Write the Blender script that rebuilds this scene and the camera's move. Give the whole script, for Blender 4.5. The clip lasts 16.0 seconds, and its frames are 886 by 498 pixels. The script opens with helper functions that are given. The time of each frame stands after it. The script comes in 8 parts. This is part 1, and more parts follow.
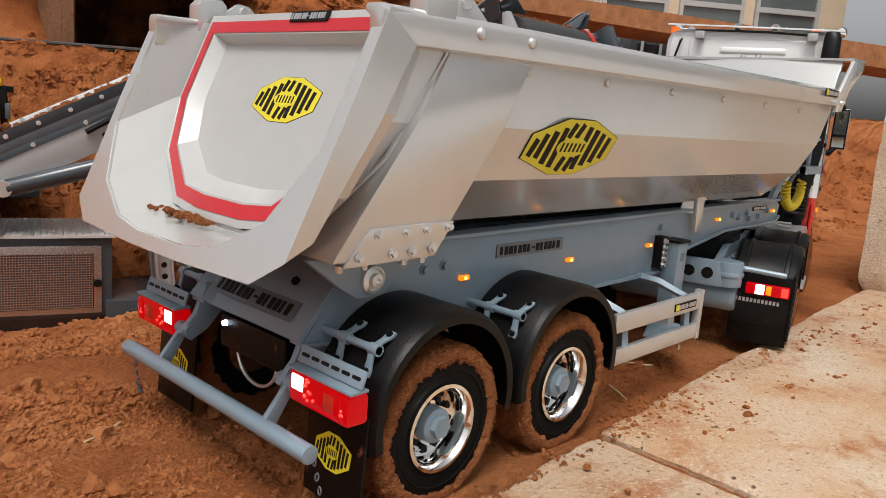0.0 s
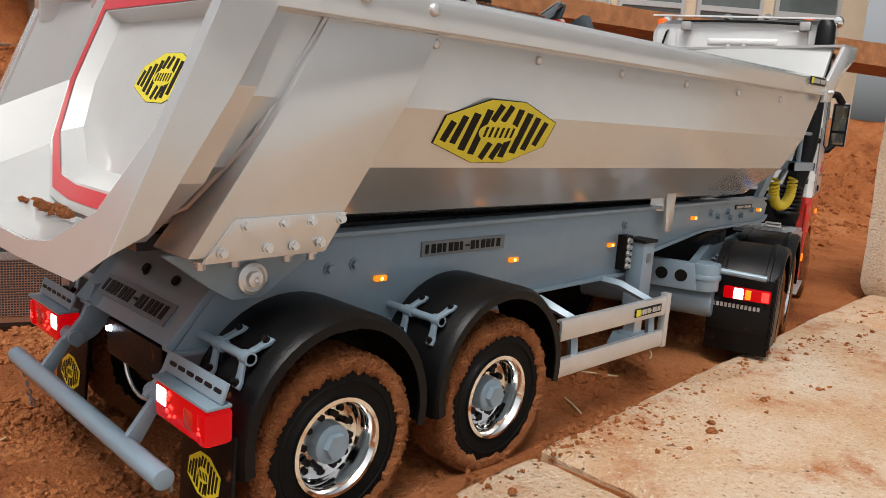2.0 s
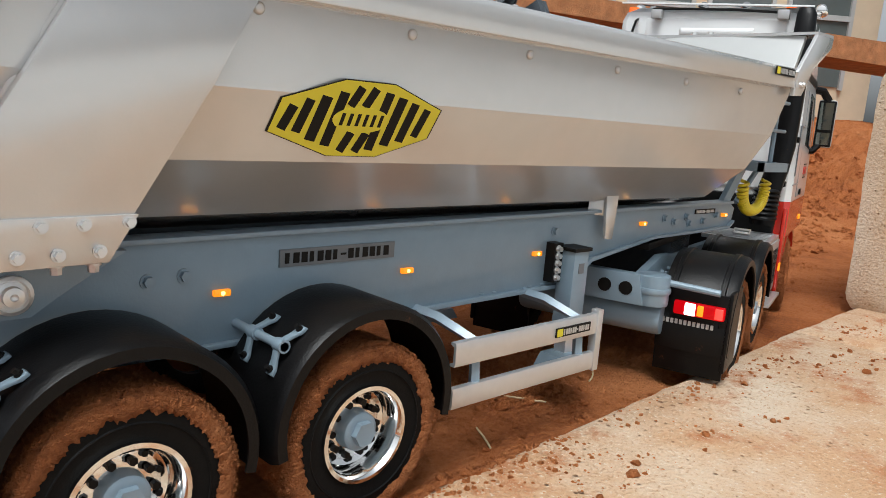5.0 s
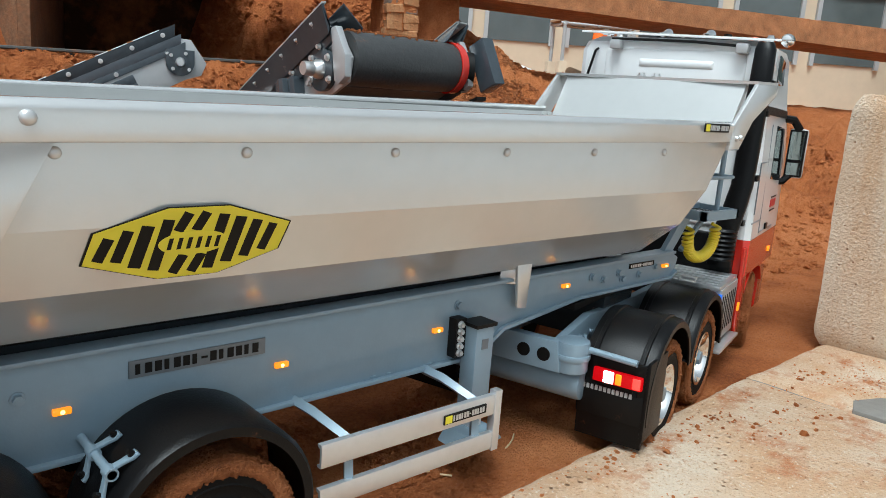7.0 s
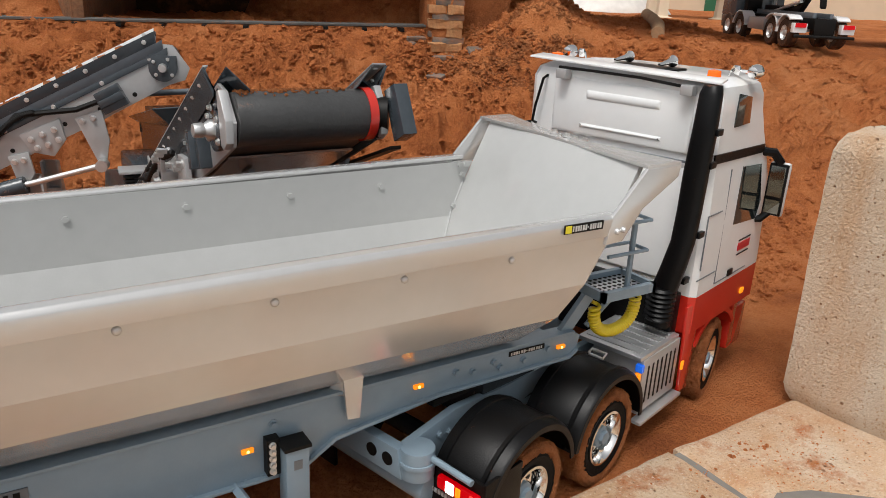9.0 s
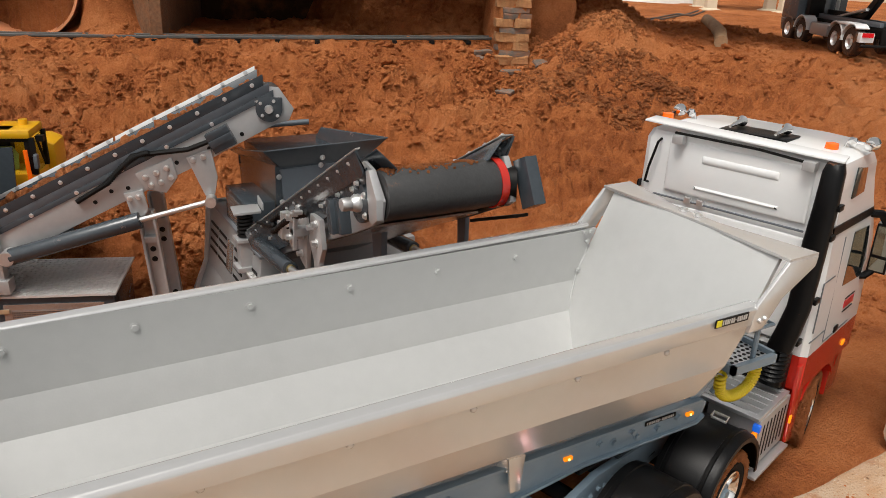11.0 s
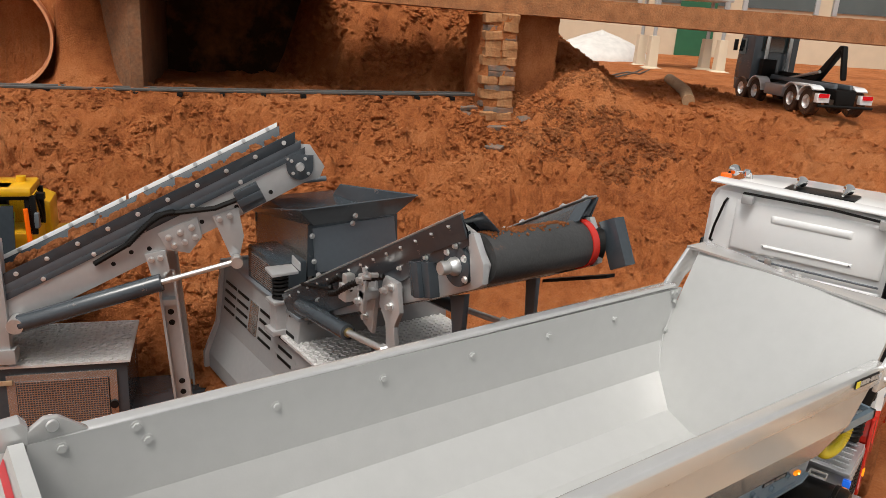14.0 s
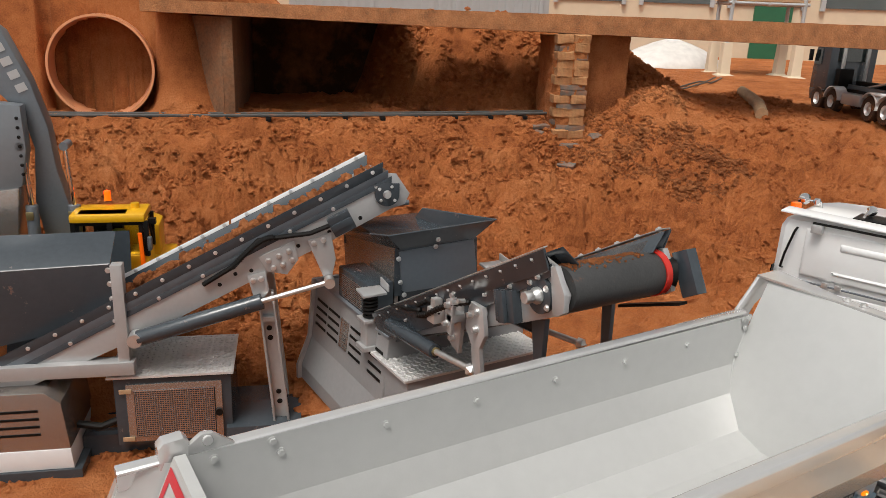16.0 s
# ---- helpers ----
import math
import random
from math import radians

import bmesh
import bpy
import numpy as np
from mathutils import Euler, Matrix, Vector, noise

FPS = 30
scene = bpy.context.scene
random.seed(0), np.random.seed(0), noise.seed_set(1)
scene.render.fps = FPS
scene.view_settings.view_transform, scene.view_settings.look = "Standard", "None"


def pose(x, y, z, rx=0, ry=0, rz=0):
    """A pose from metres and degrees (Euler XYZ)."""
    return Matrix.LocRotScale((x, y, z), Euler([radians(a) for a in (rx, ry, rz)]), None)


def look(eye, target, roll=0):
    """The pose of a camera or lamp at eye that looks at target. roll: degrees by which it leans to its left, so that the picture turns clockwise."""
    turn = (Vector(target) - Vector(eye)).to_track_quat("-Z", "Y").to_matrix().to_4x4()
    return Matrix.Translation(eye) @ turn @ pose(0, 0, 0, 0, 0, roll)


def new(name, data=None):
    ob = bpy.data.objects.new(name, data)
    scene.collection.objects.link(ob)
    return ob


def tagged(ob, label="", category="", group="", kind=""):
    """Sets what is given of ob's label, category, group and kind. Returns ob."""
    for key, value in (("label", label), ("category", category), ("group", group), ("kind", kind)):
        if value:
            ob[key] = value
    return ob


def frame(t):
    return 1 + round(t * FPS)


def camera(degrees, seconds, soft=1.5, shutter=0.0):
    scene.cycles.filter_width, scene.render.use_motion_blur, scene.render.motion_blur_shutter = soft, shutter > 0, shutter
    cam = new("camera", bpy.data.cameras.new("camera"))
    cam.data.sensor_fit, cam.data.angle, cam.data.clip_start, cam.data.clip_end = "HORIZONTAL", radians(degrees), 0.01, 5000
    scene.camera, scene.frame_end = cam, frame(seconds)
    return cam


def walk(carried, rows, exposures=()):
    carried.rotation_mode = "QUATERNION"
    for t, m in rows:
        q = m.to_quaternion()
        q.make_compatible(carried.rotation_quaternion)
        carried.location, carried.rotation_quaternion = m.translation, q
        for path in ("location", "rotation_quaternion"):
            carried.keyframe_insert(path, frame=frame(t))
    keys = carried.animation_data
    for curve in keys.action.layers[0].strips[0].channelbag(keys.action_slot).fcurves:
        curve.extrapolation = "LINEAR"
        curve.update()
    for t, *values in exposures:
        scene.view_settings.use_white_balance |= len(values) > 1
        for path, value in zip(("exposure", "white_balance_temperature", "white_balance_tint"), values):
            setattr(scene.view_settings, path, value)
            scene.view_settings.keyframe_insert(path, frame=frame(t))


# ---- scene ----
cam = camera(60.47, 16.0, soft=0.6)
# seconds, eye, target, roll
PATH = [
    (0, (-0.238, -0.3011, 0.1814), (-0.0941, -0.1672, 0.1447), 4.48),
    (0.5, (-0.2237, -0.3042, 0.178), (-0.0808, -0.1689, 0.1423), 4.20),
    (1, (-0.2075, -0.306, 0.1755), (-0.0656, -0.1695, 0.1402), 4.15),
    (1.5, (-0.1903, -0.3079, 0.1727), (-0.0493, -0.1705, 0.1378), 4.04),
    (2, (-0.1746, -0.3108, 0.1721), (-0.0343, -0.1725, 0.1374), 4.04),
    (2.5, (-0.1567, -0.3142, 0.1735), (-0.0177, -0.1749, 0.1381), 4.19),
    (3, (-0.1352, -0.3142, 0.1723), (0.0033, -0.1742, 0.1369), 4.50),
    (3.5, (-0.1212, -0.3127, 0.1685), (0.0174, -0.1727, 0.1339), 4.46),
    (5.8, (-0.0734, -0.314, 0.1765), (0.0631, -0.1722, 0.1408), 4.78),
    (6, (-0.0694, -0.3188, 0.1847), (0.0659, -0.1762, 0.1479), 4.84),
    (6.5, (-0.0552, -0.3283, 0.2065), (0.0781, -0.1844, 0.1674), 4.66),
    (7, (-0.025, -0.3474, 0.2294), (0.1063, -0.2023, 0.1879), 4.25),
    (7.5, (0.032, -0.3678, 0.2715), (0.1582, -0.2205, 0.223), 4.31),
    (8, (0.0694, -0.3862, 0.3007), (0.1895, -0.2358, 0.2465), 3.84),
    (8.5, (0.1073, -0.3997, 0.3294), (0.2189, -0.2453, 0.2687), 3.49),
    (9, (0.1386, -0.4037, 0.3475), (0.2411, -0.2452, 0.2813), 3.01),
    (9.5, (0.1324, -0.4024, 0.3727), (0.2281, -0.2417, 0.3019), 2.67),
    (9.7, (0.1227, -0.4028, 0.3846), (0.2151, -0.2416, 0.3106), 2.46),
    (11.8, (0.0264, -0.3353, 0.4308), (0.1286, -0.1775, 0.3626), 3.11),
    (12, (0.0186, -0.3292, 0.4326), (0.1229, -0.1722, 0.3659), 3.27),
    (12.5, (-0.0096, -0.315, 0.4291), (0.0995, -0.1599, 0.3654), 3.72),
    (13, (-0.0421, -0.2976, 0.4251), (0.072, -0.1451, 0.3641), 3.87),
    (13.5, (-0.053, -0.2879, 0.4228), (0.0629, -0.1361, 0.3633), 3.97),
    (14, (-0.049, -0.2817, 0.422), (0.0655, -0.1287, 0.363), 3.89),
    (14.5, (-0.062, -0.2941, 0.4354), (0.0496, -0.1389, 0.3767), 3.57),
    (15, (-0.0772, -0.3055, 0.4425), (0.0306, -0.1477, 0.3835), 3.22),
    (15.5, (-0.0887, -0.3102, 0.4518), (0.0151, -0.1497, 0.3928), 2.73),
    (16, (-0.0915, -0.3127, 0.4598), (0.0085, -0.1498, 0.401), 2.26),
]
walk(cam, [(t, look(eye, target, roll)) for t, eye, target, roll in PATH],
     exposures=[(0.0, 0.27, 6500, 10), (3.0, 0.32, 6350, 10), (6.0, 0.48, 5850, 3), (7.0, 0.5, 5650, 0), (7.5, 0.44, 5750, 2), (8.0, 0.36, 6050, 6), (8.7, 0.28, 6350, 10), (9.5, 0.26, 6500, 10), (12.0, 0.28, 6650, 10), (16.0, 0.3, 6600, 10)])

# ---- light: an overcast day, soft from all over the sky ----
world = bpy.data.worlds.new("overcast_sky")
scene.world = world
world.use_nodes = True
wn, wl = world.node_tree.nodes, world.node_tree.links
sky = wn.new("ShaderNodeTexSky")
sky.sky_type, sky.sun_disc = "NISHITA", False
sky.sun_elevation, sky.sun_rotation = radians(63), radians(240)
sky.air_density, sky.dust_density, sky.ozone_density = 1.0, 5.0, 1.0
grey = wn.new("ShaderNodeHueSaturation")
grey.inputs["Saturation"].default_value = 0.12
wl.new(sky.outputs[0], grey.inputs["Color"])
wl.new(grey.outputs[0], wn["Background"].inputs["Color"])
wn["Background"].inputs["Strength"].default_value = 0.105
sun = new("sun", bpy.data.lights.new("sun", "SUN"))
sun.data.energy, sun.data.angle, sun.data.color = 1.7, radians(22), (1.0, 0.96, 0.9)
sun.matrix_world = look((-3.0, -2.0, 7.2), (0, 0, 0))

# ---- helpers: numbers below are decimetres, meshes are metres ----
U = 0.1


class Shape:
    """Vertices and faces of one mesh, in decimetres."""

    def __init__(self):
        self.v, self.f = [], []

    def add(self, verts, faces):
        n = len(self.v)
        self.v += [tuple(p) for p in verts]
        self.f += [tuple(i + n for i in q) for q in faces]
        return self

    def box(self, x0, x1, y0, y1, z0, z1, m=None):
        p = [Vector((x, y, z)) for x in (x0, x1) for y in (y0, y1) for z in (z0, z1)]
        if m is not None:
            p = [m @ q for q in p]
        return self.add(p, [(0, 1, 3, 2), (4, 6, 7, 5), (0, 4, 5, 1), (2, 3, 7, 6), (0, 2, 6, 4), (1, 5, 7, 3)])

    def slab(self, pts, off):
        """A flat polygon of 3D points, made thick by the vector off."""
        n = len(pts)
        p = [Vector(q) for q in pts]
        o = Vector(off)
        self.add(p + [q + o for q in p], [tuple(range(n))[::-1], tuple(range(n, 2 * n))] + [(i, (i + 1) % n, n + (i + 1) % n, n + i) for i in range(n)])
        return self

    def loft(self, rings, closed=True, caps=True):
        n = len(rings[0])
        v = [p for r in rings for p in r]
        fs = [(k * n + i, k * n + (i + 1) % n, (k + 1) * n + (i + 1) % n, (k + 1) * n + i) for k in range(len(rings) - 1) for i in range(n if closed else n - 1)]
        if caps:
            fs += [tuple(range(n))[::-1], tuple(range((len(rings) - 1) * n, len(rings) * n))]
        return self.add(v, fs)

    def tube(self, path, r, seg=10, caps=True):
        """A round bar along a path; r may be one radius or one for each point."""
        pts = [Vector(p) for p in path]
        rs = r if isinstance(r, (list, tuple)) else [r] * len(pts)
        rings = []
        side = None
        for i, p in enumerate(pts):
            d = (pts[min(i + 1, len(pts) - 1)] - pts[max(i - 1, 0)]).normalized()
            a = side if side is not None else (Vector((0, 0, 1)) if abs(d.z) < 0.9 else Vector((1, 0, 0)))
            a = (a - d * a.dot(d)).normalized()
            side = a
            b = d.cross(a)
            rings.append([p + (a * math.cos(2 * math.pi * k / seg) + b * math.sin(2 * math.pi * k / seg)) * rs[i] for k in range(seg)])
        return self.loft(rings, True, caps)

    def lathe(self, profile, centre, axis="y", seg=32, closed=False):
        """Turns a profile of (radius, along the axis) about an axis through centre."""
        c = Vector(centre)
        rings = []
        for r, a in profile:
            ring = []
            for k in range(seg):
                u, w = r * math.cos(2 * math.pi * k / seg), r * math.sin(2 * math.pi * k / seg)
                ring.append(c + Vector({"x": (a, u, w), "y": (u, a, w), "z": (u, w, a)}[axis]))
            rings.append(ring)
        if closed:
            rings.append(rings[0])
        return self.loft(rings, True, not closed)

    def ball(self, centre, r, seed=0, rough=0.0, squash=1.0):
        t = (1 + 5**0.5) / 2
        vs = [(-1, t, 0), (1, t, 0), (-1, -t, 0), (1, -t, 0), (0, -1, t), (0, 1, t), (0, -1, -t), (0, 1, -t), (t, 0, -1), (t, 0, 1), (-t, 0, -1), (-t, 0, 1)]
        fs = [(0, 11, 5), (0, 5, 1), (0, 1, 7), (0, 7, 10), (0, 10, 11), (1, 5, 9), (5, 11, 4), (11, 10, 2), (10, 7, 6), (7, 1, 8), (3, 9, 4), (3, 4, 2), (3, 2, 6), (3, 6, 8), (3, 8, 9), (4, 9, 5), (2, 4, 11), (6, 2, 10), (8, 6, 7), (9, 8, 1)]
        rnd = random.Random(seed)
        out = []
        for q in vs:
            k = r / 1.902 * (1 + rough * (rnd.random() * 2 - 1))
            out.append((centre[0] + q[0] * k, centre[1] + q[1] * k, centre[2] + q[2] * k * squash))
        return self.add(out, fs)


def place(x, y, z, deg=0.0):
    return Matrix.Translation((x * U, y * U, z * U)) @ Matrix.Rotation(radians(deg), 4, "Z")


def thing(name, label, category, at=(0, 0, 0), deg=0.0, group="", kind=""):
    ob = new(name)
    ob.empty_display_size = 0.02
    ob.matrix_basis = place(*at, deg)
    return tagged(ob, label, category, group, kind)


def mesh_of(name, shape, material, bevel=0.0, smooth=35):
    me = bpy.data.meshes.new(name)
    bm = bmesh.new()
    vs = [bm.verts.new((x * U, y * U, z * U)) for x, y, z in shape.v]
    for q in shape.f:
        try:
            bm.faces.new([vs[i] for i in q])
        except ValueError:
            pass
    bmesh.ops.remove_doubles(bm, verts=bm.verts, dist=1e-6)
    bmesh.ops.recalc_face_normals(bm, faces=bm.faces)
    if bevel:
        es = [e for e in bm.edges if len(e.link_faces) == 2 and e.calc_face_angle() > 0.5]
        bmesh.ops.bevel(bm, geom=es, offset=bevel * U, segments=2, profile=0.6, affect="EDGES", clamp_overlap=True)
    lim = radians(smooth)
    for q in bm.faces:
        q.smooth = True
    for e in bm.edges:
        e.smooth = len(e.link_faces) == 2 and e.calc_face_angle() < lim
    bm.to_mesh(me)
    bm.free()
    me.materials.append(material)
    return me


def part(name, shape, material, parent=None, label="", bevel=0.0, smooth=35):
    ob = new(name, mesh_of(name, shape, material, bevel, smooth))
    ob.parent = parent
    if label:
        ob["label"] = label
    return ob


def again(ob, m, parent=None):
    """One more object on the same mesh."""
    o = new(ob.name.split(".")[0], ob.data)
    o.parent = parent if parent is not None else ob.parent
    o.matrix_basis = m
    return o


def shift(x, y, z):
    return Matrix.Translation((x * U, y * U, z * U))


# ---- materials ----
def material(name, colour, rough=0.5, metal=0.0, vary=0.12, scale=60.0, bump=0.0, bump_scale=400.0, coat=0.0, dirt=0.0, dirt_colour=(0.36, 0.13, 0.045), spec=0.5):
    """A surface with grain at two scales, fine relief and a little dust."""
    m = bpy.data.materials.new(name)
    m.use_nodes = True
    n, l = m.node_tree.nodes, m.node_tree.links
    b = n["Principled BSDF"]
    b.inputs["Roughness"].default_value, b.inputs["Metallic"].default_value = rough, metal
    b.inputs["Coat Weight"].default_value, b.inputs["Coat Roughness"].default_value = coat, 0.06
    b.inputs["Specular IOR Level"].default_value = spec
    tc = n.new("ShaderNodeTexCoord")
    big, fine = n.new("ShaderNodeTexNoise"), n.new("ShaderNodeTexNoise")
    big.inputs["Scale"].default_value, big.inputs["Detail"].default_value = scale * 0.25, 6
    fine.inputs["Scale"].default_value, fine.inputs["Detail"].default_value = scale * 3, 4
    for t in (big, fine):
        l.new(tc.outputs["Object"], t.inputs["Vector"])
    add = n.new("ShaderNodeMath")
    add.operation = "ADD"
    l.new(big.outputs["Fac"], add.inputs[0])
    l.new(fine.outputs["Fac"], add.inputs[1])
    ramp = n.new("ShaderNodeMapRange")
    ramp.inputs["From Min"].default_value, ramp.inputs["From Max"].default_value = 0.6, 1.4
    ramp.inputs["To Min"].default_value, ramp.inputs["To Max"].default_value = 1 - vary, 1 + vary
    l.new(add.outputs[0], ramp.inputs["Value"])
    mul = n.new("ShaderNodeMix")
    mul.data_type, mul.blend_type = "RGBA", "MULTIPLY"
    mul.inputs["Factor"].default_value = 1.0
    mul.inputs["A"].default_value = (*colour, 1)
    l.new(ramp.outputs[0], mul.inputs["B"])
    out = mul.outputs["Result"]
    if dirt:
        dn = n.new("ShaderNodeTexNoise")
        dn.inputs["Scale"].default_value, dn.inputs["Detail"].default_value, dn.inputs["Roughness"].default_value = scale * 0.8, 9, 0.7
        l.new(tc.outputs["Object"], dn.inputs["Vector"])
        dr = n.new("ShaderNodeMapRange")
        dr.inputs["From Min"].default_value, dr.inputs["From Max"].default_value = 0.66 - 0.3 * dirt, 0.8
        l.new(dn.outputs["Fac"], dr.inputs["Value"])
        mx = n.new("ShaderNodeMix")
        mx.data_type = "RGBA"
        l.new(dr.outputs[0], mx.inputs["Factor"])
        l.new(out, mx.inputs["A"])
        mx.inputs["B"].default_value = (*dirt_colour, 1)
        out = mx.outputs["Result"]
        rr = n.new("ShaderNodeMapRange")
        rr.inputs["To Min"].default_value, rr.inputs["To Max"].default_value = rough, 0.9
        l.new(dr.outputs[0], rr.inputs["Value"])
        l.new(rr.outputs[0], b.inputs["Roughness"])
    l.new(out, b.inputs["Base Color"])
    if bump:
        bn = n.new("ShaderNodeTexNoise")
        bn.inputs["Scale"].default_value, bn.inputs["Detail"].default_value = bump_scale, 5
        l.new(tc.outputs["Object"], bn.inputs["Vector"])
        bu = n.new("ShaderNodeBump")
        bu.inputs["Strength"].default_value, bu.inputs["Distance"].default_value = bump, 0.002
        l.new(bn.outputs["Fac"], bu.inputs["Height"])
        l.new(bu.outputs[0], b.inputs["Normal"])
    return m


def lamp_material(name, colour, glow, strength):
    m = material(name, colour, 0.2, coat=0.25, vary=0.05)
    b = m.node_tree.nodes["Principled BSDF"]
    b.inputs["Emission Color"].default_value, b.inputs["Emission Strength"].default_value = (*glow, 1), strength
    return m


SILVER = material("silver_paint", (0.62, 0.62, 0.61), 0.22, 0.55, 0.03, 30, 0.02, 900, coat=0.5)
SILVER_IN = material("silver_paint_inside", (0.47, 0.475, 0.465), 0.3, 0.12, 0.04, 30, 0.03, 700, coat=0.6)
BLUE = material("blue_grey_paint", (0.215, 0.29, 0.35), 0.38, 0.1, 0.06, 40, 0.05, 800, coat=0.2)
BLACK = material("black_plastic", (0.003, 0.003, 0.0033), 0.36, 0, 0.2, 80, 0.1, 900, dirt=0.03, spec=0.2)
RUBBER = material("tyre_rubber", (0.004, 0.004, 0.004), 0.6, 0, 0.25, 90, 0.15, 700, dirt=0.06, spec=0.14)
CHROME = material("polished_aluminium", (0.86, 0.85, 0.83), 0.09, 1.0, 0.03, 50, 0.01, 900)
STEEL = material("bare_steel", (0.74, 0.74, 0.73), 0.34, 0.8, 0.08, 80, 0.05, 900)
ALU = material("satin_aluminium", (0.62, 0.63, 0.64), 0.32, 0.7, 0.05, 60, 0.05, 900)
RED_PAINT = material("red_paint", (0.52, 0.022, 0.012), 0.25, 0, 0.05, 40, coat=0.6)
RED_STRIPE = material("red_marking_tape", (0.5, 0.02, 0.03), 0.35, 0, 0.06, 60)
WHITE = material("white_paint", (0.75, 0.76, 0.76), 0.25, 0, 0.03, 30, coat=0.5)
YELLOW = material("yellow_film", (0.72, 0.62, 0.03), 0.4, 0, 0.04, 60)
INK = material("black_print", (0.006, 0.0055, 0.005), 0.5, 0, 0.1, 80, spec=0.2)
PLATE = material("grey_name_plate", (0.16, 0.18, 0.2), 0.4, 0.4, 0.08, 80)
RED_LENS = lamp_material("red_lens", (0.22, 0.001, 0.003), (0.9, 0.0, 0.004), 0.35)
RED_LENS.node_tree.nodes["Principled BSDF"].inputs["Coat Weight"].default_value = 0.0
RED_LENS.node_tree.nodes["Principled BSDF"].inputs["Specular IOR Level"].default_value = 0.22
RED_LENS.node_tree.nodes["Principled BSDF"].inputs["Roughness"].default_value = 0.08
RED_GLOW = lamp_material("lit_red_lamp", (0.8, 0.02, 0.02), (1.0, 0.03, 0.02), 2.0)
WHITE_GLOW = lamp_material("lit_brake_lamp", (0.9, 0.6, 0.6), (1.0, 0.6, 0.6), 3.5)
ORANGE_GLOW = lamp_material("lit_orange_lamp", (0.75, 0.2, 0.01), (1.0, 0.27, 0.005), 0.75)
BULB = lamp_material("lit_bulb", (1.0, 0.7, 0.2), (1.0, 0.62, 0.12), 3.0)
BEACON = lamp_material("orange_beacon_plastic", (0.8, 0.13, 0.01), (1.0, 0.12, 0.0), 0.25)
COLD_GLOW = lamp_material("lit_white_lamp", (0.8, 0.85, 1), (0.75, 0.85, 1.0), 5.0)
BLUE_LENS = lamp_material("blue_lens", (0.02, 0.12, 0.6), (0.02, 0.2, 1.0), 0.3)
HOSE = material("yellow_air_hose", (0.75, 0.58, 0.02), 0.35, 0, 0.05, 60, coat=0.3)
GLASS = material("tinted_window_glass", (0.012, 0.018, 0.018), 0.04, 0, 0.1, 40, coat=1.0)
ANTHRACITE = material("anthracite_paint", (0.042, 0.052, 0.061), 0.27, 0.0, 0.12, 50, 0.04, 800, coat=0.25, dirt=0.04)
GREY_PART = material("light_grey_paint", (0.45, 0.45, 0.45), 0.33, 0.4, 0.05, 50, 0.04, 800)
GREY_BOARD = material("mid_grey_paint", (0.2, 0.22, 0.24), 0.35, 0.3, 0.06, 50, 0.04, 800)
BASE_GREY = material("steel_grey_paint", (0.27, 0.27, 0.27), 0.36, 0.12, 0.06, 50, 0.04, 800)
BELT = material("conveyor_belt_rubber", (0.04, 0.04, 0.04), 0.42, 0, 0.25, 90, 0.15, 500, dirt=0.12)
BRASS = material("brass", (0.5, 0.4, 0.2), 0.3, 0.9, 0.05, 60)
TREAD = material("tread_plate", (0.66, 0.65, 0.64), 0.36, 0.35, 0.1, 60, dirt=0.03)
BOARD_GREY = material("blue_grey_board", (0.115, 0.135, 0.155), 0.4, 0.1, 0.08, 50, 0.04, 800)
BRONZE = material("brushed_steel_panel", (0.42, 0.38, 0.35), 0.27, 0.75, 0.06, 60, 0.05, 900)
# soil-stained board; the base is also darkened to hold the deck's shade
SHADED_STAINED_BOARD = material("shaded_soil_stained_board", (0.2, 0.1, 0.05), 0.85, 0, 0.5, 60, 0.9, 260, dirt=0.75, dirt_colour=(0.26, 0.1, 0.038))
PIPE = material("orange_clay_pipe_plastic", (0.68, 0.29, 0.14), 0.35, 0, 0.06, 12, 0.03, 300, dirt=0.03)
RAIL = material("dull_rail_steel", (0.1, 0.1, 0.095), 0.5, 0.3, 0.2, 30, dirt=0.3)
MACHINE_YELLOW = material("machine_yellow", (0.75, 0.4, 0.01), 0.3, 0, 0.06, 50, coat=0.4, dirt=0.15)
SLATE = material("dark_slate_brick", (0.14, 0.12, 0.1), 0.7, 0, 0.3, 80, 0.5, 300, dirt=0.8)
BRICK = material("sand_brick", (0.4, 0.21, 0.09), 0.85, 0, 0.5, 60, 1.0, 250, dirt=0.9)
BOARD = material("chipboard", (0.36, 0.155, 0.06), 0.8, 0, 0.6, 150, 0.9, 260, dirt=0.7)
WOOD = material("weathered_wood", (0.42, 0.27, 0.15), 0.75, 0, 0.25, 60, 0.5, 300, dirt=0.3)
# near-black brown that stands in for the deep shade under the bridge
SHADE_PANEL = material("shade_panel", (0.05, 0.022, 0.011), 0.95, 0, 0.4, 10, 0.3, 60, dirt=0.6, spec=0.1)
FIGURE = material("hi_vis_plastic", (0.42, 0.6, 0.12), 0.6, 0, 0.1, 50)
BEIGE = material("beige_render", (0.6, 0.5, 0.36), 0.85, 0, 0.08, 4, 0.2, 60)
GREEN = material("dark_green_steel", (0.07, 0.095, 0.085), 0.55, 0.2, 0.1, 6)
GREEN_DOOR = material("green_sheet", (0.015, 0.11, 0.05), 0.5, 0, 0.1, 10)
FAR_GREY = material("pale_grey_steel", (0.42, 0.44, 0.44), 0.55, 0.2, 0.08, 5)
WHITE_SHEET = material("white_tarpaulin", (0.65, 0.62, 0.58), 0.5, 0, 0.2, 8, 0.6, 20)
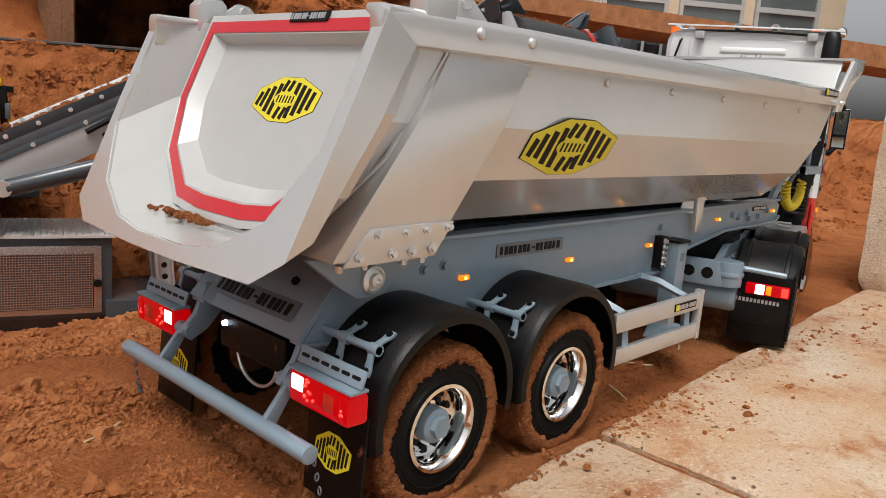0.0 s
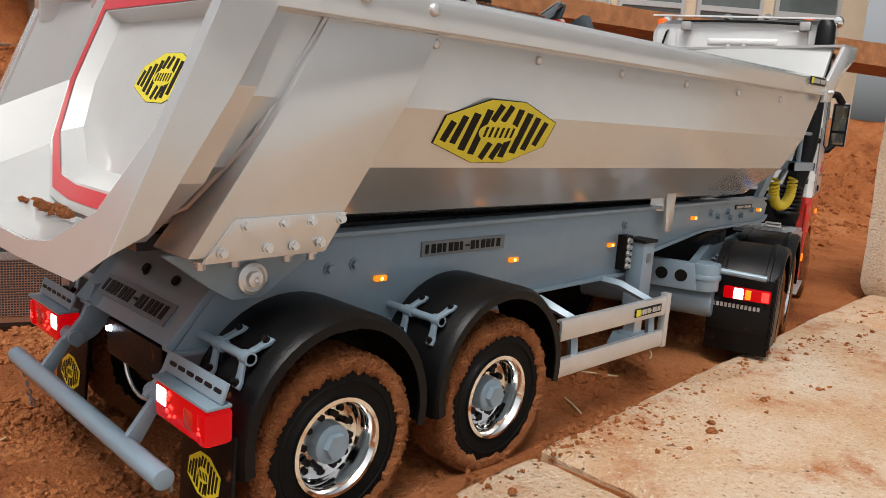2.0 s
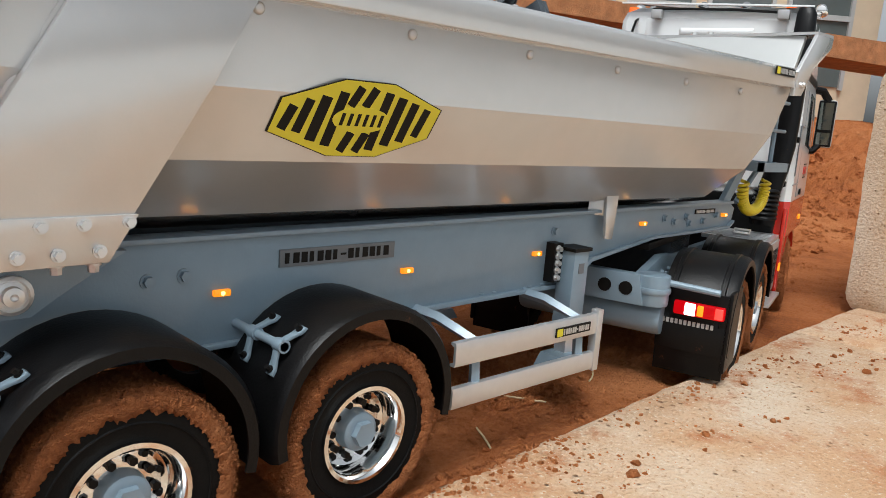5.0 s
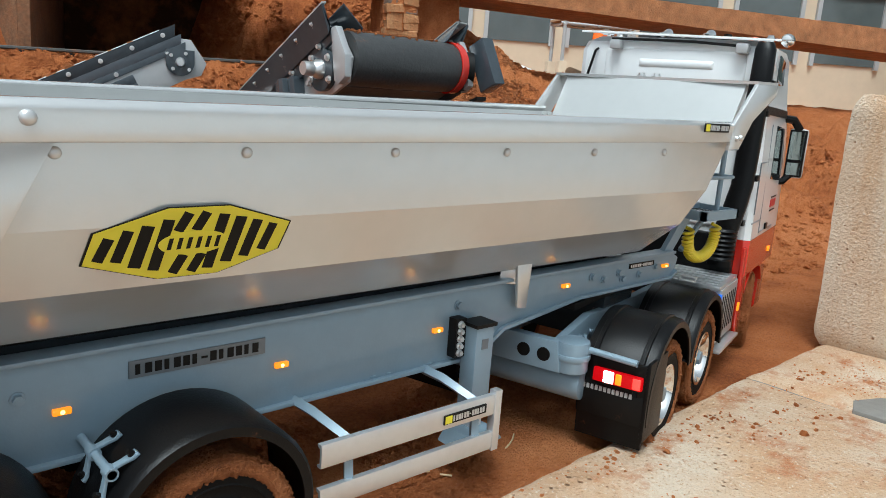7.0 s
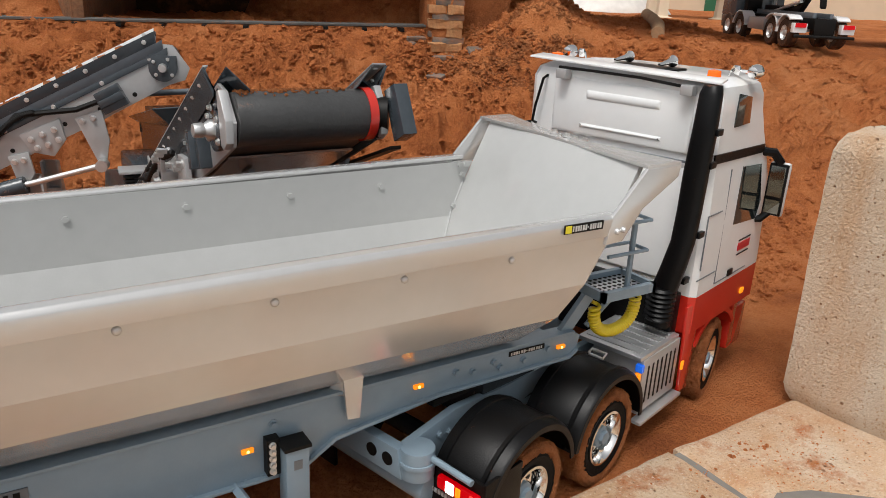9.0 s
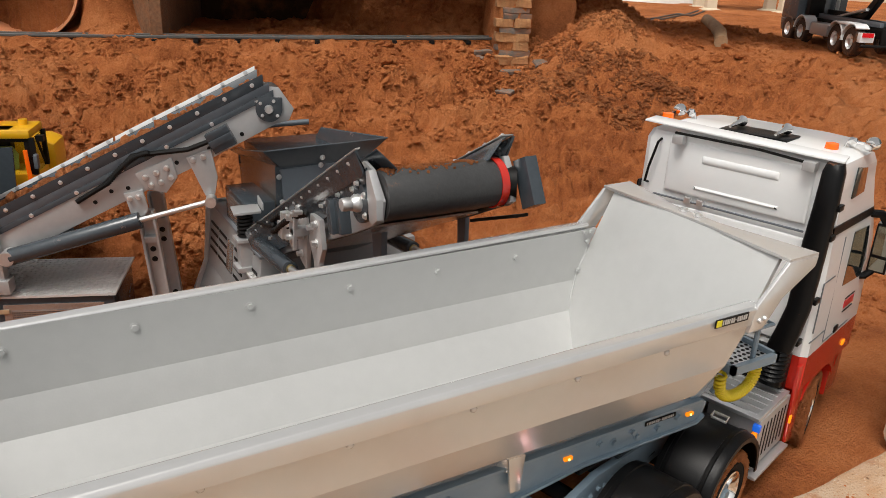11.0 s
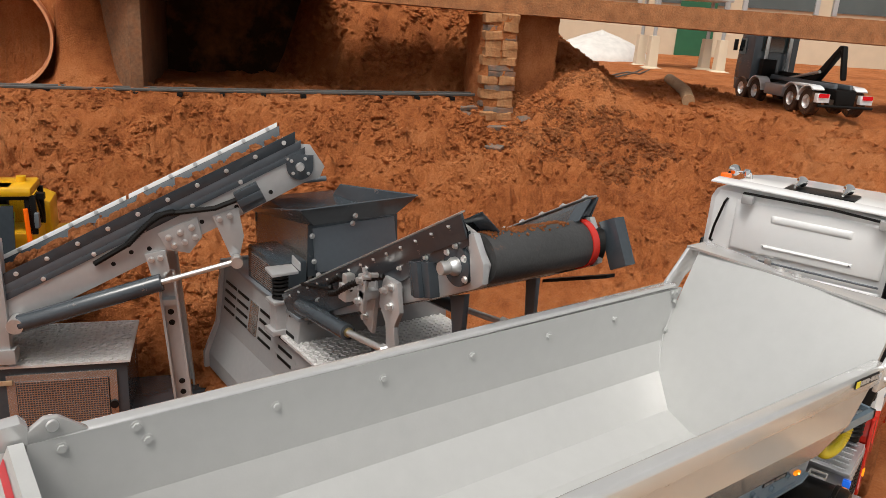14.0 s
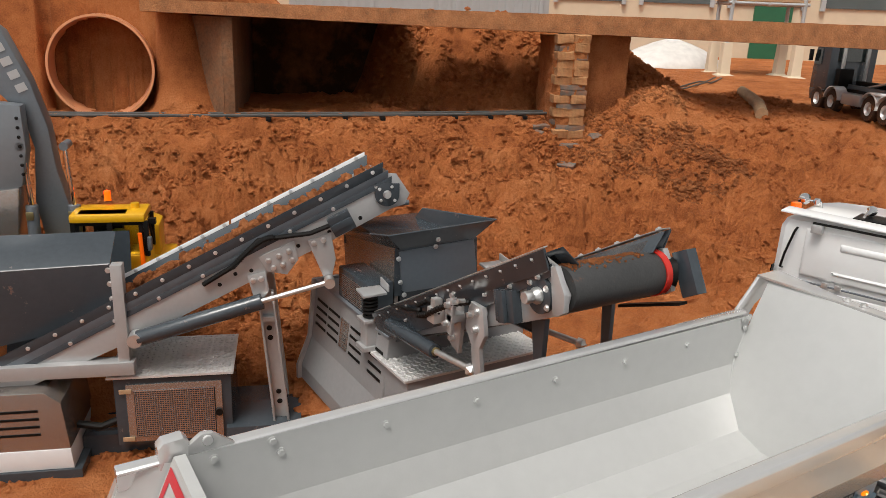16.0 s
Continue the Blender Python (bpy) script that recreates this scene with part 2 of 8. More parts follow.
MIRROR = material("dark_mirror_glass", (0.3, 0.33, 0.31), 0.04, 1.0, 0.05, 40)
PANE = material("clear_pane", (0.9, 0.93, 0.92), 0.03, 0, 0.02, 40)
PANE.node_tree.nodes["Principled BSDF"].inputs["Transmission Weight"].default_value = 1.0
PANE.node_tree.nodes["Principled BSDF"].inputs["IOR"].default_value = 1.12
DARK_GLASS = material("dark_hall_glazing", (0.1, 0.12, 0.12), 0.1, 0, 0.2, 2, coat=0.5)


def soil_material(name, dark, mid, pale, bump=0.8, lumpy=False, cells=(240.0, 640.0)):
    m = bpy.data.materials.new(name)
    m.use_nodes = True
    n, l = m.node_tree.nodes, m.node_tree.links
    b = n["Principled BSDF"]
    b.inputs["Roughness"].default_value, b.inputs["Specular IOR Level"].default_value = 0.92, 0.2
    tc = n.new("ShaderNodeTexCoord")
    outs = []
    for s, d in ((4.0, 8), (28.0, 10), (320.0, 6), (1400.0, 3)):
        t = n.new("ShaderNodeTexNoise")
        t.inputs["Scale"].default_value, t.inputs["Detail"].default_value, t.inputs["Roughness"].default_value = s, d, 0.62
        l.new(tc.outputs["Object"], t.inputs["Vector"])
        outs.append(t.outputs["Fac"])
    mix = n.new("ShaderNodeMath")
    mix.operation = "MULTIPLY_ADD"
    mix.inputs[1].default_value = 0.55
    l.new(outs[0], mix.inputs[0])
    m2 = n.new("ShaderNodeMath")
    m2.operation = "MULTIPLY_ADD"
    m2.inputs[1].default_value = 0.3
    l.new(outs[1], m2.inputs[0])
    m3 = n.new("ShaderNodeMath")
    m3.operation = "MULTIPLY"
    m3.inputs[1].default_value = 0.26
    l.new(outs[2], m3.inputs[0])
    l.new(m3.outputs[0], m2.inputs[2])
    l.new(m2.outputs[0], mix.inputs[2])
    r = n.new("ShaderNodeValToRGB")
    r.color_ramp.elements[0].position, r.color_ramp.elements[0].color = 0.42, (*dark, 1)
    r.color_ramp.elements[1].position, r.color_ramp.elements[1].color = 0.7, (*pale, 1)
    e = r.color_ramp.elements.new(0.55)
    e.color = (*mid, 1)
    l.new(mix.outputs[0], r.inputs["Fac"])
    l.new(r.outputs["Color"], b.inputs["Base Color"])
    h = n.new("ShaderNodeMath")
    h.operation = "MULTIPLY_ADD"
    h.inputs[1].default_value = 0.35
    l.new(outs[3], h.inputs[0])
    lump = n.new("ShaderNodeTexNoise")
    lump.inputs["Scale"].default_value, lump.inputs["Detail"].default_value, lump.inputs["Roughness"].default_value = 120.0, 9, 0.8
    l.new(tc.outputs["Object"], lump.inputs["Vector"])
    both = n.new("ShaderNodeMath")
    both.operation = "MULTIPLY_ADD"
    both.inputs[1].default_value = 1.5
    l.new(lump.outputs["Fac"], both.inputs[0])
    l.new(outs[2], both.inputs[2])
    l.new(both.outputs[0], h.inputs[2])
    bu = n.new("ShaderNodeBump")
    bu.inputs["Strength"].default_value, bu.inputs["Distance"].default_value = bump, 0.0045
    height = h.outputs[0]
    if lumpy:
        # crumbs: rounded cells of two sizes
        for size, k in zip(cells, (0.5, 0.35)):
            cell = n.new("ShaderNodeTexVoronoi")
            cell.inputs["Scale"].default_value = size
            l.new(tc.outputs["Object"], cell.inputs["Vector"])
            more = n.new("ShaderNodeMath")
            more.operation = "MULTIPLY_ADD"
            more.inputs[1].default_value = -k
            l.new(cell.outputs["Distance"], more.inputs[0])
            l.new(height, more.inputs[2])
            height = more.outputs[0]
    l.new(height, bu.inputs["Height"])
    l.new(bu.outputs[0], b.inputs["Normal"])
    return m


SOIL = soil_material("red_soil", (0.27, 0.078, 0.023), (0.49, 0.158, 0.048), (0.62, 0.245, 0.092), 1.0, True)
CRUMB = soil_material("dry_soil_crumbs", (0.22, 0.073, 0.025), (0.44, 0.155, 0.052), (0.56, 0.24, 0.1), 0.7, True)
DAMP = soil_material("damp_soil", (0.2, 0.064, 0.022), (0.35, 0.122, 0.042), (0.46, 0.185, 0.07), 1.0, True)
MUD = soil_material("caked_mud", (0.22, 0.072, 0.024), (0.46, 0.16, 0.054), (0.58, 0.24, 0.096), 1.0, True, (520.0, 1300.0))


def concrete_material(name, base, drip=False):
    """Rough cast concrete: tan clouds, patches of trodden soil, pits and grains."""
    m = bpy.data.materials.new(name)
    m.use_nodes = True
    n, l = m.node_tree.nodes, m.node_tree.links
    b = n["Principled BSDF"]
    b.inputs["Roughness"].default_value, b.inputs["Specular IOR Level"].default_value = 0.88, 0.25
    tc = n.new("ShaderNodeTexCoord")
    mp = n.new("ShaderNodeMapping")
    if drip:
        mp.inputs["Scale"].default_value = (1.0, 1.0, 0.22)
    l.new(tc.outputs["Object"], mp.inputs["Vector"])

    def tex(scale, detail, rough, source):
        t = n.new("ShaderNodeTexNoise")
        t.inputs["Scale"].default_value, t.inputs["Detail"].default_value, t.inputs["Roughness"].default_value = scale, detail, rough
        l.new(source, t.inputs["Vector"])
        return t.outputs["Fac"]

    def span(value, lo, hi):
        r = n.new("ShaderNodeMapRange")
        r.inputs["From Min"].default_value, r.inputs["From Max"].default_value = lo, hi
        l.new(value, r.inputs["Value"])
        return r.outputs[0]

    def blend(fac, a, colour):
        x = n.new("ShaderNodeMix")
        x.data_type = "RGBA"
        l.new(fac, x.inputs["Factor"])
        l.new(a, x.inputs["A"])
        x.inputs["B"].default_value = (*colour, 1)
        return x.outputs["Result"]

    plain = n.new("ShaderNodeRGB")
    plain.outputs[0].default_value = (*base, 1)
    clouds = tex(9.0, 10, 0.65, mp.outputs[0])
    soil_patch = tex(17.0, 12, 0.72, mp.outputs[0])
    grains = tex(420.0, 4, 0.6, tc.outputs["Object"])
    col = blend(span(clouds, 0.42 if drip else 0.36, 0.68 if drip else 0.6), plain.outputs[0], (0.53, 0.33, 0.19))
    col = blend(span(soil_patch, 0.58 if drip else 0.53, 0.65), col, (0.4, 0.15, 0.055))
    col = blend(span(grains, 0.58, 0.72), col, (0.66, 0.56, 0.44))
    col = blend(span(grains, 0.43, 0.3), col, (0.4, 0.24, 0.13))
    pits = n.new("ShaderNodeTexVoronoi")
    pits.inputs["Scale"].default_value = 130.0
    l.new(tc.outputs["Object"], pits.inputs["Vector"])
    where = tex(30.0, 4, 0.6, tc.outputs["Object"])
    both = n.new("ShaderNodeMath")
    both.operation = "MULTIPLY_ADD"
    both.inputs[1].default_value = -0.55
    l.new(where, both.inputs[0])
    l.new(pits.outputs["Distance"], both.inputs[2])
    pit = span(both.outputs[0], -0.15, -0.24)
    col = blend(pit, col, (0.33, 0.18, 0.1))
    l.new(col, b.inputs["Base Color"])
    h = n.new("ShaderNodeMath")
    h.operation = "MULTIPLY_ADD"
    h.inputs[1].default_value = -1.5
    l.new(pit, h.inputs[0])
    h2 = n.new("ShaderNodeMath")
    h2.operation = "ADD"
    l.new(grains, h2.inputs[0])
    l.new(tex(60.0, 8, 0.6, tc.outputs["Object"]), h2.inputs[1])
    l.new(h2.outputs[0], h.inputs[2])
    bu = n.new("ShaderNodeBump")
    bu.inputs["Strength"].default_value, bu.inputs["Distance"].default_value = 1.0, 0.0022
    l.new(h.outputs[0], bu.inputs["Height"])
    l.new(bu.outputs[0], b.inputs["Normal"])
    return m


MUDDY_TYRE = material("muddy_tyre", (0.05, 0.028, 0.018), 0.8, 0, 0.3, 60, 0.3, 300, dirt=0.55, spec=0.2)
CONCRETE = concrete_material("dusty_concrete", (0.62, 0.51, 0.39))
BLOCK = concrete_material("stained_concrete", (0.6, 0.52, 0.42), True)
STRAW = material("dry_straw", (0.6, 0.45, 0.25), 0.7, 0, 0.15, 60)
MORTAR = material("grey_mortar", (0.2, 0.185, 0.165), 0.75, 0, 0.15, 40, 0.3, 300)
# pale grey for the added floor that bounces light
BOUNCE_FLOOR = material("pale_bounce_floor", (0.5, 0.49, 0.47), 0.7, 0, 0.1, 3, 0.2, 60)


# ---- ground ----
def ease(v, a, b):
    t = min(1.0, max(0.0, (v - a) / (b - a)))
    return t * t * (3 - 2 * t)


def ground_z(x, y):
    """Height of the soil: a level track, a hollow behind it, a bank rising to a terrace."""
    v, u = 0.365 * x + 0.931 * y, 0.931 * x - 0.365 * y
    z = 0.06 - 0.42 * ease(y, 1.5, 4.5) * (1 - ease(x, 5.5, 8.5))
    z -= 0.95 * (1 - ease(x, 1.8, 3.4)) * ease(y, 3.4, 5.6) * (1 - ease(y, 7.0, 8.6))
    right = ease(u, 6.5, 11.0)
    k = (0.35 * ease(v, 7.4, 10.6) + 0.65 * min(1.0, max(0.0, (v - 9.2) / 3.7)) ** 1.15) * (1 - right) + right * (ease(v, 5.0, 12.0) * 0.75 + ease(v, 9.6, 14.5) * 0.25)
    top = 2.36 + 0.012 * max(-8.0, min(10.0, u))
    z = z * (1 - k) + top * k
    # mound behind and under the bridge, and to its left round the pipe
    v0 = 19.5 - 4.9 * ease(u, 0.4, 3.8)
    back = ease(v, v0, v0 + 2.0) * 2.1 * (1 - ease(u, 5.5, 9.5))
    left = ease(v, 13.6, 14.9) * 3.6 * (1 - ease(u, -2.9, -1.6))
    heap = 1.1 * math.exp(-((u - 8.3) / 1.5) ** 2 - ((v - 15.8) / 2.2) ** 2)
    foot = -0.42 * math.exp(-((u - 6.1) / 0.8) ** 2 - ((v - 12.75) / 0.55) ** 2)
    foot += 1.75 * math.exp(-((u + 2.3) / 0.52) ** 2 - ((v - 14.05) / 0.42) ** 2)
    foot += 0.36 * math.exp(-((x - 16.6) / 1.5) ** 2 - ((y - 10.4) / 1.6) ** 2)
    foot += 0.5 * math.exp(-((u - 7.9) / 0.8) ** 2 - ((v - 12.9) / 0.9) ** 2)
    left *= ease(abs(u + 4.0 + 0.15 * (v - 13.75)), 1.0, 1.25) if v < 14.5 else 1.0
    z += max(back, left) + heap + foot
    # a scooped hollow in the bank, heaped soil above it
    z -= 1.25 * math.exp(-((x - 1.9 + 0.25 * math.sin(3 * y)) / 0.8) ** 4) * ease(y, 8.7, 9.3) * (1 - ease(y + 0.12 * math.sin(4 * x), 9.75, 10.0))
    z += 0.3 * math.exp(-((x - 2.2) / 1.6) ** 2 - ((y - 10.6) / 0.6) ** 2)
    z += 0.45 * math.exp(-((x - 0.5) / 1.3) ** 2 - ((y - 8.6) / 0.8) ** 2)
    return z


def soil_z(x, y):
    z = ground_z(x, y)
    v = 0.365 * x + 0.931 * y
    calm = 1.0 - 0.7 * ease(-abs(y + 0.1), -1.9, -1.2) * ease(x, -1.0, 0.5)
    bank = ease(v, 6.8, 8.6) * (1 - 0.8 * ease(v, 11.6, 13.4))
    p = Vector((x, y, 0))
    z += 0.05 * noise.noise(p * 1.1) * (0.4 + 2.4 * bank)
    # weathered ledges on the bank
    q = noise.turbulence(Vector((x * 0.8, y * 1.5, 2.0)), 5, True)
    u = 0.931 * x - 0.365 * y
    z += bank * (0.5 - 0.25 * ease(u, 6.0, 8.0)) * (q - 0.55)
    # furrows running down the flank beyond the pier
    furrow = ease(u, 6.3, 7.4) * (1 - ease(u, 10.0, 12.5)) * ease(v, 8.6, 9.8) * (1 - ease(v, 12.6, 13.6))
    w = u * 0.42 + v * 0.9
    z += furrow * (0.16 * (abs(noise.noise(Vector((w * 2.6, u * 0.5, 4.0)))) - 0.25) + 0.09 * noise.noise(Vector((w * 6.0, u * 1.4, 8.0))) + 0.05 * noise.noise(Vector((w * 13.0, u * 4.0, 1.0))))
    # crumbling heap under and behind the bridge
    heap = ease(v, 14.0, 14.8) * ease(u, -0.5, 2.5) * (1 - ease(u, 6.5, 9.0)) * (1 - ease(v, 20.0, 23.0))
    if heap > 0:
        z += heap * (0.3 * (noise.turbulence(Vector((x * 0.9, y * 0.9, 5.0)), 5, True) - 0.5) + 0.16 * noise.noise(Vector((x * 3.1, y * 3.1, 2.0))) + 0.1 * noise.noise(Vector((x * 7.0, y * 7.0, 2.0))))
    z += bank * 0.22 * (abs(noise.noise(Vector((x * 2.2, y * 4.0, 7.0)))) - 0.2)
    z += bank * 0.17 * (abs(noise.noise(Vector((x * 3.4, y * 5.0, 3.0)))) - 0.2)
    # crumbled clumps: flat-topped, with steep little faces
    c = noise.fractal(Vector((x * 2.1, y * 2.6, 6.0)), 0.7, 2.2, 4)
    z += bank * 0.13 * ease(c, -0.05, 0.22) * (0.5 + 0.5 * noise.noise(p * 0.9))
    z += (0.035 + 0.06 * bank) * calm * noise.fractal(p * 1.7, 0.9, 2.1, 5)
    z += (0.014 + 0.07 * bank) * calm * noise.noise(p * 6.0)
    z += 0.012 * calm * noise.noise(p * 13.0)
    # terraces: small crumbling steps with level treads
    for period, amp, off in ((0.42, 0.15, 0.0), (0.16, 0.045, 5.0)):
        w = (z + 0.3 * noise.noise(Vector((x * 0.7, y * 0.7, off))) + 0.1 * noise.noise(Vector((x * 2.3, y * 2.3, off)))) / period
        f_ = w - math.floor(w)
        z += bank * amp * ease(noise.noise(Vector((x * 0.8, y * 0.8, off + 3.0))), -0.35, 0.15) * (ease(f_, 0.0, 0.3) - f_)
    lay = noise.fractal(Vector((x * 0.9 - y * 0.3, z * 7.0 + y * 1.1, 3.0)), 0.8, 2.3, 4)
    z += bank * (1 - furrow) * 0.1 * ease(lay, -0.12, 0.12)
    rough = 0.4 + 0.6 * ease(noise.noise(p * 0.7), -0.3, 0.3)
    z -= bank * rough * (0.1 * abs(noise.noise(Vector((x * 3.2, y * 8.0, 9.0)))) + 0.07 * abs(noise.noise(Vector((x * 8.0, y * 13.0, 2.0)))))
    z += 0.018 * calm * abs(noise.noise(p * 19.0))
    # wheel ruts and churned soil along the track
    for c in (-0.75, 0.75):
        z -= 0.035 * math.exp(-((y - c) / 0.14) ** 2) * (1 - ease(abs(x - 2), 6, 9))
    return z


def spread(lo, a, b, hi, step, grow=1.09):
    """Grid lines: even from a to b, then ever wider out to lo and hi."""
    mid = list(np.arange(a, b, step))
    left, right = [mid[0]], [mid[-1]]
    while left[-1] > lo:
        left.append(left[-1] - step * grow ** len(left))
    while right[-1] < hi:
        right.append(right[-1] + step * grow ** len(right))
    return np.array(left[:0:-1] + mid + right[1:])


gx, gy = spread(-900, -2.6, 13.5, 1200, 0.031), spread(-900, -1.3, 14.6, 1200, 0.031)
soil = Shape()
soil.v = [(float(x), float(y), soil_z(float(x), float(y)) if abs(x) < 60 and abs(y) < 60 else ground_z(float(x), float(y))) for x in gx for y in gy]
ny = len(gy)
soil.f = [(i * ny + j, (i + 1) * ny + j, (i + 1) * ny + j + 1, i * ny + j + 1) for i in range(len(gx) - 1) for j in range(ny - 1)]
me = bpy.data.meshes.new("ground")
me.from_pydata([(x * U, y * U, z * U) for x, y, z in soil.v], [], soil.f)
me.polygons.foreach_set("use_smooth", [True] * len(me.polygons))
me.materials.append(SOIL)
ground = tagged(new("ground", me), "loose red-brown soil with ruts, a hollow and a rising bank", "ground", kind="structure")


def clods(name, label, boxes, seed, mat=SOIL):
    """Loose lumps of soil over stretches of (x0, x1, y0, y1, how many, least, most, lift)."""
    rnd = np.random.default_rng(seed)
    base = Shape().ball((0, 0, 0), 1.0)
    bv, bf = np.array(base.v), np.array(base.f)
    vs, fs, at = [], [], 0
    for x0, x1, y0, y1, count, lo, hi, top in boxes:
        xs, ys = rnd.uniform(x0, x1, count * 2), rnd.uniform(y0, y1, count * 2)
        drift = np.array([noise.fractal(Vector((a * 1.3, b * 1.6, 2.0)), 0.8, 2.1, 3) for a, b in zip(xs.tolist(), ys.tolist())])
        keep = np.sort(np.argsort(-drift - rnd.normal(0, 0.18, count * 2))[:count])
        xs, ys = xs[keep], ys[keep]
        rs = lo * (hi / lo) ** (rnd.random(count) ** 2.2)
        zs = np.array([(top or soil_z(float(a), float(b))) for a, b in zip(xs, ys)]) + rs * 0.3
        p = bv[None] * (1 + rnd.uniform(-0.4, 0.4, (count, 12, 1))) * rs[:, None, None] * np.array([1, 1, 0.8])
        vs.append((p + np.stack([xs, ys, zs], 1)[:, None, :]).reshape(-1, 3) * U)
        fs.append((bf[None] + at + 12 * np.arange(count)[:, None, None]).reshape(-1, 3))
        at += 12 * count
    me = bpy.data.meshes.new(name)
    me.from_pydata(np.concatenate(vs).tolist(), [], np.concatenate(fs).tolist())
    me.materials.append(mat)
    return tagged(new(name, me), label, "soil", kind="stuff")


clods("soil_lumps", "loose crumbs and lumps of red soil on the ground",
      [(0.3, 5.0, -0.85, 0.7, 3500, 0.005, 0.026, 0), (1.2, 3.4, -0.5, 0.5, 700, 0.012, 0.05, 0), (4.5, 10, -0.75, 3.5, 1500, 0.006, 0.024, 0),
       (-2.5, 9.5, 6.6, 13.6, 24000, 0.012, 0.06, 0), (-2.0, 9.0, 7.5, 11.5, 420, 0.04, 0.13, 0), (9, 18, 1, 11, 7000, 0.015, 0.06, 0), (12.5, 18.5, 7.5, 13.0, 500, 0.03, 0.11, 0), (6.5, 12.5, 12.3, 16.5, 5000, 0.025, 0.12, 0), (8.8, 13, 9.0, 12.3, 3000, 0.02, 0.1, 0), (1.8, 3.0, 5.0, 8.5, 900, 0.02, 0.13, 0), (0.2, 1.8, 9.2, 10.8, 250, 0.04, 0.17, 0)], 5)


clods("damp_lumps", "dark damp crumbs of soil on the flank beside the pier",
      [(10.6, 12.6, 6.6, 9.6, 6000, 0.015, 0.06, 0), (9.4, 11.2, 7.8, 10.6, 3000, 0.012, 0.05, 0)], 9, DAMP)
clods("dry_crumbs", "dry pale crumbs of red soil behind the trailer",
      [(-3, 1.5, 0.9, 4.5, 14000, 0.006, 0.03, 0), (-2.2, 0.0, -0.9, 1.2, 14000, 0.004, 0.022, 0), (-2.2, 1.0, 0.0, 4.0, 150, 0.03, 0.07, 0)], 6, CRUMB)
for k, (x, y, a, n_) in enumerate(((-1.0, 0.55, 0.5, 0.3), (2.6, -0.55, 2.4, 0.22), (3.1, -0.5, 0.3, 0.2), (6.6, -0.2, 2.0, 0.3), (1.9, -0.75, 1.0, 0.16))):
    d = Vector((math.cos(a), math.sin(a), 0)) * n_
    pts = [(x + d.x * t, y + d.y * t + 0.05 * t * t, soil_z(x + d.x * t, y + d.y * t) + 0.02) for t in (0, 0.33, 0.66, 1)]
    tagged(part("straw", Shape().tube(pts, 0.006, 5), STRAW), "dry pale straw lying on the red soil", "straw", group="straws on the soil")


# ---- concrete slabs and the block beside the track ----
def paver(name, corners, top, label, cut=None, seed=0):
    s = Shape()
    rnd = random.Random(seed)
    ring = []
    n = len(corners)
    for i in range(n):
        a, b = Vector(corners[i]), Vector(corners[(i + 1) % n])
        steps = max(2, int((b - a).length / 0.12))
        for k in range(steps):
            p = a.lerp(b, k / steps)
            ring.append((p.x + rnd.uniform(-0.012, 0.012), p.y + rnd.uniform(-0.012, 0.012)))
    c = Vector((sum(p[0] for p in ring) / len(ring), sum(p[1] for p in ring) / len(ring)))
    inset = [tuple(Vector(p).lerp(c, 0.02)) for p in ring]
    s.loft([[(x, y, top - 0.5) for x, y in ring], [(x, y, top - 0.03) for x, y in ring], [(x, y, top) for x, y in inset]])
    ob = part(name, s, CONCRETE, smooth=40)
    return tagged(ob, label, "slab", group="concrete slabs", kind="structure")


def edge_y(x):
    return -1.1 + 0.054 * (x + 1.0)


def slab_quad(x0, x1, y1):
    return [(x0, y1), (x1, y1), (x1 + 0.03, edge_y(x1)), (x0 + 0.03, edge_y(x0))]


paver("pavement_slab", [(-0.9, -6.0), (1.0, -6.0), (1.1, -2.35), (1.12, edge_y(1.12)), (-0.85, edge_y(-0.85))], 0.11, "rough dusty concrete slab strewn with soil", seed=1)
paver("pavement_slab", [(1.08, -6.0), (5.7, -6.0), (5.76, -1.45), (5.72, edge_y(5.7)), (1.2, edge_y(1.2))], 0.125, "rough dusty concrete slab strewn with soil", seed=2)
paver("pavement_slab", [(5.77, -6.0), (12.5, -6.0), (12.5, edge_y(8.5)), (5.8, edge_y(5.8))], 0.12, "rough dusty concrete slab strewn with soil", seed=3)
clods("soil_crumbs", "crumbs of red soil scattered on the concrete slabs",
      [(0.0, 6.5, -1.12, -0.95, 700, 0.004, 0.022, 0.115), (6.0, 7.3, -2.2, -0.85, 500, 0.003, 0.011, 0.118), (1.3, 5.6, -1.5, -0.95, 500, 0.003, 0.014, 0.123), (0.5, 5.6, -1.6, -0.9, 40, 0.014, 0.035, 0.123)], 9)
recess = Shape().loft([[(x + 6.2, y - 2.0, z) for x, y in ((-0.42, 0.42), (-0.2, 0.5), (0.05, 0.4), (0.42, 0.1), (0.46, -0.45), (0.1, -0.5), (-0.36, -0.2))] for z in (0.02, 0.1265)])
tagged(part("mortar_patch", recess, MORTAR, bevel=0.01), "smooth grey mortar patch between two slabs", "mortar", kind="structure")
tagged(part("mortar_joint", Shape().slab([(5.7, -6.0, 0.09), (5.82, -6.0, 0.09), (5.84, -0.78, 0.09), (5.7, -0.78, 0.09)], (0, 0, -0.2)), MORTAR), "grey mortar joint between two slabs", "mortar", kind="structure")

# added out of view behind the camera: brightens the body's reflections, gives neutral bounce
floor_beyond = Shape().box(-300, 400, -300, -6.05, -0.3, 0.115)
